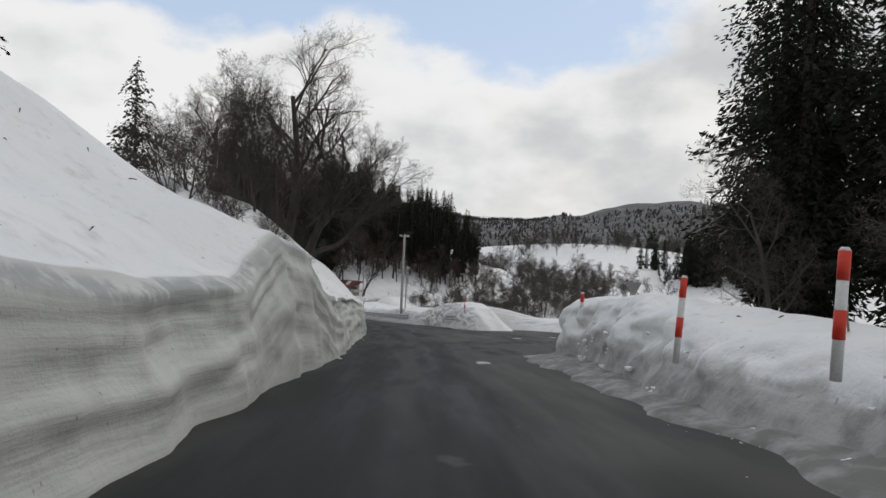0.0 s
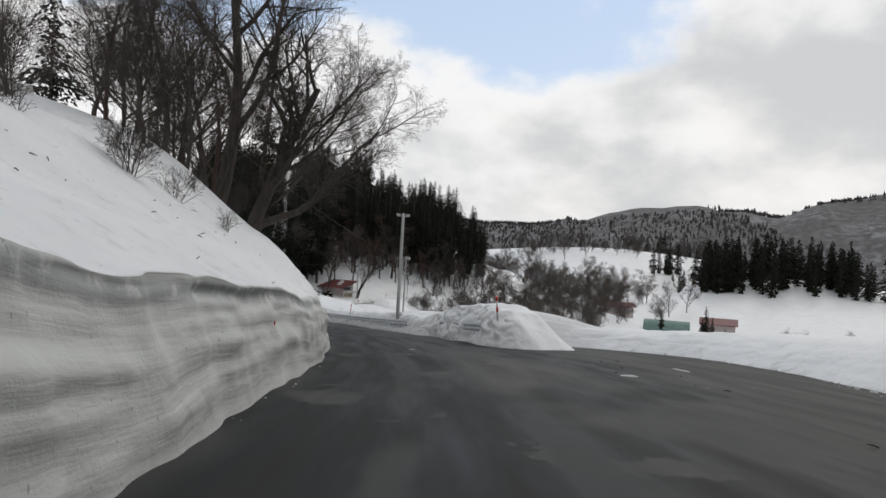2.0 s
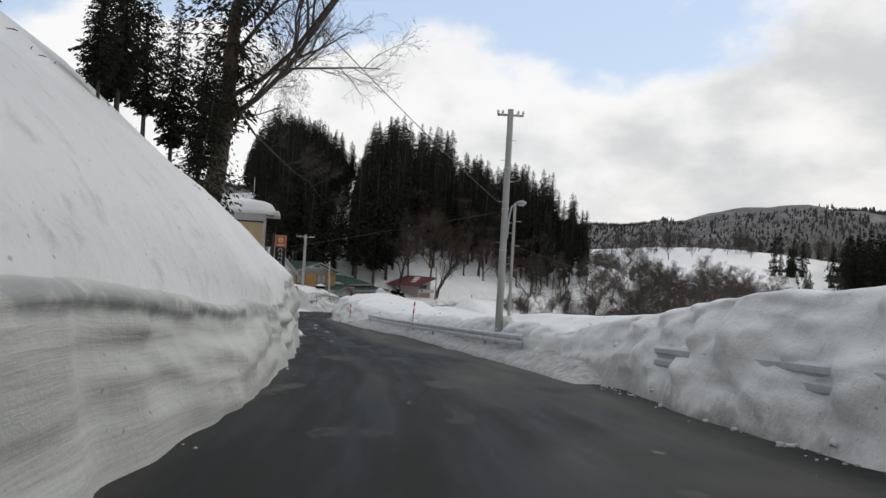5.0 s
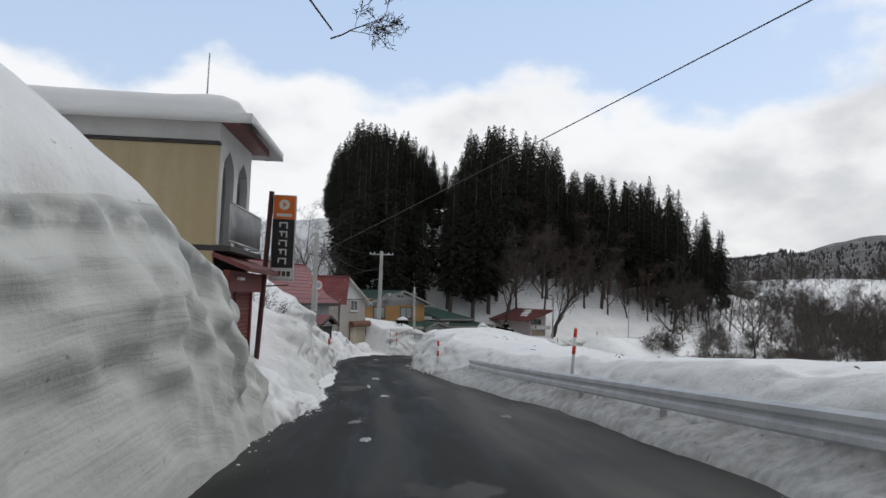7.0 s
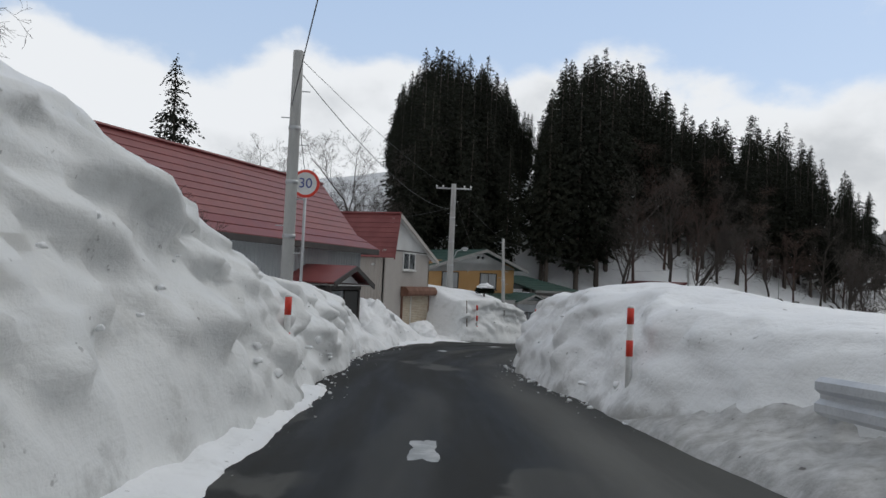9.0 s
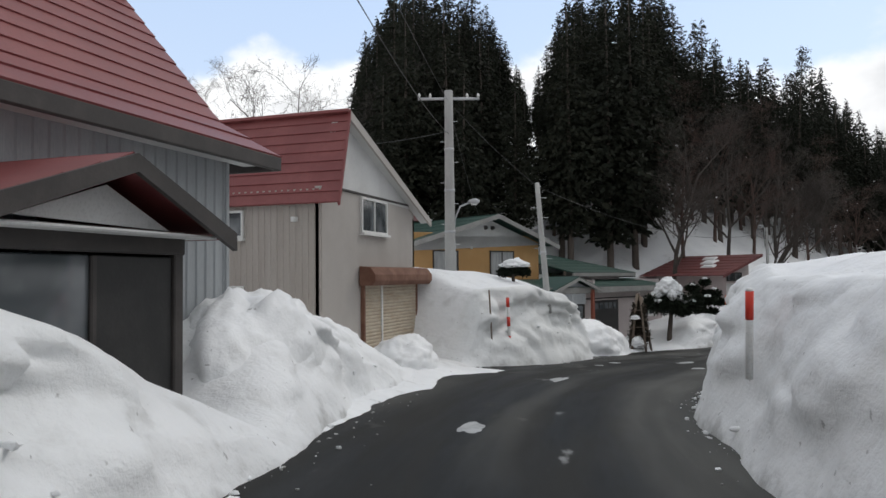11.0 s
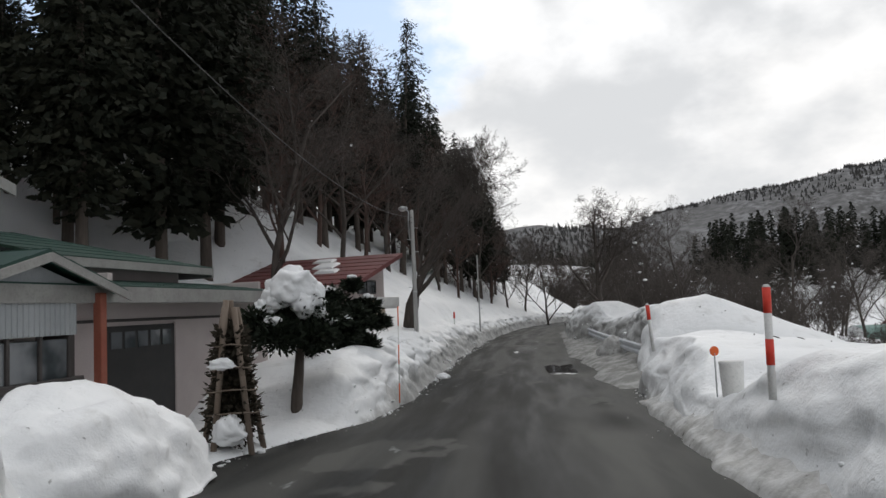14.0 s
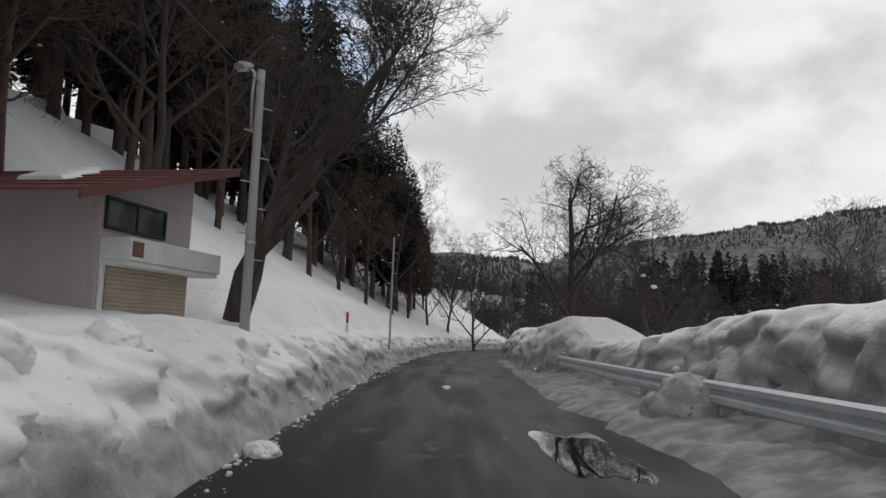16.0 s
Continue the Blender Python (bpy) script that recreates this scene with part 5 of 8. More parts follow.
def build_shop():
    t = thing("shop_building", -15.12, 81.45, -7.2, 108.4, "two-storey tan and white shop with red shutters and a balcony", "shop")
    t.matrix_basis = t.matrix_basis @ Matrix.Diagonal((0.86, 1, 1, 1))
    Z = 7.2
    box("south_wall", 0.0, 0.16, 0.02, 9.0, -0.6, Z - 1.55, TAN_WALL, t)
    for k in range(5):
        box("wall_joint", -0.006, 0.0, 0.03 + k * 1.8, 0.05 + k * 1.8, -0.4, Z - 1.6, TAN_WALL, t, bevel=0)
    box("wall_seam", -0.012, 0.0, 0.02, 9.0, Z - 3.9, Z - 3.87, TAN_WALL, t, bevel=0)
    box("band", -0.05, 0.18, 0.0, 9.0, Z - 1.55, Z - 1.47, DARK, t)
    box("upper_band", -0.02, 0.16, 0.0, 9.0, Z - 1.47, Z - 1.05, WHITE_WALL, t)
    box("north_wall", 3.85, 4.0, 0.02, 9.0, -0.6, Z - 1.05, WHITE_WALL, t)
    box("rear_wall", 0.16, 3.85, 8.85, 9.0, -0.6, Z - 1.05, TAN_WALL, t)
    # upper front with two pointed openings
    zt = Z - 1.05
    for a, b in ((0.14, 0.45), (1.78, 2.22), (3.60, 4.0)):
        box("pier", a, b, 0.0, 0.2, Z - 3.65, zt, WHITE_WALL, t)
    for a, b in ((0.45, 1.78), (2.22, 3.60)):
        c = (a + b) / 2
        arch = [(a, Z - 2.15), (a + 0.12, Z - 1.80), (c, Z - 1.50), (b - 0.12, Z - 1.80), (b, Z - 2.15), (b, zt), (a, zt)]
        extruded("arch_panel", arch, "y", 0.0, 0.2, WHITE_WALL, t)
        box("balcony_window", a, b, 0.95, 1.0, Z - 3.6, Z - 1.4, GLASS, t, bevel=0)
        box("window_rail", c - 0.03, c + 0.03, 0.9, 0.95, Z - 3.6, Z - 1.4, DARK, t)
    box("balcony_back", 0.2, 3.85, 1.0, 1.1, Z - 3.65, zt, WHITE_WALL, t)
    box("balcony_floor", -0.02, 4.22, -0.34, 1.0, Z - 3.78, Z - 3.66, DARK, t)
    rail = new("balcony_rail")
    rail.parent = t
    for z in (Z - 2.74, Z - 3.56):
        tube("rail", [(0.0, -0.28, z), (4.2, -0.28, z)], 0.022, STEEL, rail)
        tube("rail", [(4.2, -0.28, z), (4.2, 0.0, z)], 0.02, STEEL, rail)
    for k in range(33):
        x = k * 4.2 / 32
        tube("baluster", [(x, -0.28, Z - 3.56), (x, -0.28, Z - 2.74)], 0.011, STEEL, rail, sides=5)
    for k in range(1, 6):
        tube("baluster", [(4.2, -0.28 + k * 0.05, Z - 3.56), (4.2, -0.28 + k * 0.05, Z - 2.74)], 0.011, STEEL, rail, sides=5)
    slab("awning", (-0.05, -0.78, Z - 4.10), (4.75, -0.78, Z - 4.10), (4.75, 0.0, Z - 3.80), (-0.05, 0.0, Z - 3.80), 0.10, MAROON, t, "maroon sheet-metal awning")
    box("awning_beam", 0.05, 4.55, -0.34, -0.20, Z - 4.62, Z - 4.16, RED_SHUTTER, t)
    box("lamp_tube", 0.9, 1.5, -0.42, -0.34, Z - 4.36, Z - 4.29, WHITE_PAINT, t)
    for a, b in ((0.2, 2.28), (2.34, 4.45)):
        shutter(t, a, b, -0.5, Z - 4.3, -0.04, RED_SHUTTER, 0.10)
    box("shutter_post", 2.27, 2.35, -0.10, 0.0, -0.5, Z - 4.3, MAROON, t)
    box("corner_post", 0.05, 0.2, -0.11, 0.015, -0.5, Z - 4.2, RED_SHUTTER, t)
    box("corner_post", 4.45, 4.60, -0.11, 0.04, -0.5, Z - 4.2, RED_SHUTTER, t)
    box("lower_side_wall", 4.48, 4.58, 0.04, 3.0, -0.6, Z - 3.9, RED_SHUTTER, t)
    box("ceiling_board", 0.05, 4.55, -0.2, 0.0, Z - 4.30, Z - 4.22, DARK, t)
    slab("roof", (-0.35, -0.35, Z - 0.95), (4.2, -0.35, Z - 0.95), (4.2, 9.2, Z - 0.75), (-0.35, 9.2, Z - 0.75), 0.14, MAROON, t)
    box("fascia", -0.38, 4.23, -0.4, -0.34, Z - 1.10, Z - 0.92, MAROON, t)
    box("fascia", -0.39, -0.35, -0.4, 9.2, Z - 1.10, Z - 0.93, MAROON, t)
    tube("antenna", [(1.2, 0.6, Z - 0.8), (1.25, 0.6, Z + 0.75)], 0.018, STEEL, t, sides=5)
    snow_cushion("roof_snow", -0.5, 4.6, -0.72, 9.3, Z - 0.95, 0.64, "thick rounded snow lying on the shop roof", t.matrix_basis.copy(), 3, 0.22)
    # the lighted box sign on its own post
    g = thing("shop_sign", -15.95, 85.40, -7.2, 20.0, "tall orange and black box sign on a brown post", "sign")
    tube("post", [(-0.22, 0, 0), (-0.10, 0, 2.6), (0, 0, 5.25)], 0.068, SIGN_POST, g)
    box("sign_box", 0.06, 0.66, -0.10, 0.10, 2.90, 5.16, STEEL, g, "grey metal sign casing")
    box("orange_panel", 0.085, 0.64, -0.116, -0.10, 4.52, 5.13, ORANGE_SIGN, g)
    box("black_panel", 0.085, 0.64, -0.116, -0.10, 3.24, 4.515, BLACK, g)
    box("white_panel", 0.085, 0.64, -0.116, -0.10, 2.93, 3.235, WHITE_PAINT, g)
    bm = bmesh.new()
    bmesh.ops.create_cone(bm, cap_ends=True, segments=24, radius1=0.135, radius2=0.135, depth=0.012, matrix=Matrix.Translation((0.36, -0.122, 4.90)) @ Matrix.Rotation(radians(90), 4, "X"))
    part("emblem_disc", bm, WHITE_PAINT, g)
    extruded("emblem_wedge", [(0.33, 4.82), (0.42, 4.90), (0.33, 4.97)], "y", -0.134, -0.129, ORANGE_SIGN, g)
    box("emblem_bar", 0.17, 0.56, -0.121, -0.116, 4.585, 4.665, WHITE_PAINT, g, bevel=0)
    for k in range(5):
        z = 4.44 - k * 0.235
        box("emblem_bar", 0.26, 0.47, -0.121, -0.116, z - 0.035, z, WHITE_PAINT, g, bevel=0)
        box("emblem_bar", 0.43, 0.47, -0.122, -0.116, z - 0.17, z - 0.03, WHITE_PAINT, g, bevel=0)
        box("emblem_bar", 0.25 + 0.05 * (k % 2), 0.29 + 0.05 * (k % 2), -0.1225, -0.116, z - 0.13, z - 0.03 * (k % 3), WHITE_PAINT, g, bevel=0)
    for k in range(4):
        box("writing_bar", 0.13 + k * 0.122, 0.22 + k * 0.122, -0.121, -0.116, 3.02, 3.15, DARK, g, bevel=0)
    tube("bracket", [(-0.02, 0, 2.75), (0.55, 0, 2.80)], 0.018, MAROON, g)


build_shop()


def build_big_house():
    t = thing("grey_house", -25.3, 98.0, -9.0, 0, "grey ribbed-metal house with a steep red sheet-metal roof", "house")
    L = 13.3
    ribbed("front_wall", "x", 0.0, 0.0, L, 0.3, 3.75, 1, GREY_SIDING, t)
    ribbed("north_wall", "y", L, -6.0, 0.0, 0.3, 3.75, 1, GREY_SIDING, t)
    ribbed("south_wall", "y", 0.0, -6.0, 0.0, 0.3, 3.75, -1, GREY_SIDING, t)
    box("rear_wall", -6.0, -5.9, 0.0, L, 0.3, 3.75, GREY_SIDING, t)
    box("foundation", -6.0, 0.03, -0.03, L + 0.03, -0.8, 0.3, BASE_CONC, t)
    box("corner_trim", -0.05, 0.04, L - 0.05, L + 0.03, 0.3, 3.8, GREY_SIDING, t)
    y0, y1 = -0.6, L + 0.45
    roof_rows((0.55, y0, 3.80), (0.55, y1, 3.80), (-0.25, y1 - 0.25, 4.30), (-0.25, y0 + 0.25, 4.30), 2, RED_ROOF, t)
    roof_rows((-0.25, y0 + 0.25, 4.30), (-0.25, y1 - 0.25, 4.30), (-1.75, y1 - 0.35, 6.15), (-1.75, y0 + 0.35, 6.15), 9, RED_ROOF, t)
    roof_rows((-6.4, y1, 3.9), (-6.4, y0, 3.9), (-1.75, y0 + 0.35, 6.15), (-1.75, y1 - 0.35, 6.15), 9, RED_ROOF, t)
    box("fascia", 0.48, 0.56, y0, y1, 3.62, 3.80, DARK, t)
    box("soffit", 0.0, 0.50, y0, y1, 3.70, 3.74, WHITE_WALL, t)
    extruded("gable", [(-6.0, 3.7), (0.0, 3.7), (-0.4, 4.2), (-1.75, 6.0), (-5.6, 4.1)], "y", L - 0.1, L - 0.02, WHITE_WALL, t)
    extruded("gable", [(-6.0, 3.7), (0.0, 3.7), (-0.4, 4.2), (-1.75, 6.0), (-5.6, 4.1)], "y", 0.02, 0.1, WHITE_WALL, t)
    box("verge_board", -0.3, 0.5, y1 - 0.06, y1, 3.62, 3.78, DARK, t)
    # entrance porch with its own small gable
    p = thing("entrance_porch", -25.3, 107.75, -9.0, 0, "dark entrance porch with a small red gabled roof and glass door", "porch")
    ya, yb, xo = -1.15, 0.85, 1.45
    roof_rows((1.75, ya - 0.3, 2.62), (0.0, ya - 0.3, 2.62), (0.0, -0.12, 3.10), (1.75, -0.12, 3.10), 4, RED_ROOF, p)
    roof_rows((0.0, yb + 0.25, 2.56), (1.75, yb + 0.25, 2.56), (1.75, -0.12, 3.10), (0.0, -0.12, 3.10), 4, RED_ROOF, p)
    slab("barge_board", (1.80, ya - 0.34, 2.50), (1.80, -0.12, 3.00), (1.80, -0.12, 3.14), (1.80, ya - 0.34, 2.66), 0.05, DARK, p)
    slab("barge_board", (1.80, -0.12, 3.00), (1.80, yb + 0.3, 2.44), (1.80, yb + 0.3, 2.60), (1.80, -0.12, 3.14), 0.05, DARK, p)
    extruded("gable_panel", [(-0.95, 2.63), (0.62, 2.60), (-0.10, 2.92)], "x", xo, xo + 0.03, WHITE_WALL, p)
    box("lintel", xo - 0.1, xo + 0.02, ya, yb, 2.40, 2.60, DARK, p)
    box("post", xo - 0.12, xo, yb - 0.12, yb, 0.0, 2.42, DARK, p)
    box("post", xo - 0.12, xo, ya, ya + 0.12, 0.0, 2.42, DARK, p)
    box("side_wall", 0.0, xo - 0.12, ya, ya + 0.08, 0.0, 2.5, DARK, p)
    box("side_wall", 0.0, xo - 0.12, yb - 0.08, yb, 0.0, 2.5, DARK, p)
    box("glass_door", xo - 0.09, xo - 0.05, ya + 0.14, -0.18, 0.05, 2.38, GLASS, p, "pale frosted glass sliding door")
    box("door_panel", xo - 0.07, xo - 0.03, -0.16, yb - 0.12, 0.05, 2.38, BLACK, p)
    box("door_stile", xo - 0.05, xo - 0.01, -0.2, -0.14, 0.05, 2.38, DARK, p)
    box("threshold", 0.0, xo + 0.05, ya, yb, -0.5, 0.05, BASE_CONC, p)
    box("soffit", 0.0, 1.7, ya - 0.2, yb + 0.15, 2.54, 2.57, WHITE_WALL, p)


build_big_house()


def build_garage():
    # local frame: x to the east, y to the north, from the front south corner
    t = thing("garage_house", -26.4, 116.0, -9.0, 0, "beige storage house with steep red roof and roller shutter", "house")
    W, D = 5.05, 8.0
    box("front_wall", -0.15, 0.0, 0.0, W, 0.75, 4.0, BEIGE_WALL, t)
    ribbed("south_wall", "y", 0.0, -D, 0.0, 0.75, 3.95, -1, BEIGE_SIDING, t, pitch=0.14)
    box("north_wall", -D, 0.0, W - 0.12, W, 0.2, 3.7, BEIGE_WALL, t)
    box("rear_wall", -D, -D + 0.12, 0.0, W, 0.2, 3.9, BEIGE_WALL, t)
    box("foundation", -D, 0.04, -0.04, W + 0.02, -0.9, 0.75, BASE_CONC, t)
    for xa, xb in ((-0.12, 0.02), (-D, -D + 0.1)):
        extruded("gable_panel", [(0.05, 4.02), (W - 0.05, 3.92), (0.92, 5.42), (0.70, 5.42)], "x", xa, xb, WHITE_WALL, t)
    box("gable_rail", 0.0, 0.05, 0.35, W - 0.25, 3.99, 4.04, DARK, t)
    x0, x1 = -D - 0.4, 0.24
    ridge, south, north = (0.79, 5.60), (-0.12, 3.66), (5.62, 3.72)
    xs = x1 + 0.22
    roof_rows((x0, *south), (xs, *south), (x1, *ridge), (x0, *ridge), 9, RED_ROOF, t)
    roof_rows((x1, *north), (x0, *north), (x0, *ridge), (x1, *ridge), 12, RED_ROOF, t)
    slab("barge_board", (x1 + 0.03, ridge[0], 5.43), (x1 + 0.03, north[0] + 0.05, 3.54), (x1 + 0.03, north[0] + 0.05, 3.70), (x1 + 0.03, ridge[0], 5.62), 0.05, BEIGE_WALL, t)
    slab("barge_board", (xs + 0.03, south[0] - 0.05, 3.58), (x1 + 0.03, ridge[0], 5.46), (x1 + 0.03, ridge[0], 5.63), (xs + 0.03, south[0] - 0.08, 3.66), 0.05, RED_ROOF, t)
    slab("soffit", (0.0, north[0] - 0.05, 3.62), (x1, north[0] - 0.05, 3.62), (x1, 0.9, 5.42), (0.0, 0.9, 5.42), 0.03, WHITE_WALL, t)
    box("ridge_cap", x0, x1, ridge[0] - 0.08, ridge[0] + 0.08, 5.58, 5.66, RED_ROOF, t)
    window(t, "x", 0.0, 1.76, 3.18, 3.18, 3.96, 1)
    window(t, "y", 0.0, -3.2, -1.75, 3.02, 3.58, -1)
    window(t, "y", 0.0, -3.2, -1.75, 1.55, 2.05, -1)
    # the roller shutter faces east
    s = new("roller_shutter")
    s.parent = t
    s.matrix_basis = pose(0.0, 0.0, 0.0, 0, 0, 90)
    shutter(s, 1.82, 5.0, 0.12, 2.04, -0.05, SHUTTER, 0.075, "shutter_curtain")
    box("shutter_rail", 1.76, 1.84, -0.09, 0.0, 0.1, 2.04, RUST, s)
    box("shutter_rail", 4.97, 5.05, -0.09, 0.0, 0.1, 2.04, RUST, s)
    box("shutter_bar", 2.72, 2.78, -0.10, -0.05, 0.12, 2.04, WHITE_PAINT, s)
    extruded("shutter_hood", [(-0.02, 2.02), (-0.32, 2.02), (-0.40, 2.12), (-0.40, 2.26), (-0.28, 2.42), (-0.02, 2.44)], "x", 1.66, 5.30, RUST, s, "rusty red shutter housing", 0.01)
    box("vent_pipe", -0.6, -0.5, -0.16, -0.02, 3.3, 3.4, WHITE_PAINT, t)


build_garage()


def build_ochre_house():
    t = thing("ochre_house", -28.1, 134.5, -9.2, 56.6, "ochre house with white gable and green sheet-metal roof", "house")
    Z = 9.2
    box("front_wall", -5.5, 3.2, 0.0, 0.15, 0.0, Z - 4.95, OCHRE_WALL, t)
    box("right_wall", 3.05, 3.2, 0.15, 10.0, 0.0, Z - 5.45, OCHRE_WALL, t)
    box("left_wall", -5.5, -5.35, 0.15, 10.0, 0.0, Z - 5.7, OCHRE_WALL, t)
    box("rear_wall", -5.5, 3.2, 9.85, 10.0, 0.0, Z - 5.45, OCHRE_WALL, t)
    extruded("gable_panel", [(-5.3, Z - 5.78), (-4.6, Z - 5.35), (-3.2, Z - 5.1), (2.2, Z - 4.98), (3.3, Z - 5.35), (0.05, Z - 4.28)], "y", -0.05, -0.003, WHITE_WALL, t)
    ends = ((0.05, Z - 4.12), (3.75, Z - 5.38), (-6.0, Z - 5.82))
    roof_rows((3.75, -0.75, ends[1][1]), (3.75, 10.4, ends[1][1]), (0.05, 10.4, ends[0][1]), (0.05, -0.75, ends[0][1]), 5, GREEN_ROOF, t)
    roof_rows((-6.0, 10.4, ends[2][1]), (-6.0, -0.75, ends[2][1]), (0.05, -0.75, ends[0][1]), (0.05, 10.4, ends[0][1]), 7, GREEN_ROOF, t)
    slab("barge_board", (0.05, -0.80, Z - 4.30), (3.80, -0.80, Z - 5.58), (3.80, -0.80, Z - 5.38), (0.05, -0.80, Z - 4.10), 0.05, FASCIA, t)
    slab("barge_board", (-6.05, -0.80, Z - 6.02), (0.05, -0.80, Z - 4.30), (0.05, -0.80, Z - 4.10), (-6.05, -0.80, Z - 5.82), 0.05, FASCIA, t)
    for x in (-0.12, 0.28):
        bm = bmesh.new()
        bmesh.ops.create_cone(bm, cap_ends=True, segments=14, radius1=0.10, radius2=0.07, depth=0.14, matrix=Matrix.Translation((x, -0.1, Z - 4.66)) @ Matrix.Rotation(radians(90), 4, "X"))
        part("round_vent", bm, DARK, t, smooth=True)
    window(t, "y", 0.0, -3.0, -1.65, Z - 6.75, Z - 5.68, -1, rim=DARK, glass=CURTAIN)
    window(t, "y", 0.0, 0.15, 1.6, Z - 6.75, Z - 5.66, -1, rim=DARK, glass=CURTAIN)
    box("wall_lamp", -0.95, -0.87, -0.08, 0.0, Z - 5.62, Z - 5.48, WHITE_PAINT, t)


build_ochre_house()


def build_green_annex():
    t = thing("green_roofed_house", -24.04, 135.8, -10.1, 64.5, "low pale house with layered green metal roofs", "house")
    Z = 10.1
    box("front_wall", -6.0, 6.95, 0.0, 0.15, 0.0, Z - 7.35, PINK_WALL, t)
    box("right_wall", 6.8, 6.95, 0.15, 6.0, 0.0, Z - 7.0, PINK_WALL, t)
    box("left_wall", 0.9, 1.05, 0.15, 6.0, 0.0, Z - 7.0, PINK_WALL, t)
    box("rear_wall", 0.9, 6.95, 5.85, 6.0, 0.0, Z - 7.0, PINK_WALL, t)
    box("fascia", -6.2, 7.3, -0.62, -0.55, Z - 7.55, Z - 7.28, FASCIA, t)
    box("fascia", 7.24, 7.32, -0.62, 3.0, Z - 7.5, Z - 7.26, FASCIA, t)
    box("wall_rail", -6.0, 6.95, -0.03, 0.0, Z - 7.85, Z - 7.80, DARK, t)
    roof_rows((-6.2, -0.62, Z - 7.28), (7.3, -0.62, Z - 7.28), (7.3, 2.0, Z - 6.95), (-6.2, 2.0, Z - 6.95), 5, GREEN_ROOF, t)
    box("upper_wall", 0.9, 5.6, 1.6, 1.75, Z - 7.1, Z - 6.60, PINK_WALL, t)
    box("upper_fascia", 0.5, 6.0, 0.92, 1.0, Z - 6.84, Z - 6.66, FASCIA, t)
    box("upper_fascia", 5.94, 6.02, 0.92, 6.6, Z - 6.90, Z - 6.66, FASCIA, t)
    roof_rows((0.5, 0.92, Z - 6.66), (6.0, 0.92, Z - 6.66), (4.2, 5.0, Z - 5.70), (0.5, 5.0, Z - 5.70), 6, GREEN_ROOF, t)
    slab("hip", (6.0, 0.92, Z - 6.66), (6.0, 7.0, Z - 6.66), (4.2, 5.0, Z - 5.70), (4.2, 4.9, Z - 5.70), 0.05, GREEN_ROOF, t)
    slab("rear_roof", (6.0, 7.0, Z - 6.66), (0.5, 7.0, Z - 6.66), (0.5, 5.0, Z - 5.70), (4.2, 5.0, Z - 5.70), 0.05, GREEN_ROOF, t)
    # porch
    w = new("porch")
    w.parent = t
    w.matrix_basis = pose(-1.94, 0.63, 0)
    roof_rows((-1.5, -1.5, Z - 7.40), (-1.5, 0.3, Z - 7.40), (0.2, 0.3, Z - 6.88), (0.2, -1.5, Z - 6.88), 4, GREEN_ROOF, w)
    roof_rows((1.9, 0.3, Z - 7.40), (1.9, -1.5, Z - 7.40), (0.2, -1.5, Z - 6.88), (0.2, 0.3, Z - 6.88), 4, GREEN_ROOF, w)
    slab("barge_board", (-1.55, -1.55, Z - 7.53), (0.2, -1.55, Z - 7.00), (0.2, -1.55, Z - 6.88), (-1.55, -1.55, Z - 7.41), 0.05, FASCIA, w)
    slab("barge_board", (0.2, -1.55, Z - 7.00), (1.95, -1.55, Z - 7.53), (1.95, -1.55, Z - 7.41), (0.2, -1.55, Z - 6.88), 0.05, FASCIA, w)
    ribbed("porch_front", "y", -1.2, -1.3, 1.1, Z - 8.0, Z - 7.35, -1, GREY_SIDING, w, pitch=0.1, depth=0.015)
    extruded("porch_gable", [(-1.3, Z - 7.4), (1.6, Z - 7.4), (0.2, Z - 7.0)], "y", -1.22, -1.18, GREY_SIDING, w)
    box("porch_post", 1.46, 1.60, -1.35, -1.21, 0.0, Z - 7.40, RED_WOOD, w, "red-brown painted porch post")
    for k in range(4):
        box("porch_pane", -1.3 + k * 0.58, -0.78 + k * 0.58, -1.16, -1.13, Z - 9.4, Z - 8.05, GLASS, w)
        box("porch_mullion", -0.79 + k * 0.58, -0.73 + k * 0.58, -1.2, -1.12, Z - 9.5, Z - 8.0, DARK, w)
    box("porch_rail", -1.35, 1.2, -1.26, -1.1, Z - 8.72, Z - 8.60, DARK, w)
    box("porch_side", 1.10, 1.18, -1.12, -0.64, 0.0, Z - 8.0, DARK, w)
    # garage door with small lights
    box("garage_door", 0.6, 2.65, -0.04, 0.0, 0.2, Z - 7.92, BLACK, t, "dark garage door with a row of small panes")
    for k in range(5):
        box("door_light", 0.70 + k * 0.38, 0.99 + k * 0.38, -0.055, -0.04, Z - 8.30, Z - 8.02, GLASS, t, bevel=0)
    box("door_jamb", 2.66, 2.76, -0.06, 0.0, 0.2, Z - 7.88, PINK_WALL, t)
    window(t, "y", 0.0, 4.9, 6.1, Z - 8.75, Z - 8.1, -1)


build_green_annex()


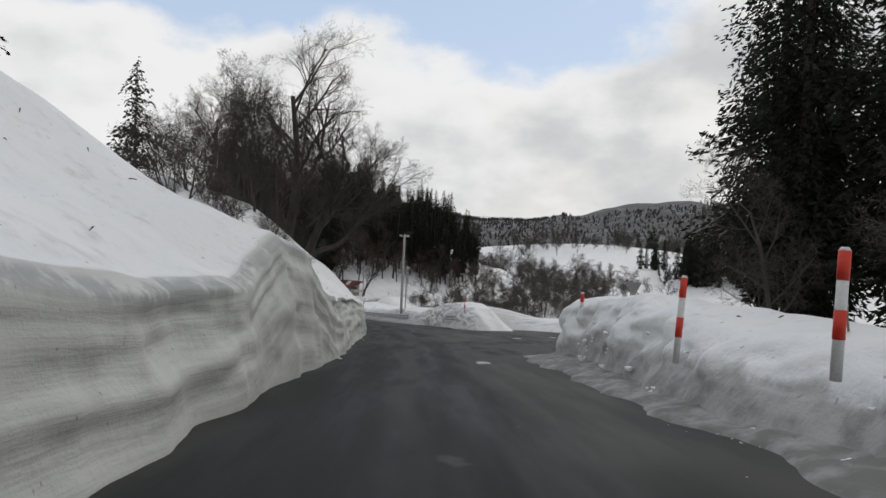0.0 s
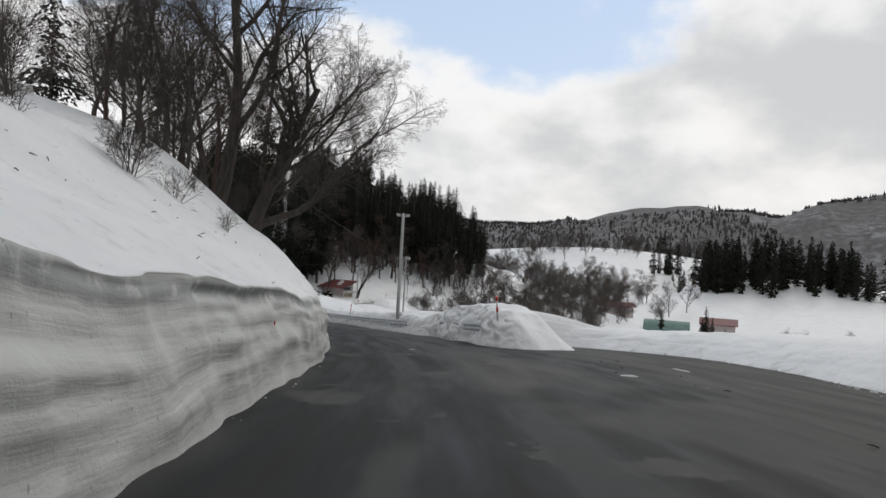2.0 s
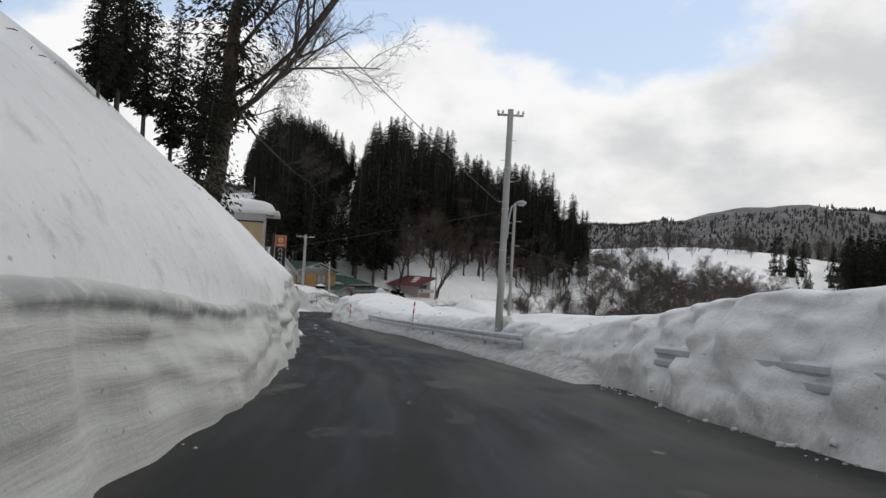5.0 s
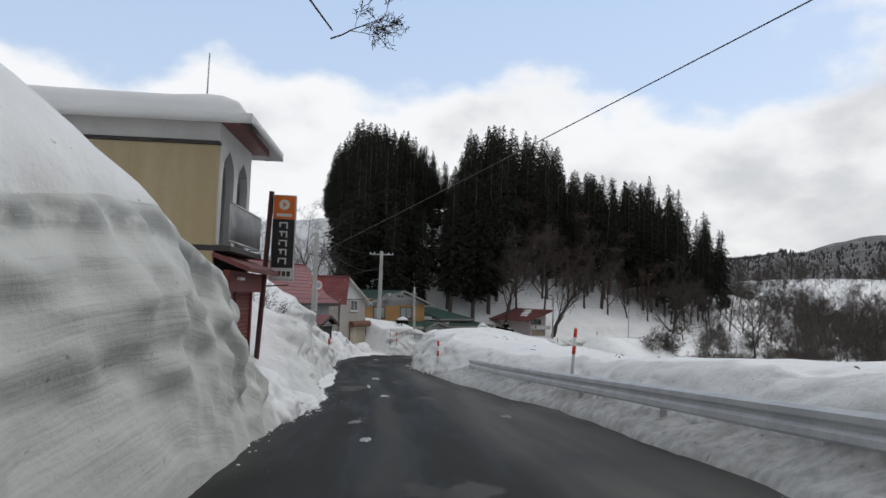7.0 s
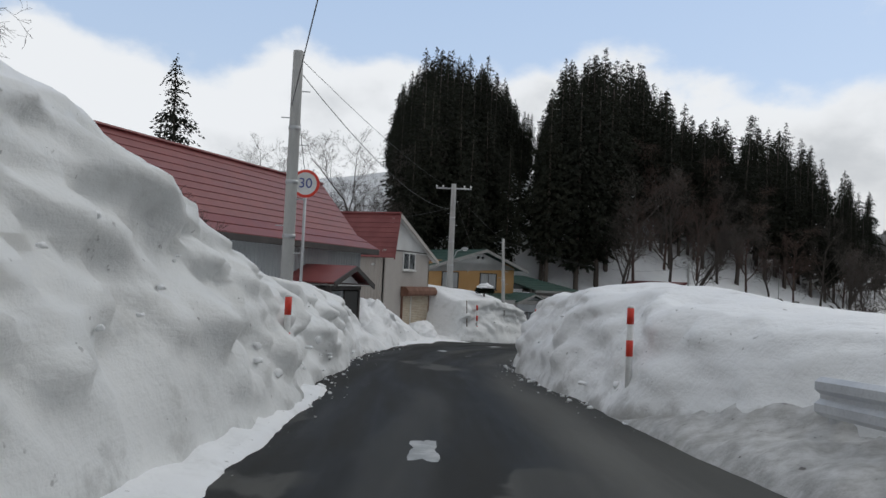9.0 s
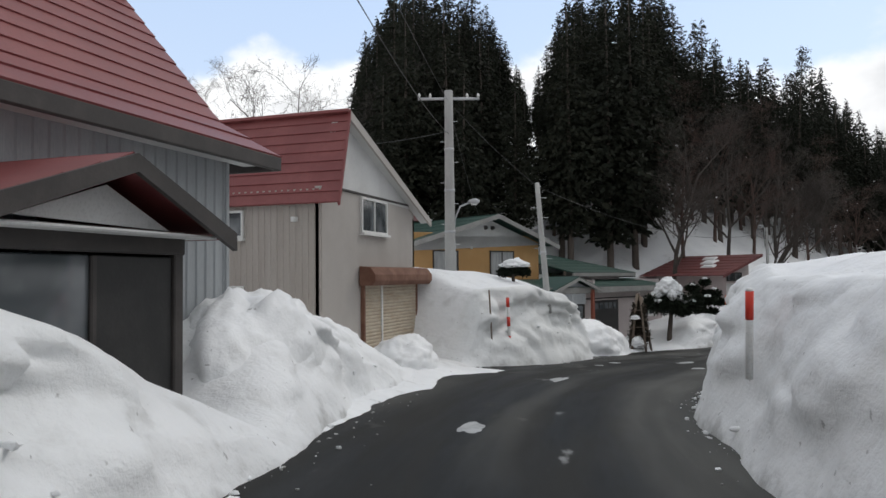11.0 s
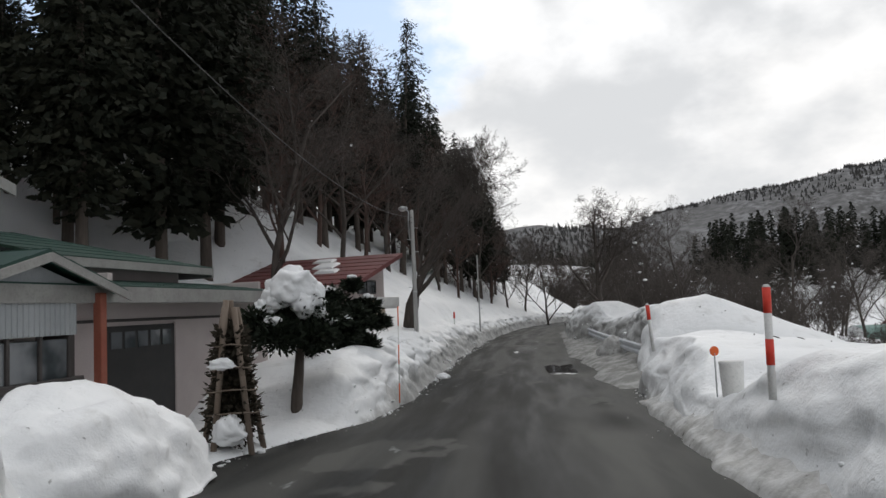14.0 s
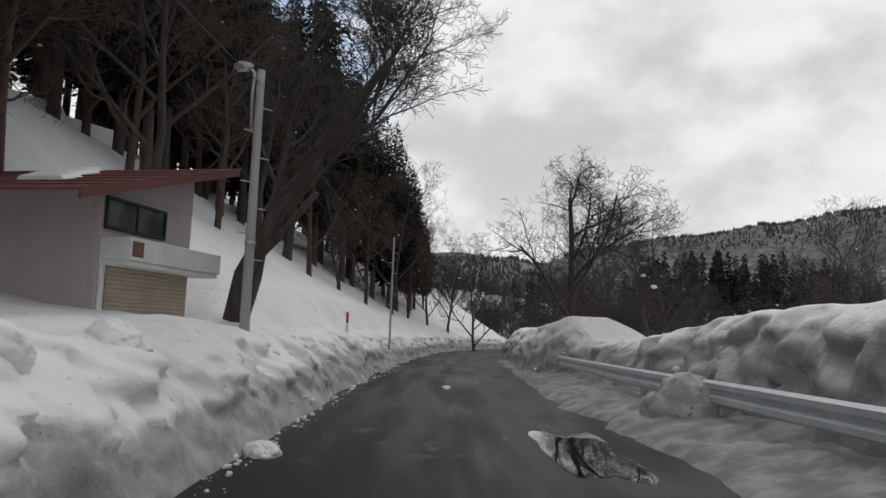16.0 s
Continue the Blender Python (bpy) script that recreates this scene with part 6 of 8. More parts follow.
def build_shed():
    t = thing("shed_house", -17.7, 150.0, -9.8, 57.3, "small pinkish house with sloping dark red roof", "house")
    Z = 9.8
    box("front_wall", 0.0, 2.6, 0.0, 0.14, 0.0, Z - 6.62, PINK_WALL, t)
    extruded("front_gable", [(0.0, Z - 6.62), (2.6, Z - 6.62), (2.6, Z - 5.80), (0.0, Z - 6.55)], "y", 0.0, 0.14, PINK_WALL, t)
    box("south_wall", 0.0, 0.14, 0.14, 4.8, 0.0, Z - 6.6, PINK_WALL, t)
    extruded("north_wall", [(0.14, 0.0), (4.8, 0.0), (4.8, Z - 5.85), (0.14, Z - 5.85)], "x", 2.46, 2.6, PINK_WALL, t)
    box("rear_wall", 0.0, 2.6, 4.66, 4.8, 0.0, Z - 6.6, PINK_WALL, t)
    roof_rows((-1.3, 5.2, Z - 6.86), (-1.3, -0.6, Z - 6.86), (3.15, -0.6, Z - 5.60), (3.15, 5.2, Z - 5.60), 7, MAROON, t)
    slab("barge_board", (-1.3, -0.64, Z - 7.00), (3.15, -0.64, Z - 5.74), (3.15, -0.64, Z - 5.58), (-1.3, -0.64, Z - 6.84), 0.05, MAROON, t)
    window(t, "y", 0.0, 0.06, 1.7, Z - 7.22, Z - 6.70, -1, rim=BLACK, sill=False)
    box("balcony_board", 0.02, 2.8, -0.55, -0.47, Z - 7.72, Z - 7.36, WHITE_PAINT, t)
    box("balcony_board", 0.02, 0.10, -0.47, 0.0, Z - 7.72, Z - 7.36, WHITE_PAINT, t)
    box("balcony_floor", 0.02, 2.8, -0.5, 0.0, Z - 7.80, Z - 7.72, WHITE_PAINT, t)
    box("stain_patch", 0.06, 0.34, -0.56, -0.55, Z - 7.66, Z - 7.42, RUST, t, bevel=0)
    shutter(t, 0.15, 2.5, 0.6, Z - 7.80, -0.04, SHUTTER, 0.07)
    box("door_post", 0.03, 0.13, -0.06, 0.0, 0.0, Z - 7.4, WHITE_PAINT, t)
    for k, (a, b) in enumerate(((0.3, 0.8), (1.1, 1.9), (2.1, 2.6))):
        zz = Z - 6.92 + (a + 1.3) / 4.8 * 1.4 + 0.06
        m = t.matrix_basis @ pose(a, 1.0 + 0.5 * k, zz, 0, -16.2, 0)
        snow_cushion("snow_patch", 0, b - a, 0, 0.9, 0, 0.09, "thin leftover snow patch on the dark red roof", m, 30 + k, 0.02)


build_shed()


def build_far_house(x, y, z, rz, w, d, h, roof, wall, label):
    t = thing("farm_house", x, y, z, rz, label, "house", "houses across the valley")
    box("wall", -w / 2, w / 2, -d / 2, d / 2, -0.6, h, wall, t)
    r = h + w * 0.22
    slab("roof", (-w / 2 - 0.6, -d / 2 - 0.6, h - 0.15), (-w / 2 - 0.6, d / 2 + 0.6, h - 0.15), (0, d / 2 + 0.6, r), (0, -d / 2 - 0.6, r), -0.15, roof, t)
    slab("roof", (w / 2 + 0.6, d / 2 + 0.6, h - 0.15), (w / 2 + 0.6, -d / 2 - 0.6, h - 0.15), (0, -d / 2 - 0.6, r), (0, d / 2 + 0.6, r), -0.15, roof, t)
    for sy in (-1, 1):
        extruded("gable", [(-w / 2, h), (w / 2, h), (0, r - 0.1)], "y", sy * d / 2 - 0.1, sy * d / 2 + 0.1, wall, t)
    window(t, "y", -d / 2, -w * 0.3, -w * 0.05, h * 0.35, h * 0.8, -1)
    window(t, "y", -d / 2, w * 0.08, w * 0.33, h * 0.35, h * 0.8, -1)


TEAL = worn("faded_teal_roof", (0.14, 0.24, 0.21), (0.20, 0.30, 0.27), 0.6, scale=1, fine=20)
for fx, fy, rz, w, d, h, roof, wall, lab in (
    (47, 218, 60, 5, 7, 2.6, MAROON, PINK_WALL, "small house with dark red roof in snow"),
    (38.3, 142.7, 85, 3.4, 4.6, 0.9, MAROON, WOOD, "small barn with snow-patched red roof"),
    (70, 207, 70, 6, 8, 3.2, MAROON, PINK_WALL, "farm house with brownish red roof among trees"),
    (120, 300, 40, 8, 10, 3.2, RED_ROOF, WHITE_WALL, "distant house with red roof"),
):
    build_far_house(fx, fy, land_h(fx, fy), rz, w, d, h, roof, wall, lab)


def build_arched_barn(x, y, rz, length, radius):
    """A low barn under one curved sheet-metal roof."""
    t = thing("arched_barn", x, y, land_h(x, y) - 0.4, rz, "low barn with an arched faded teal sheet-metal roof", "barn")
    n, rise = 12, radius * 0.85
    arc = [(-radius * math.cos(math.pi * k / n), 0.9 + rise * math.sin(math.pi * k / n)) for k in range(n + 1)]
    for k in range(n):
        (a, za), (b, zb) = arc[k], arc[k + 1]
        slab("roof_sheet", (-length / 2, a, za), (length / 2, a, za), (length / 2, b, zb), (-length / 2, b, zb), -0.06, TEAL, t)
    for sx in (-1, 1):
        extruded("end_wall", [(-radius, -0.3), (radius, -0.3)] + [(a, z) for a, z in arc[::-1]], "x", sx * length / 2 - 0.08 - 0.1 * sx, sx * length / 2 + 0.08 - 0.1 * sx, WHITE_WALL, t)
    box("side_wall", -length / 2, length / 2, -radius - 0.08, -radius, -0.3, 0.95, WHITE_WALL, t)
    box("side_wall", -length / 2, length / 2, radius, radius + 0.08, -0.3, 0.95, WHITE_WALL, t)


build_arched_barn(53.5, 195.5, -18, 10.5, 3.2)


# ---- poles, signs, rails ----
def utility_pole(s=None, l=None, xy=None, base=0.0, top=8.0, r0=0.15, r1=0.10, label="weathered grey concrete utility pole", crossarm=None, lamp=None, lean=(0, 0), bands=3, name="utility_pole"):
    x, y = xy if xy else at(s, l)[:2]
    t = thing(name, x, y, base, 0, label, "pole")
    n = 8
    pts = [(lean[0] * k / n * (top - base), lean[1] * k / n * (top - base), (top - base) * k / n) for k in range(n + 1)]
    tube("shaft", pts, [r0 + (r1 - r0) * k / n for k in range(n + 1)], CONCRETE, t, sides=12)
    H = top - base

    def axis(z):
        return Vector((lean[0] * z, lean[1] * z, z))

    for k in range(bands):
        z = H * (0.45 + 0.16 * k)
        p, r = axis(z), r0 + (r1 - r0) * z / H + 0.012
        tube("band", [p - Vector((0, 0, 0.04)), p + Vector((0, 0, 0.04))], r, STEEL, t, sides=12)
    for k in range(7):
        z = H * 0.4 + k * H * 0.08
        a = math.pi * (k % 2) + 0.4
        p = axis(z)
        tube("step_bolt", [p, p + Vector((math.cos(a), math.sin(a), 0)) * 0.27], 0.012, STEEL, t, sides=5)
    if crossarm:
        z, width, turn = crossarm
        d = Vector((math.cos(radians(turn)), math.sin(radians(turn)), 0))
        p = axis(z - base)
        tube("crossarm", [p - d * width / 2, p + d * width / 2], 0.045, STEEL, t, sides=6)
        for f in (-0.48, -0.3, 0.3, 0.48):
            q = p + d * width * f
            tube("insulator", [q + Vector((0, 0, 0.03)), q + Vector((0, 0, 0.10)), q + Vector((0, 0, 0.17))], [0.03, 0.05, 0.025], WHITE_PAINT, t, sides=8)
    if lamp:
        z, turn, reach = lamp
        d = Vector((math.cos(radians(turn)), math.sin(radians(turn)), 0))
        p = axis(z - base)
        arm = new("street_lamp_arm")
        arm.parent = t
        tube("arm", [p - Vector((0, 0, 1.0)) + d * 0.12, p + d * 0.15 - Vector((0, 0, 0.3)), p + d * reach * 0.5 + Vector((0, 0, 0.1)), p + d * reach + Vector((0, 0, 0.22))], 0.03, STEEL, arm, sides=8)
        e = p + d * reach + Vector((0, 0, 0.24))
        tube("lamp_head", [e - d * 0.08, e + d * 0.03, e + d * 0.16, e + d * 0.28], [0.035, 0.08, 0.095, 0.04], STEEL, arm, sides=12)
        tube("lamp_lens", [e + d * 0.02 - Vector((0, 0, 0.05)), e + d * 0.2 - Vector((0, 0, 0.055))], [0.055, 0.055], WHITE_PAINT, arm, sides=10)
    return t


utility_pole(xy=(-2.88, 71.75), base=-6.4, top=2.45, r0=0.135, r1=0.10, crossarm=(2.25, 0.9, 10), lamp=(-1.0, -15, 0.45))
utility_pole(xy=(-2.6, 73.5), base=-6.2, top=-0.62, r0=0.06, r1=0.05, label="thin steel pole standing beside a utility pole", bands=0)
utility_pole(xy=(-21.2, 100.0), base=-8.4, top=-1.75, r0=0.13, r1=0.10, label="slim grey concrete pole behind a speed sign")
utility_pole(xy=(-26.6, 124.7), base=-9.0, top=-1.05, r0=0.19, r1=0.13, crossarm=(-1.3, 1.9, 20), lamp=(-4.75, 5, 0.65), label="stout concrete utility pole with crossarm and street lamp")
utility_pole(xy=(-23.64, 124.95), base=-7.9, top=-3.85, r0=0.10, r1=0.075, lean=(-0.14, 0.35), bands=1, label="leaning grey concrete pole standing in the snow bank")
utility_pole(xy=(-15.34, 150.8), base=-9.8, top=-4.05, r0=0.095, r1=0.07, bands=1, lamp=(-4.2, 150, 0.25), label="plain concrete pole with a small lamp")
utility_pole(xy=(-7.3, 168.5), base=-10.3, top=-4.6, r0=0.05, r1=0.04, bands=0, label="thin steel pole with a small red board")
utility_pole(xy=(60.0, 300.0), base=-9.5, top=-1.0, bands=0, label="distant wooden utility pole in the fields")


def cable(a, b, sag, r=0.012):
    a, b = Vector(a), Vector(b)
    pts = [a.lerp(b, k / 14) - Vector((0, 0, sag * 4 * (k / 14) * (1 - k / 14))) for k in range(15)]
    c = tube("overhead_cable", pts, r * 0.65, CABLE, sides=5)
    return tagged(c, "thin dark overhead cable strung between poles", "cable", "overhead cables")


cable((-2.6, 73.5, -0.85), (-21.3, 100.0, -2.85), 0.04, 0.015)
cable((-2.95, 71.75, -0.9), (-9.0, 40.0, 4.5), 0.5, 0.014)
cable((-2.95, 71.75, -2.1), (14.0, 88.0, -6.0), 0.3)
cable((-21.2, 100.0, -2.1), (-26.6, 124.7, -2.4), 0.7, 0.014)
cable((-21.2, 100.0, -2.3), (-25.6, 108.0, -3.4), 0.3)
cable((-26.6, 124.7, -1.4), (-24.2, 126.35, -3.95), 0.1)
cable((-26.6, 124.7, -2.3), (-29.5, 119.5, -3.5), 0.15, 0.014)
cable((-26.6, 124.7, -1.4), (-28.5, 135.0, -4.3), 0.3)
cable((-24.2, 126.35, -3.95), (-15.34, 150.8, -4.3), 0.9, 0.012)
cable((-15.34, 150.8, -4.3), (-7.3, 168.5, -4.8), 0.6)
cable((-26.6, 124.7, -1.4), (-21.2, 100.0, -1.85), 0.25, 0.010)


def snow_pole(s, l, h, length, r=0.045, bands=("red", "white", "red"), lean=(0.0, 0.0), label="", name="snow_pole", group="red and white snow poles"):
    p = at(s, l, h - 0.35)
    t = thing(name, p.x, p.y, p.z, 0, label or "red and white banded roadside snow pole stuck in the bank", "pole", group)
    d = Vector((lean[0], lean[1], 1)).normalized()
    tube("shaft", [(0, 0, 0), d * (length + 0.35)], r * 0.94, WHITE_BAND, t, sides=10)
    z = 0.35 + length
    step = length / len(bands)
    for b in bands:
        if b != "white":
            tube("band", [d * z, d * (z - step)], r, RED_BAND if b == "red" else ORANGE_BAND, t, sides=10)
        z -= step
    tube("cap", [d * (0.35 + length), d * (0.38 + length)], [r, r * 0.6], WHITE_BAND, t, sides=10)
    return t


snow_pole(6.1, 3.55, 1.03, 0.75, 0.052, lean=(0.03, 0))
snow_pole(9.8, 3.52, 0.92, 0.80, 0.048, lean=(0.06, 0))
snow_pole(18.8, 4.3, 1.52, 0.22, 0.05, ("red",), label="red top of a buried snow pole on the bank")
snow_pole(45.9, 4.42, 1.36, 0.62, 0.042, ("red", "white", "red"), lean=(-0.10, 0))
snow_pole(84.4, 4.2, 1.0, 0.78, 0.04, ("red", "white", "red", "white"), lean=(0.06, 0.0))
snow_pole(98.0, 2.6, 0.36, 1.03, 0.045, ("red", "white", "red", "white", "white"))
snow_pole(98.3, -1.83, 0.72, 0.70, 0.045, ("red", "white", "red"))
snow_pole(114.3, 2.72, 1.12, 0.65, 0.045, ("red", "white"), lean=(0.02, -0.1))
snow_pole(124.2, -2.45, 0.5, 1.25, 0.045, ("red", "white", "red", "white", "red"), lean=(-0.03, 0.0))
snow_pole(133.5, 3.2, 1.10, 0.80, 0.042, ("red", "white", "red"), lean=(0.02, 0))
snow_pole(141.5, 3.5, 1.28, 0.62, 0.04, ("red", "white"), lean=(-0.08, 0))
snow_pole(165.0, -2.8, 1.0, 1.0, 0.05, ("red", "white", "red"))
snow_pole(142.6, -2.06, 0.1, 2.2, 0.014, ("orange", "white", "orange", "white", "orange"), label="tall thin orange and white marker rod in the bank", lean=(0.02, 0))
p_ = at(123.5, -2.66, 0.95)
st = thing("wooden_stake", p_.x, p_.y, p_.z, 0, "thin weathered wooden stake leaning in the snow bank", "stake")
tube("stick", [(0.02, 0.05, -0.6), (0.0, 0.0, 0.2), (-0.03, -0.03, 0.95)], 0.022, WOOD, st, sides=6)
# rope strung from the first pole
a_, b_ = at(6.1, 3.6, 1.55), at(14.0, 8.5, 1.35)
tagged(tube("rope", [a_.lerp(b_, k / 10) - Vector((0, 0, 0.5 * 4 * (k / 10) * (1 - k / 10))) for k in range(11)], 0.014, WOOD, sides=5), "slack brown rope tied to a snow pole", "rope")


def build_speed_sign():
    g = thing("speed_sign", -21.6, 101.2, -8.2, 22, "faded round thirty speed limit sign on a steel post", "road sign")
    tube("post", [(0, 0, 0), (0, 0, 4.25)], 0.032, STEEL, g)
    for name, r, y, mat in (("sign_plate", 0.30, -0.045, WHITE_PAINT), ("rim", 0.30, -0.05, RED_BAND), ("sign_face", 0.24, -0.055, WHITE_PAINT)):
        bm = bmesh.new()
        bmesh.ops.create_cone(bm, cap_ends=True, segments=32, radius1=r, radius2=r, depth=0.006, matrix=Matrix.Translation((0, y, 3.98)) @ Matrix.Rotation(radians(90), 4, "X"))
        part(name, bm, mat, g)
    cu = bpy.data.curves.new("numerals", "FONT")
    cu.body, cu.size, cu.align_x, cu.align_y, cu.extrude = "30", 0.30, "CENTER", "CENTER", 0.002
    cu.materials.append(worn("blue_numerals", (0.05, 0.07, 0.25), (0.08, 0.10, 0.30), 0.5))
    ob = new("numerals", cu)
    ob.parent = g
    ob.matrix_basis = pose(0, -0.062, 3.98, 90, 0, 0)
    # back of a give-way triangle at the junction
    q = at(31.47, 9.44, -0.2)
    k = thing("triangle_sign", q.x, q.y, q.z, 10, "grey back of a triangular road sign on a post", "road sign")
    tube("post", [(0, 0, -0.2), (0, 0, 3.0)], 0.032, STEEL, k)
    extruded("plate", [(-0.38, 2.95), (0.38, 2.95), (0.04, 2.32), (-0.04, 2.32)], "y", -0.03, -0.02, STEEL, k)


build_speed_sign()


def guard_rail(s0, s1, l0, l1, h, label, post_gap=4.0):
    """A W-profile beam on posts along the road."""
    t = thing("guard_rail", 0, 0, 0, 0, label, "guard rail")
    n = int((s1 - s0) / 1.0)
    prof = [(0.0, -0.17), (0.05, -0.13), (0.05, -0.06), (0.0, -0.02), (0.0, 0.02), (0.05, 0.06), (0.05, 0.13), (0.0, 0.17)]
    side = -1
    verts, faces = [], []
    for i in range(n + 1):
        s = s0 + (s1 - s0) * i / n
        l = l0 + (l1 - l0) * i / n
        for d, z in prof:
            verts.append(at(s, l + side * d, h + z))
        for d, z in prof[::-1]:
            verts.append(at(s, l + side * d + 0.012, h + z))
    m = 2 * len(prof)
    for i in range(n):
        for k in range(m):
            a, b = i * m + k, i * m + (k + 1) % m
            faces.append((a, b, b + m, a + m))
    faces += [tuple(range(m)), tuple(range(n * m, n * m + m))[::-1]]
    link_mesh("beam", verts, faces, RAIL, t, smooth=False)
    s = s0 + 0.4
    while s < s1:
        l = l0 + (l1 - l0) * (s - s0) / (s1 - s0) + 0.09
        tube("post", [at(s, l, -0.3), at(s, l, h + 0.16)], 0.055, STEEL, t, sides=10)
        s += post_gap
    return t


guard_rail(66.5, 95.0, 4.45, 3.45, 0.62, "long white guard rail half buried in roadside snow")
guard_rail(47.5, 57.5, 4.42, 4.45, 0.72, "guard rail showing through a hollow in the snow bank")
guard_rail(121.5, 127.0, 3.25, 3.35, 0.80, "short stretch of guard rail sticking out of a snow heap")
guard_rail(147.0, 181.0, 4.2, 4.25, 0.62, "grey guard rail running along the dirty snow")


# ---- garden plants by the houses ----
def needle_tuft(rng, verts, faces, centre, radius, count, size=0.16, flat=0.7):
    for _ in range(count):
        v = Vector((rng.gauss(0, 1), rng.gauss(0, 1), rng.gauss(0, 1) * flat))
        v = v.normalized() * radius * (rng.uniform(0.3, 1.05) if rng.random() < 0.8 else rng.uniform(1.0, 1.4))
        v.z *= flat
        p = centre + v
        u = (v.normalized() + Vector((rng.uniform(-0.6, 0.6), rng.uniform(-0.6, 0.6), rng.uniform(-0.3, 0.6)))).normalized()
        w = u.cross(Vector((rng.uniform(-1, 1), rng.uniform(-1, 1), rng.uniform(-1, 1)))).normalized()
        sz = size * rng.uniform(0.6, 1.3)
        i = len(verts)
        verts += [p - u * sz * 0.4, p + w * sz * 0.32, p + u * sz, p - w * sz * 0.32]
        faces.append((i, i + 1, i + 2, i + 3))


def snow_lump(name, centre, radius, label, seed, squash=0.6, material=SNOW):
    bm = bmesh.new()
    bmesh.ops.create_icosphere(bm, subdivisions=4, radius=1.0)
    for v in bm.verts:
        n = 1 + 0.34 * noise.noise(v.co * 1.7 + Vector((seed * 3.7, 0, 0))) + 0.22 * noise.noise(v.co * 3.6 + Vector((0, seed * 2.3, 0))) + 0.08 * noise.noise(v.co * 9 + Vector((0, seed, 0)))
        v.co = Vector((v.co.x * radius[0] * n, v.co.y * radius[1] * n, v.co.z * radius[2] * n * (1.0 if v.co.z > 0 else squash)))
    ob = part(name, bm, material, None, label, smooth=True)
    ob.location = centre
    return tagged(ob, label, "snow")


def pruned_pine(name, x, y, z, height, trunk_r, clumps, seed, label, lean=(0, 0), tuft=0.17):
    rng = random.Random(seed)
    t = thing(name, x, y, z, 0, label, "tree")
    pts = [Vector((lean[0] * k + 0.03 * math.sin(k * 5 + seed), lean[1] * k, height * 0.9 * k)) for k in (0, 0.15, 0.35, 0.6, 0.85, 1.0)]
    pts[0].z = -0.5
    tube("trunk", pts, [trunk_r * 1.2, trunk_r, trunk_r * 0.9, trunk_r * 0.75, trunk_r * 0.5, trunk_r * 0.25], BARK, t)
    verts, faces = [], []
    limbs = []
    for cx, cy, cz, r in clumps:
        c = Vector((cx, cy, cz))
        needle_tuft(rng, verts, faces, c, r * 0.95, int(2600 * r + 300), tuft * 0.55)
        f = min(0.95, max(0.35, cz / height))
        base = Vector((lean[0] * f, lean[1] * f, height * 0.9 * f))
        limbs.append((base, c))
    link_mesh("foliage", verts, faces, PINE, t, smooth=False)
    for a, b in limbs:
        tube("branch", [a, a.lerp(b, 0.5) + Vector((0, 0, -0.05)), b], [0.04, 0.03, 0.015], BARK, t, sides=5)
    return t


pruned_pine("garden_pine", -20.6, 137.9, -9.75, 2.3, 0.11, [(-0.75, -0.2, 1.75, 0.35), (-0.35, -0.5, 1.5, 0.42), (0.1, 0.1, 2.0, 0.5), (0.55, 0.0, 1.75, 0.45), (0.95, 0.4, 1.55, 0.38), (-0.1, 0.5, 1.6, 0.45), (0.35, -0.5, 1.45, 0.36), (1.2, 0.6, 1.85, 0.28), (-1.1, 0.2, 1.5, 0.28)], 5, "garden pine on a bare trunk carrying a lump of snow", (0.1, 0))
snow_lump("snow_mound", (-20.64, 137.78, -7.36), (0.44, 0.38, 0.40), "large lump of fresh snow lying on a garden pine", 1, 1.0)
for k, (dx, dy, z, rx, rz) in enumerate(((0.36, 0.0, -7.52, 0.24, 0.36), (-0.38, -0.06, -7.56, 0.22, 0.26), (0.16, -0.2, -7.68, 0.22, 0.24), (-0.56, -0.02, -7.72, 0.20, 0.18), (0.5, -0.1, -7.86, 0.16, 0.12), (-0.42, -0.3, -7.98, 0.19, 0.11), (0.95, 0.3, -7.98, 0.2, 0.09), (0.72, -0.05, -8.02, 0.13, 0.08), (-0.95, 0.1, -7.98, 0.17, 0.09))):
    snow_lump("snow_mound", (-20.62 + dx, 137.78 + dy, z), (rx, rx * 0.85, rz), "lump of snow caught on a garden pine branch", 50 + k, 0.9)
pruned_pine("garden_pine", -19.3, 141.3, -9.4, 2.3, 0.07, [(-0.55, 0, 1.15, 0.33), (0.4, -0.2, 1.3, 0.36), (0.0, 0.3, 1.7, 0.36), (0.7, 0.2, 1.65, 0.3), (-0.3, -0.3, 1.95, 0.28), (0.3, 0.0, 2.2, 0.22), (-0.75, 0.2, 0.75, 0.3), (0.6, 0.1, 0.75, 0.3), (0.95, 0, 1.25, 0.25), (0.0, -0.45, 0.9, 0.3), (-0.15, 0.1, 1.4, 0.3)], 6, "bushy dark garden pine dusted with snow", (0.15, 0))
for k, (dx, dy, dz, r) in enumerate(((-0.3, -0.35, 1.95, 0.16), (0.4, -0.35, 1.4, 0.17), (0.3, 0.0, 2.25, 0.12), (0.7, 0.1, 1.75, 0.14), (-0.6, -0.1, 1.25, 0.14))):
    snow_lump("snow_mound", (-19.3 + dx, 141.3 + dy, -9.4 + dz + 0.15), (r, r * 0.8, r * 0.5), "small lump of snow caught in a dark garden pine", 10 + k)
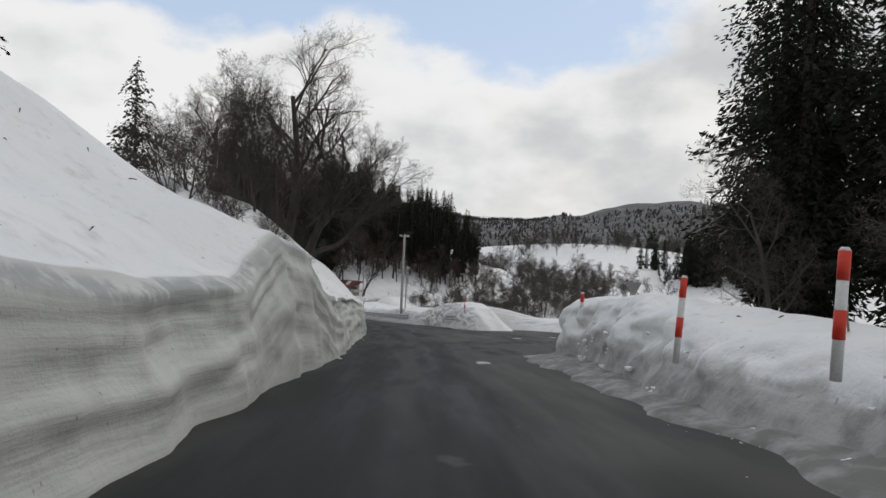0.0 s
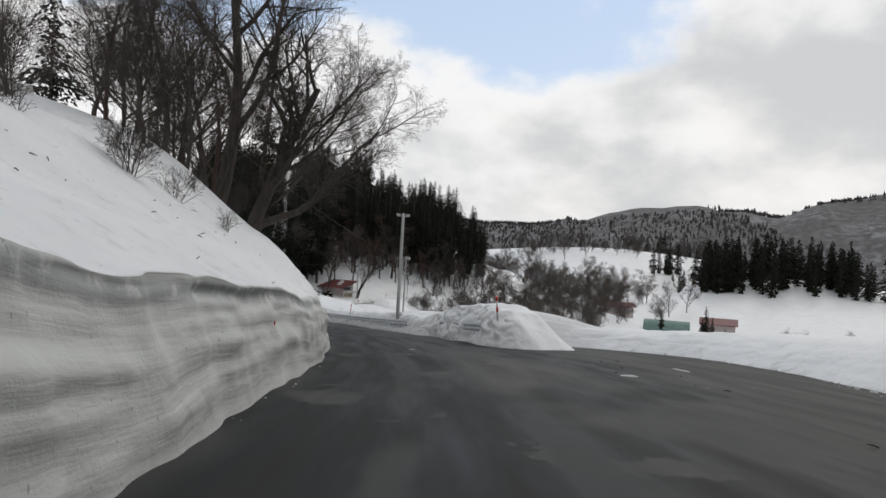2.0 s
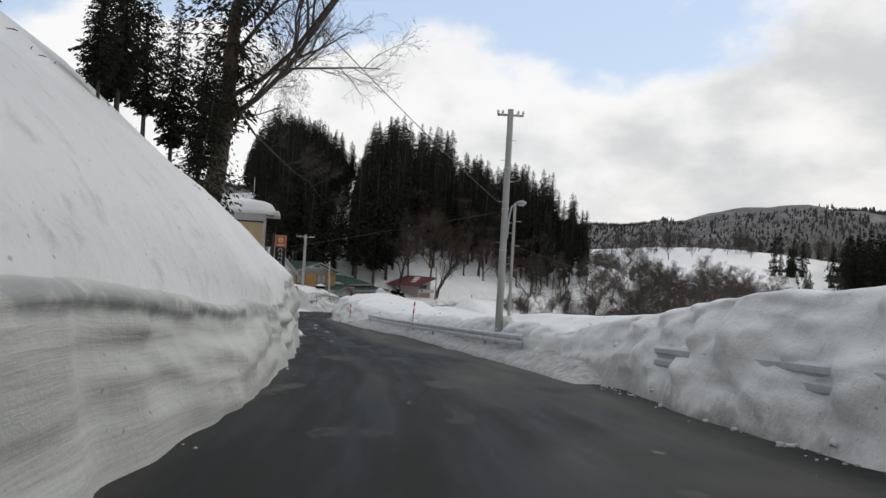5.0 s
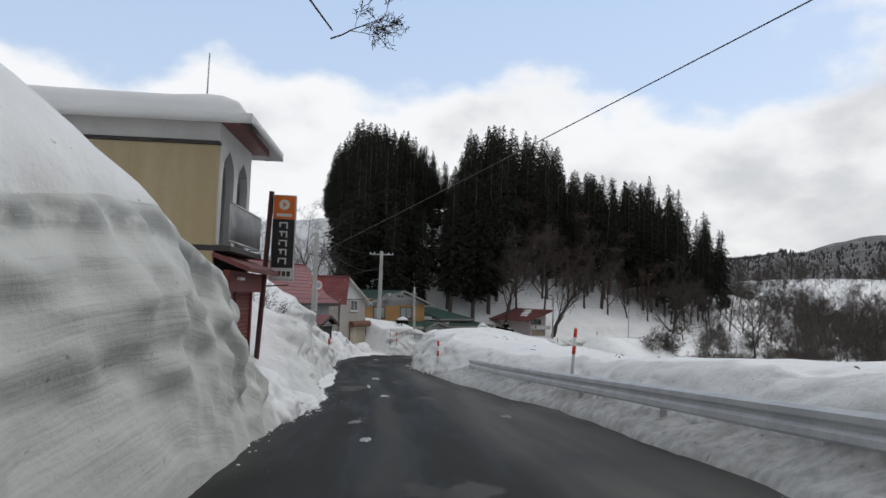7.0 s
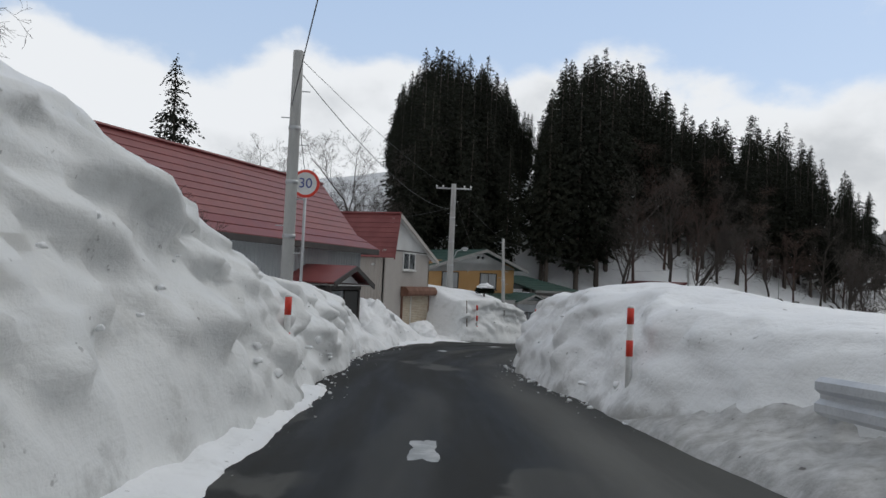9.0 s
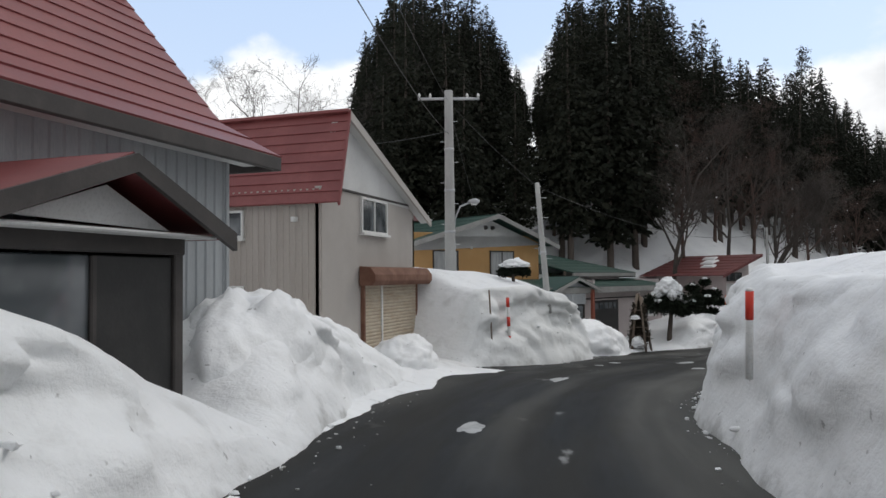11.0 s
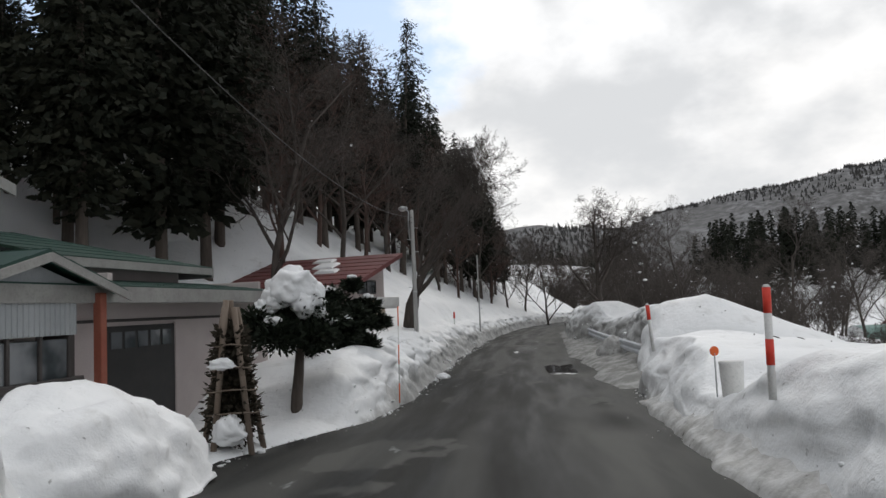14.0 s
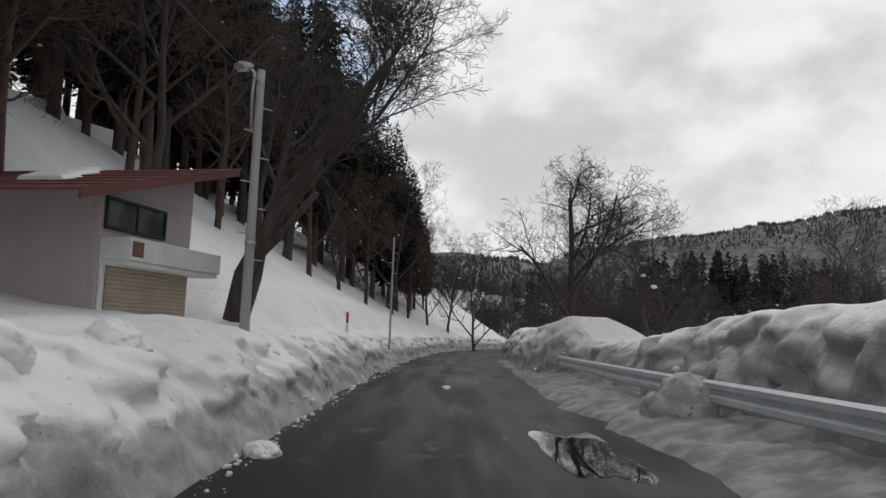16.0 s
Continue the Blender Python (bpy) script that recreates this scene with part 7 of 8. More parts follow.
# flat-topped dwarf pine on the bank
pruned_pine("dwarf_pine", -24.55, 124.4, -7.25, 0.95, 0.06, [(-0.2, 0, 0.62, 0.22), (0.16, 0.05, 0.64, 0.22), (0.0, -0.1, 0.66, 0.24), (0.30, 0.1, 0.56, 0.16), (-0.32, 0.1, 0.55, 0.16), (0, 0.16, 0.62, 0.2)], 8, "flat-topped dwarf pine poking out of the snow bank", tuft=0.11)
snow_lump("snow_mound", (-24.53, 124.36, -6.50), (0.42, 0.36, 0.20), "smooth cap of snow on a dwarf pine", 4, 0.3)


def roped_shrub():
    """A shrub bound up between wooden stakes against the snow."""
    rng = random.Random(11)
    x, y, z = -21.75, 135.5, -9.85
    t = thing("roped_shrub", x, y, z, 0, "garden shrub roped up inside a frame of wooden stakes", "shrub")
    for k in range(5):
        a = k * 2 * math.pi / 5 + 0.3
        tube("stake", [(0.50 * math.cos(a), 0.50 * math.sin(a), -0.2), (0.10 * math.cos(a), 0.10 * math.sin(a), 2.15 + 0.12 * (k % 2))], 0.05, WOOD, t, sides=7)
    verts, faces = [], []
    for k in range(11):
        f = k / 11
        needle_tuft(rng, verts, faces, Vector((0, 0, 0.25 + 1.6 * f)), 0.38 * (1 - 0.5 * f), 420, 0.085, 0.9)
    link_mesh("foliage", verts, faces, CEDAR_BROWN, t, smooth=False)
    for zz in (0.5, 0.85, 1.2, 1.55):
        r = 0.50 * (1 - zz / 2.7) + 0.06
        pts = [(r * math.cos(a), r * math.sin(a), zz + 0.02 * math.sin(a * 3)) for a in np.linspace(0, 2 * math.pi, 17)]
        tube("rope_turn", pts, 0.012, WOOD, t, sides=4)
    snow_lump("snow_mound", (x - 0.15, y - 0.35, z + 1.25), (0.2, 0.16, 0.12), "small heap of snow caught on a roped shrub", 21)
    snow_lump("snow_mound", (x - 0.05, y - 0.4, z + 0.2), (0.25, 0.2, 0.28), "heap of snow at the foot of a roped shrub", 22)


roped_shrub()


# ---- loose heaps and a tub by the road ----
def heap(s, l, h, rx, ry, rz, turn, label, seed, material=SNOW_LUMP):
    p = at(s, l, h)
    bm = bmesh.new()
    bmesh.ops.create_icosphere(bm, subdivisions=5, radius=1.0)
    for v in bm.verts:
        q = v.co * 1.6 + Vector((seed * 3.1, 0, 0))
        n = 1 + 0.16 * noise.noise(q) + 0.09 * noise.noise(q * 2.7) + 0.05 * noise.noise(q * 6)
        v.co = Vector((v.co.x * rx * n, v.co.y * ry * n, v.co.z * rz * n if v.co.z > 0 else v.co.z * 0.25))
    ob = part("snow_mound", bm, material, None, label, smooth=True)
    ob.matrix_basis = pose(p.x, p.y, p.z, 0, 0, turn)
    return tagged(ob, label, "snow heap")


heap(120.2, -3.35, 0.0, 0.75, 0.95, 0.72, 0, "rounded heap of ploughed snow before the shutter", 1)
heap(114.2, -3.2, 0.0, 0.95, 1.9, 1.5, 12, "lumpy heap of thrown snow between two houses", 2)
heap(117.2, -3.7, 0.0, 0.9, 1.3, 1.15, 8, "smooth heap of snow against the storage house", 3)
heap(107.8, -3.0, 0.0, 1.1, 2.2, 1.45, 20, "rounded heap of shovelled snow before the porch", 4)
heap(133.2, -4.3, 0.0, 1.2, 2.2, 1.3, -25, "low rounded heap of snow by the yard", 5)
heap(82.2, -2.6, 0.0, 0.8, 1.2, 0.9, 18, "broken chunks of ploughed snow by the shop", 6)
heap(84.3, -2.2, -0.1, 0.7, 1.1, 0.45, 10, "trodden heap of snow before the red shutters", 7)
heap(149.4, -1.72, 0.0, 0.20, 0.30, 0.16, 10, "chunk of snow fallen onto the road edge", 8)
heap(144.6, -3.3, 1.15, 0.36, 0.45, 0.40, 30, "rounded lump of thrown snow beside a garden pine", 9)
heap(146.2, -3.1, 1.2, 0.30, 0.36, 0.30, 70, "rounded lump of thrown snow on the bank", 10)
heap(148.2, -3.0, 1.2, 0.34, 0.5, 0.28, 15, "low lump of thrown snow on the bank", 11)
heap(152.0, 4.05, 0.2, 0.38, 0.75, 0.62, 20, "grey lump of snow pushed over the guard rail", 12, SNOW_DIRTY)
rod_ = at(31.1, -2.45, 0.8)
rd = thing("marker_rod", rod_.x, rod_.y, rod_.z, 0, "thin faded red rod sticking out of the cut snow", "marker")
tube("stick", [(0, 0, -0.1), (0.02, 0.0, 0.15), (0.03, 0.02, 0.33)], 0.012, RED_BAND, rd, sides=6)
p_ = at(135.7, 3.45, 0.60)
tub = thing("white_tub", p_.x, p_.y, p_.z, 0, "white plastic tub standing in a gap of the snow bank", "tub")
tube("tub_body", [(0, 0, -0.2), (0, 0, 0.0), (0, 0, 0.40), (0, 0, 0.43)], [0.13, 0.135, 0.155, 0.16], WHITE_PAINT, tub, sides=18)
mk = thing("orange_marker", p_.x - 0.02, p_.y + 0.32, p_.z, 0, "small orange disc marker on a thin rod", "marker")
tube("rod", [(0, 0, -0.4), (0, 0, 0.52)], 0.012, STEEL, mk, sides=6)
bm_ = bmesh.new()
bmesh.ops.create_cone(bm_, cap_ends=True, segments=18, radius1=0.065, radius2=0.065, depth=0.02, matrix=Matrix.Translation((0, 0, 0.55)) @ Matrix.Rotation(radians(90), 4, "X"))
part("disc", bm_, ORANGE_BAND, mk)


# ---- trees by the road, thickets and the valley ----
BARE_MASTERS = [
    bare_tree("bare_tree", 201, 11.0, "tall leafless tree with fine spreading twigs", spread=0.55, levels=5),
    bare_tree("bare_tree", 202, 9.0, "leafless broad-crowned tree with fine twigs", spread=0.75, levels=5, fork=0.2),
    bare_tree("bare_tree", 203, 8.0, "leafless many-stemmed tree in the snow", spread=0.5, levels=4, stems=4),
    bare_tree("bare_tree", 204, 10.0, "leafless tree with reddish winter twigs", BARE_RED, spread=0.6, levels=5),
]
SHRUB_MASTERS = [
    bare_tree("bare_shrub", 211, 3.2, "low leafless shrub sticking out of the snow", spread=0.6, levels=3, stems=6, girth=0.012),
    bare_tree("bare_shrub", 212, 2.4, "low tangle of leafless twigs in the snow", spread=0.9, levels=3, stems=5, girth=0.012),
    bare_tree("bare_shrub", 213, 2.2, "sparse leafless twigs poking out of the snow", spread=0.7, levels=2, stems=4, girth=0.014),
]


def stand(master, s, l, scale=1.0, turn=0.0, h=None, sink=0.2, tip=(0, 0), group=""):
    table = LEFT if l < 0 else RIGHT
    p = at(s, l)
    z = float(road_z(s)) + bank_h(table, s, l) if abs(l) < 15.2 else land_h(p.x, p.y)
    if h is not None:
        z = float(road_z(s)) + h
    ob = copy_thing(master, pose(p.x, p.y, z - sink, tip[0], tip[1], turn) @ Matrix.Scale(scale, 4))
    return tagged(ob, group=group)


rng_ = random.Random(77)
# trees on the crest above the left bank
for k, (s, l, sc, turn) in enumerate(((47, -8.5, 0.85, 20), (50, -10.0, 0.95, 80), (55, -7.6, 0.9, 140), (57, -9.2, 0.95, 250), (45, -10.5, 0.75, 200), (60, -8.5, 0.95, 300), (62, -10, 0.9, 30), (42, -12, 0.7, 110), (53, -12, 0.9, 10), (58, -12.5, 0.95, 75), (49, -7.0, 0.7, 15), (44, -8.6, 0.7, 320))):
    stand(BARE_MASTERS[(0, 1, 3, 0, 1, 0, 1, 2, 3, 0, 2, 1)[k]], s, l, sc, turn, group="leafless trees on the crest")
for k, (s, l, sc) in enumerate(((30, -7.5, 0.6), (33, -8.4, 0.7), (27, -8.8, 0.5), (36, -7.0, 0.6), (39, -6.6, 0.6), (24, -9.5, 0.6), (35, -9.5, 0.8), (43, -6.8, 0.6), (48, -6.0, 0.6), (53, -6.4, 0.7), (41, -5.4, 0.45), (46, -5.0, 0.4))):
    stand(SHRUB_MASTERS[2 if k % 3 else 0], s, l, sc * 1.3, k * 47, group="shrubs on the crest")

stand(BARE_MASTERS[2], 22, -7.2, 0.40, 60, group="shrubs on the crest")
stand(BARE_MASTERS[1], 25, -7.6, 0.36, 130, group="shrubs on the crest")


def limb_data(seed, height, lean, girth, spread=0.6, fork=0.3, levels=5):
    t, w = bare_tree_data(seed, height, spread=spread, levels=levels, lean=lean, girth=girth, fork=fork)
    return t[0] + w[0], t[1] + [tuple(i + len(t[0]) for i in f) for f in w[1]]


def limb_along(points, r0, r1, twigs, seed, length=2.4, side=(0.6, 0.0), levels=3):
    """A limb along a given line, with forking twigs set along its outer part."""
    n = len(points)
    v1, f1 = tube_data(points, [r0 + (r1 - r0) * k / (n - 1) for k in range(n)], 8)
    v1, f1 = list(v1), list(f1)
    rng = random.Random(seed)
    for k in range(twigs):
        f = 0.35 + 0.65 * (k + rng.random()) / twigs
        i = min(int(f * (n - 1)), n - 2)
        p0 = Vector(points[i]).lerp(Vector(points[i + 1]), f * (n - 1) - i)
        lean = (side[0] + rng.uniform(-1.2, 1.2), side[1] + rng.uniform(-1.2, 1.2))
        lv, lf = limb_data(seed + k + 1, length * rng.uniform(0.6, 1.2), lean, 0.011, levels=levels)
        f1 += [tuple(q + len(v1) for q in face) for face in lf]
        v1 += [v + Vector((0, 0, 0.55)) + p0 for v in lv]
    return v1, f1


def limb_fan(roots, length, seed, lean=(1.0, 0.1), levels=4):
    """Several long limbs that fan out and up from one stem."""
    v1, f1 = [], []
    for k, p0 in enumerate(roots):
        lv, lf = limb_data(seed + k, length * (1.0 - 0.1 * k), (lean[0] * (1.25 - 0.3 * k), lean[1] + 0.25 * (k - 1)), 0.011, spread=0.5, fork=0.2, levels=levels)
        f1 += [tuple(q + len(v1) for q in face) for face in lf]
        v1 += [v + Vector(p0) + Vector((0, 0, 0.6)) for v in lv]
    return v1, f1


# the leaning tree whose long limb reaches over the road
big = new("overhanging_tree")
big.matrix_basis = pose(-8.5, 51.5, 0.35, 0, 0, 0)
tagged(big, "large leaning leafless tree with a long limb over the road", "tree")
bt, bw = bare_tree_data(301, 10.5, spread=0.62, levels=5, lean=(0.46, 0.0), girth=0.033, fork=0.3)
link_mesh("trunk", *bt, BARE, big)
link_mesh("branchwork", *bw, BARE, big)
LIMB = [(0.3, -0.4, -0.5), (0.7, -0.5, 0.05), (1.64, -0.6, 0.43), (2.38, -0.8, 0.68), (2.95, -0.35, 1.3), (3.3, 0.3, 2.0), (3.9, 1.0, 2.9), (4.5, 1.5, 3.8), (5.4, 2.0, 4.8)]
link_mesh("long_limb", *limb_along(LIMB, 0.20, 0.05, 16, 420, 3.4, (0.9, 0.2)), BARE, big)
link_mesh("upper_branchwork", *limb_fan([(1.2, 0, 2.4), (1.5, 0, 3.1), (1.9, 0, 4.0)], 7.5, 350, (1.3, 0.1)), BARE, big)
tall = new("straight_tree")
tall.matrix_basis = pose(-9.66, 50.25, 0.9, 0, 0, 0)
tagged(tall, "tall straight dark leafless tree on the snowy crest", "tree")
bt, bw = bare_tree_data(303, 15.5, spread=0.5, levels=5, lean=(0.02, 0.0), girth=0.024, fork=0.3)
link_mesh("trunk", *bt, BARE, tall)
link_mesh("branchwork", *bw, BARE, tall)
# slim crooked trunks standing out of the crest on either side of it
for k, (x, y, z, sc, tipy) in enumerate(((-9.4, 45.6, 1.6, 0.6, 8), (-14.9, 54.0, 3.6, 0.95, 12), (-12.2, 52.6, 2.4, 0.8, -6))):
    tagged(copy_thing(BARE_MASTERS[k % 2], pose(x, y, z, 0, tipy, 70 * k + 20) @ Matrix.Scale(sc, 4)), group="leafless trees on the crest")
# cedars among and behind them
stand(MASTERS[2], 25.5, -15.5, 0.5, 10, group="cedars on the crest")
cx, cy = -30.1, 74.4
tagged(plant(MASTERS[2], cx, cy, land_h(cx, cy) - 0.3, 33, (19.0 - land_h(cx, cy)) / 17), group="cedars on the crest")
for s, l, m, sc in ((72, -9.0, 4, 0.3), (69, -12, 2, 0.45), (62.5, -6.3, 4, 0.20), (65, -6.6, 2, 0.24), (70.5, -5.5, 4, 0.34), (71.3, -6.5, 4, 0.38), (69.5, -7.0, 2, 0.32), (71.0, -8.2, 4, 0.42)):
    stand(MASTERS[m], s, l, sc, s * 31, group="cedars on the crest")
# the stout ragged conifer above the road before the shop, with a drooping limb
hang = cedar("ragged_conifer", 145, 21.5, 1.9, "tall ragged conifer with a stout bare trunk and a drooping limb", 0.19, 0.7, CEDAR_BROWN, 0.6)
hang.matrix_basis = pose(-14.1, 72.95, -2.6, 0, 3, 0)
link_mesh("stem", *tube_data([(-0.3, 0, -0.8), (-0.1, 0, 0.8), (0.1, 0, 2.5), (0.2, 0, 5.0), (0.15, 0, 9.0)], [0.48, 0.42, 0.36, 0.30, 0.20], 12), BARK, hang)
link_mesh("branch_fan", *[q for q in limb_fan([(0.2, 0, 4.6), (0.3, 0.1, 5.6), (0.1, -0.1, 6.8), (0.2, 0.2, 8.2), (0.2, 0, 3.9)], 11.0, 330, (1.15, 0.1))], BARE, hang)
DROOP = [(0.3, 0.2, 5.6), (0.2, 1.6, 5.0), (0.3, 2.8, 4.5), (1.1, 4.0, 3.7), (1.7, 4.4, 3.2), (2.2, 4.7, 2.95), (2.8, 5.1, 2.2)]
link_mesh("drooping_limb", *limb_along(DROOP, 0.06, 0.012, 6, 310, 1.6, (2.5, 0.4)), BARE, hang)
low = cedar("young_cedar", 141, 5.5, 1.3, "young dark cedar leaning out of the snow slope", 0.05, 1.0, CEDAR, 0.4)
lp = at(70.0, -5.6, 3.4)
low.matrix_basis = pose(lp.x, lp.y, lp.z, 0, 8, 0)

# dark cedars on the right at the start
for k, (s, l, sc) in enumerate(((21, 11.0, 0.95), (24.5, 12.0, 1.0), (18, 12.6, 0.95), (26, 14.5, 1.0), (20, 15.2, 1.05), (15, 13.0, 1.0), (23, 17.5, 1.0))):
    stand(NEAR_MASTERS[k % 2], s, l, sc, s * 17 + l * 7, group="cedars beside the junction")
for s, l, m, sc in ((28, 19, 1, 0.95), (20, 20, 0, 1.0), (32, 24, 2, 0.95), (25, 25, 1, 1.0), (15, 18, 0, 1.0), (17, 24, 2, 1.0), (22, 23, 3, 1.0), (29, 22, 0, 1.0)):
    stand(MASTERS[m], s, l, sc, s * 17 + l * 7, group="cedars beside the junction")
for s, l, sc in ((16, 8.0, 0.6), (12.5, 8.5, 0.7)):
    stand(BARE_MASTERS[1], s, l, sc, s * 40, h=0.6, group="leafless trees beside the junction")
# trees and twigs above the bank by the grey house
stand(BARE_MASTERS[0], 100, -8.5, 0.62, 40, group="trees above the grey house")
stand(MASTERS[2], 124, -24, 0.79, 50, group="trees above the grey house")
stand(BARE_MASTERS[0], 134.5, -20.5, 1.2, 10, group="trees above the grey house")
stand(BARE_MASTERS[1], 140.5, -24, 1.5, 160, group="trees above the grey house")
stand(BARE_MASTERS[2], 124.5, -17.5, 0.75, 30, group="trees above the grey house")
stand(BARE_MASTERS[1], 131, -19, 0.95, 90, group="trees above the grey house")
stand(BARE_MASTERS[0], 127, -22, 0.85, 190, group="trees above the grey house")
stand(SHRUB_MASTERS[0], 101.5, -4.2, 0.55, 20, group="twigs in the snow bank")
for k, (s, l, sc) in enumerate(((90.8, -3.6, 0.42), (91.2, -3.1, 0.36), (92.6, -4.0, 0.4), (89.6, -4.6, 0.4))):
    stand(SHRUB_MASTERS[2], s, l, sc * 1.5, k * 80, tip=(10 - 15 * k, 20), group="twigs in the snow bank")

# brown leafless trees at the foot of the cedar wood and round the shed
for k, (s, l, sc, m) in enumerate(((156, -9, 1.05, 3), (160, -7.5, 0.95, 0), (163, -9.5, 1.1, 3), (167, -8, 1.0, 3), (171, -7.5, 1.05, 0), (176, -6.5, 1.0, 3), (181, -6, 1.0, 1), (187, -5.5, 0.95, 3), (194, -5, 1.0, 0), (201, -5, 0.9, 3), (152, -8, 1.1, 0), (165, -12, 1.2, 3), (173, -11, 1.2, 3), (182, -10, 1.1, 3), (205, -4, 1.0, 1), (212, -3.5, 0.9, 0))):
    stand(BARE_MASTERS[m], s, l, sc, k * 53, group="leafless trees at the foot of the wood")
for k, (x, y, top) in enumerate(((-17.5, 163.0, 11.0), (-18.6, 166.5, 14.0), (-17.0, 169.5, 12.0), (-16.2, 173.0, 12.5), (-14.6, 171.0, 11.0), (-13.2, 176.0, 12.5), (-20.5, 164.5, 15.0))):
    s, l = (float(v[0]) for v in road_coords([x], [y]))
    z = float(road_z(s)) + bank_h(LEFT, s, l) - 0.3
    tagged(plant(MASTERS[(0, 1, 3)[k % 3]], x, y, z, 50 * k, (top - z) / (19, 21, 20)[k % 3]), group="cedar wood on the hillside")
pine_t = cedar("spreading_pine", 151, 18.8, 3.3, "tall dark pine with a ragged spreading crown above leafless trees", 0.30, 0.85, CEDAR, 0.7)
pine_t.matrix_basis = pose(-11.1, 174.0, land_h(-11.1, 174.0) if abs(road_coords([-11.1], [174.0])[1][0]) > 15 else float(road_z(176.6)) + bank_h(LEFT, 176.6, -7.84) - 0.3, 0, 3, 0)
lean_t = new("leaning_tree")
lean_t.matrix_basis = pose(-15.3, 152.0, -8.1, 0, 0, 0)
tagged(lean_t, "leafless tree leaning out over the bank behind a pole", "tree")
STEM = [(-0.15, 0, -0.6), (0.0, 0, 0.4), (0.55, -0.1, 1.6), (1.1, -0.1, 2.6), (1.7, 0.0, 3.7), (2.3, 0.2, 4.5), (2.9, 0.4, 5.4)]
link_mesh("trunk", *tube_data(STEM, [0.20, 0.18, 0.16, 0.14, 0.12, 0.09, 0.05], 10), BARE, lean_t)
link_mesh("stub", *tube_data([(0.1, 0, 0.6), (0.6, -0.5, 1.2), (1.13, -1.0, 1.95)], [0.11, 0.09, 0.06], 8), BARE, lean_t)
link_mesh("second_stem", *limb_data(361, 7.5, (0.28, 0.1), 0.014, levels=4), BARE, lean_t)
link_mesh("crown", *limb_fan([(1.5, 0, 2.9), (1.9, 0.1, 3.5), (2.2, 0.2, 3.9), (2.5, 0.3, 4.3), (2.8, 0.4, 4.9)], 4.6, 370, (0.75, 0.0), 4), BARE, lean_t)
stand(BARE_MASTERS[2], 157.0, -12.5, 0.8, 130)

# thicket beyond the right bank and at the far bend
for k in range(46):
    s = rng_.uniform(166, 236)
    l = rng_.uniform(6.5, 34) if s < 205 else rng_.uniform(5, 30)
    stand(BARE_MASTERS[rng_.choice((0, 1, 1, 2, 0))], s, l, rng_.uniform(0.55, 0.95), rng_.uniform(0, 360), group="thicket beyond the road")
broad_t = bare_tree("broad_tree", 221, 8.6, "broad leafless tree with wide crooked limbs beyond the bank", BARE, spread=0.95, levels=5, fork=0.22, girth=0.02)
broad_t.matrix_basis = pose(-1.9, 162.0, -9.6, 0, 4, 40) @ Matrix.Scale(1.18, 4)
for k in range(50):
    s = rng_.uniform(150, 230)
    stand(SHRUB_MASTERS[k % 2], s, rng_.uniform(6, 16), rng_.uniform(0.7, 1.4), rng_.uniform(0, 360), group="thicket beyond the road")
for k in range(40):
    x, y = rng_.uniform(10, 70), rng_.uniform(235, 320)
    ob = copy_thing(BARE_MASTERS[k % 4], pose(x, y, land_h(x, y) - 0.2, 0, 0, k * 77) @ Matrix.Scale(rng_.uniform(0.8, 1.3), 4))
    tagged(ob, group="thicket beyond the road")

# riverside trees along the right of the middle stretch
for k in range(56):
    s = rng_.uniform(70, 165)
    l = rng_.uniform(20, 60)
    q = at(s, l)
    if 13.5 < math.degrees(math.atan2(q.x + 1, q.y - 30)) < 27:
        continue
    stand(BARE_MASTERS[rng_.choice((0, 1, 2, 2))], s, l, rng_.uniform(0.38, 0.72), rng_.uniform(0, 360), group="trees along the valley")
for k in range(46):
    x, y = rng_.gauss(38, 16), rng_.gauss(250, 28)
    ob = copy_thing(BARE_MASTERS[k % 3], pose(x, y, land_h(x, y) - 0.2, 0, 0, k * 77) @ Matrix.Scale(rng_.uniform(0.7, 1.2), 4))
    tagged(ob, group="trees along the valley")
for k, (x, y, sc) in enumerate(((50.8, 282, 0.45), (50, 188, 0.3), (62, 196, 0.32), (44, 142, 0.34), (46, 139, 0.22), (66, 200, 0.3))):
    ob = copy_thing(MASTERS[k % 5], pose(x, y, land_h(x, y) - 0.2, 0, 0, k * 77) @ Matrix.Scale(sc, 4))
    tagged(ob, group="cedars across the valley")
for k in range(60):
    x, y = rng_.uniform(40, 190), rng_.gauss(440, 16)
    ob = copy_thing(BARE_MASTERS[k % 3], pose(x, y, land_h(x, y) - 0.2, 0, 0, k * 77) @ Matrix.Scale(rng_.uniform(0.8, 1.4), 4))
    tagged(ob, group="trees on the snowy rise")


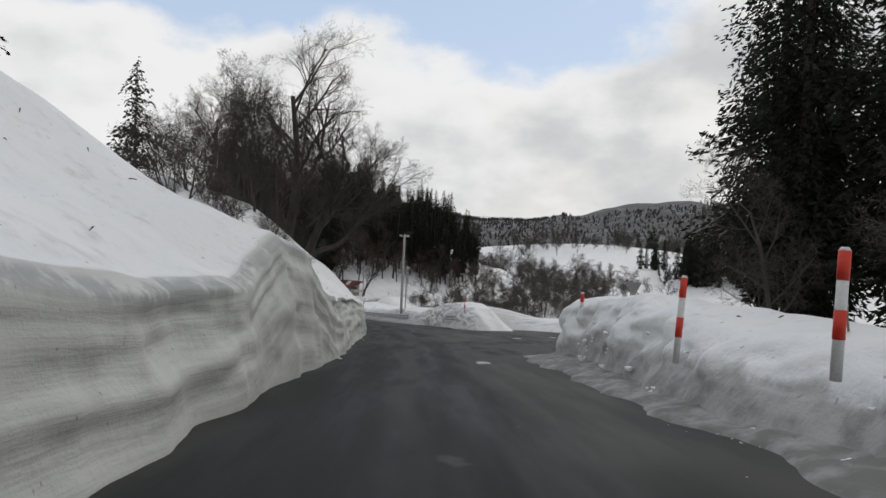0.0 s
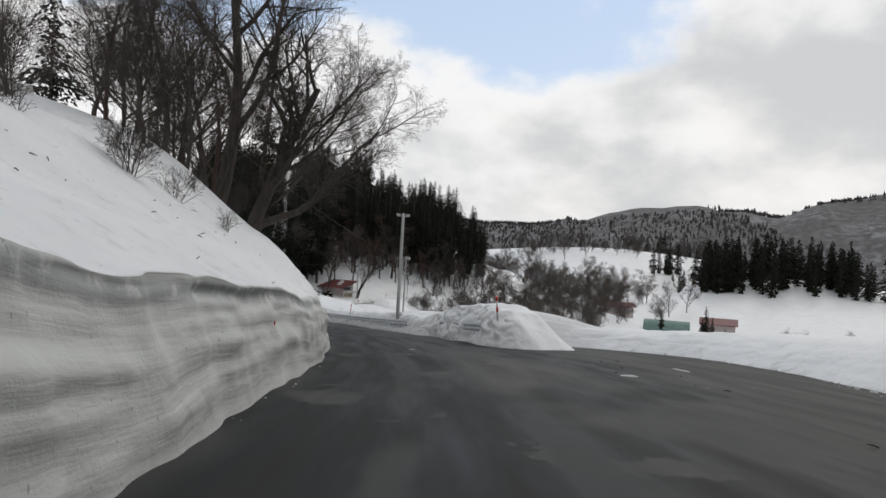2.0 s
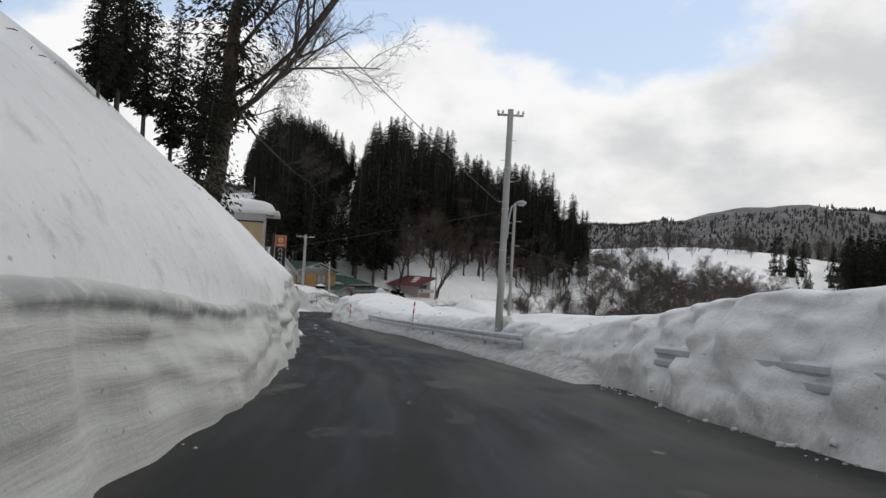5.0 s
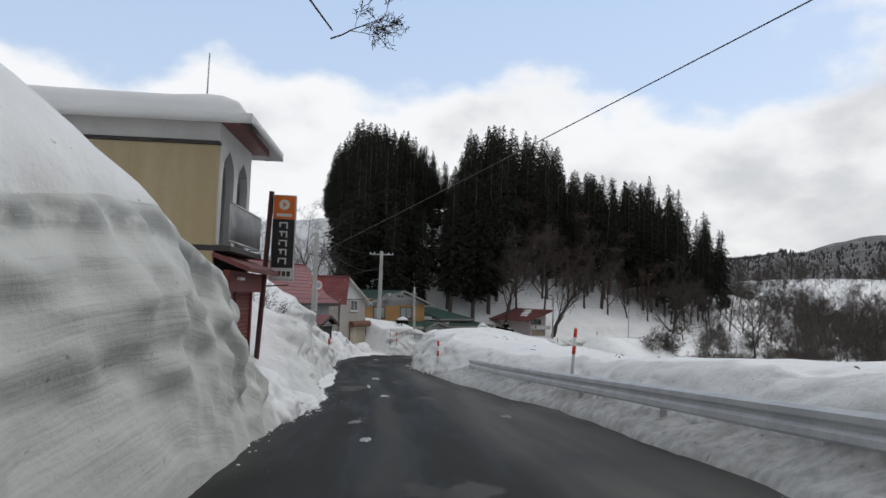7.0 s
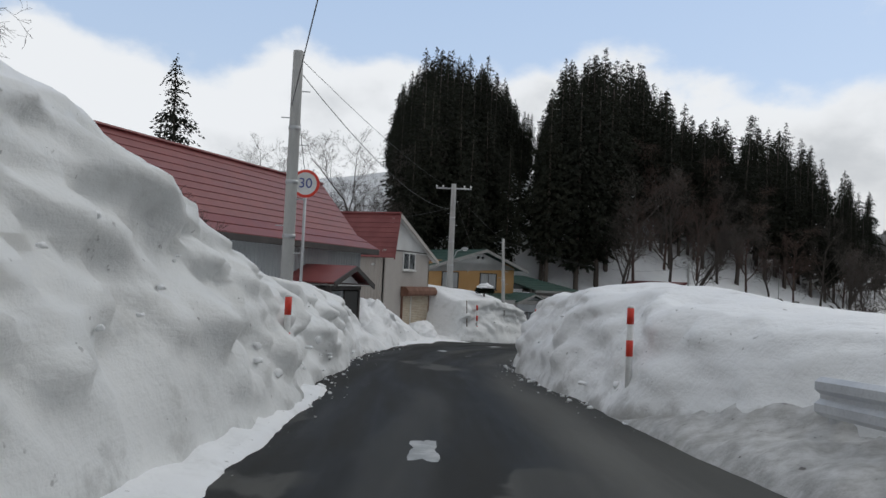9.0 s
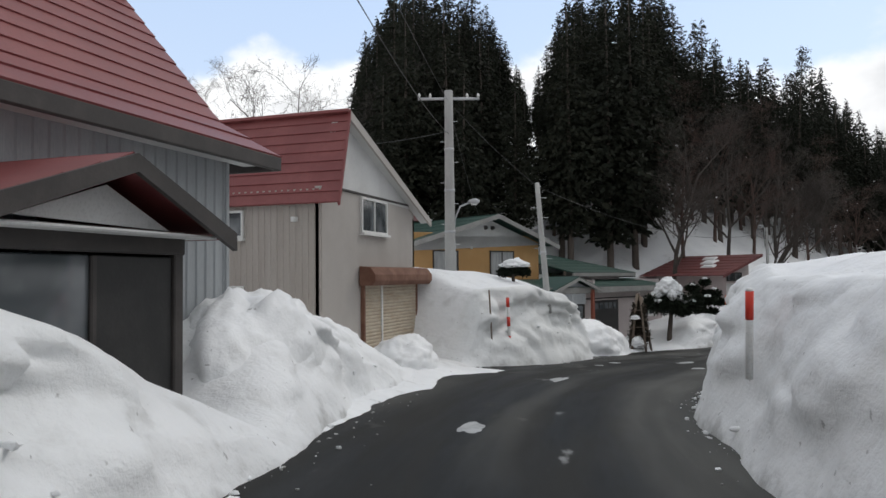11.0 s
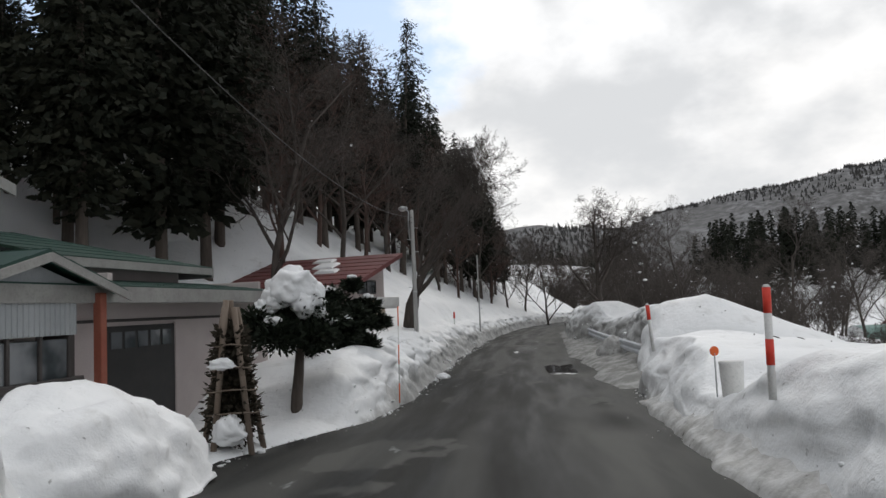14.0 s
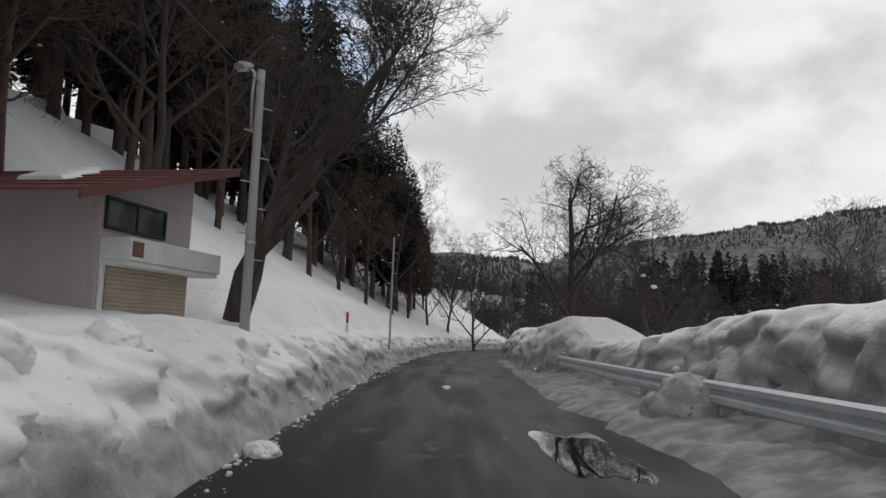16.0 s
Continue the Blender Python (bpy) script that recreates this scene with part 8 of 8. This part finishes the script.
def build_far_cedars():
    """Stands of cedar across the valley, too far to tell apart."""
    kinds = [cedar_parts(160 + k, 16, 3.2, 0.04, 0.45, leaf=2.3) for k in range(4)]
    kinds = [(np.array([tuple(v) for v in t[0] + c[0]]), [f for f in t[1]] + [tuple(i + len(t[0]) for i in f) for f in c[1]]) for t, c in kinds]
    verts, faces, n = [], [], 0
    rng = random.Random(91)
    for k in range(-34, 140):
        if k < 44:
            x, y = (rng.gauss(96, 3) if k % 4 == 0 else rng.uniform(106, 146)), rng.gauss(283, 10)
        elif k < 56:
            x, y = rng.gauss(100, 3), rng.gauss(285, 5)
        elif k < 66:
            x, y = rng.gauss(104, 5), rng.gauss(371, 3)
        elif k < 80:
            x, y = rng.gauss(150, 10), rng.gauss(500, 10)
        else:
            x, y = rng.uniform(-10, 260), 560 + rng.uniform(0, 60)
        v, f = kinds[k % 4]
        sc, a = (rng.uniform(0.65, 1.1) if k < 44 else rng.uniform(0.65, 1.15)), rng.uniform(0, 6.28)
        r = np.array([[math.cos(a), -math.sin(a), 0], [math.sin(a), math.cos(a), 0], [0, 0, 1]])
        verts.append(v @ r.T * sc + np.array([x, y, land_h(x, y) - 0.5]))
        faces += [tuple(i + n for i in q) for q in f]
        n += len(v)
    tagged(link_mesh("far_cedars", np.concatenate(verts), faces, CEDAR, smooth=False), "dark stands of cedar across the snowy valley", "woods", kind="stuff")


build_far_cedars()


def build_tufts():
    """Lumps of snow caught in the branches of the thicket."""
    rng = random.Random(57)
    bm = bmesh.new()
    bmesh.ops.create_icosphere(bm, subdivisions=1, radius=1.0)
    unit, tris = np.array([v.co[:] for v in bm.verts]), np.array([[v.index for v in f.verts] for f in bm.faces])
    bm.free()
    verts, faces = [], []
    trees = [o for o in bpy.data.objects if o.parent is None and o.name.startswith("bare_tree") and o.location.y > 150 and o.location.y < 330 and len(o.children) == 2]
    for tree in trees:
        mesh = max(tree.children, key=lambda c: len(c.data.vertices)).data
        for _ in range(7 if tree.location.x > -5 else 2):
            p = tree.matrix_basis @ mesh.vertices[rng.randrange(len(mesh.vertices))].co
            size = 0.035 + 0.09 * rng.random() ** 2
            faces.append(tris + len(verts) * len(unit))
            verts.append(unit * np.array([size * rng.uniform(0.8, 1.6), size * rng.uniform(0.8, 1.4), size * 0.7]) + np.array(p[:]))
    tagged(link_mesh("branch_snow", np.concatenate(verts), np.concatenate(faces), SNOW), "small lumps of snow caught in leafless branches", "snow", kind="stuff")


build_tufts()

for m_ in (*MASTERS, *NEAR_MASTERS, *BARE_MASTERS, *SHRUB_MASTERS):
    for o_ in (*m_.children_recursive, m_):
        bpy.data.objects.remove(o_)
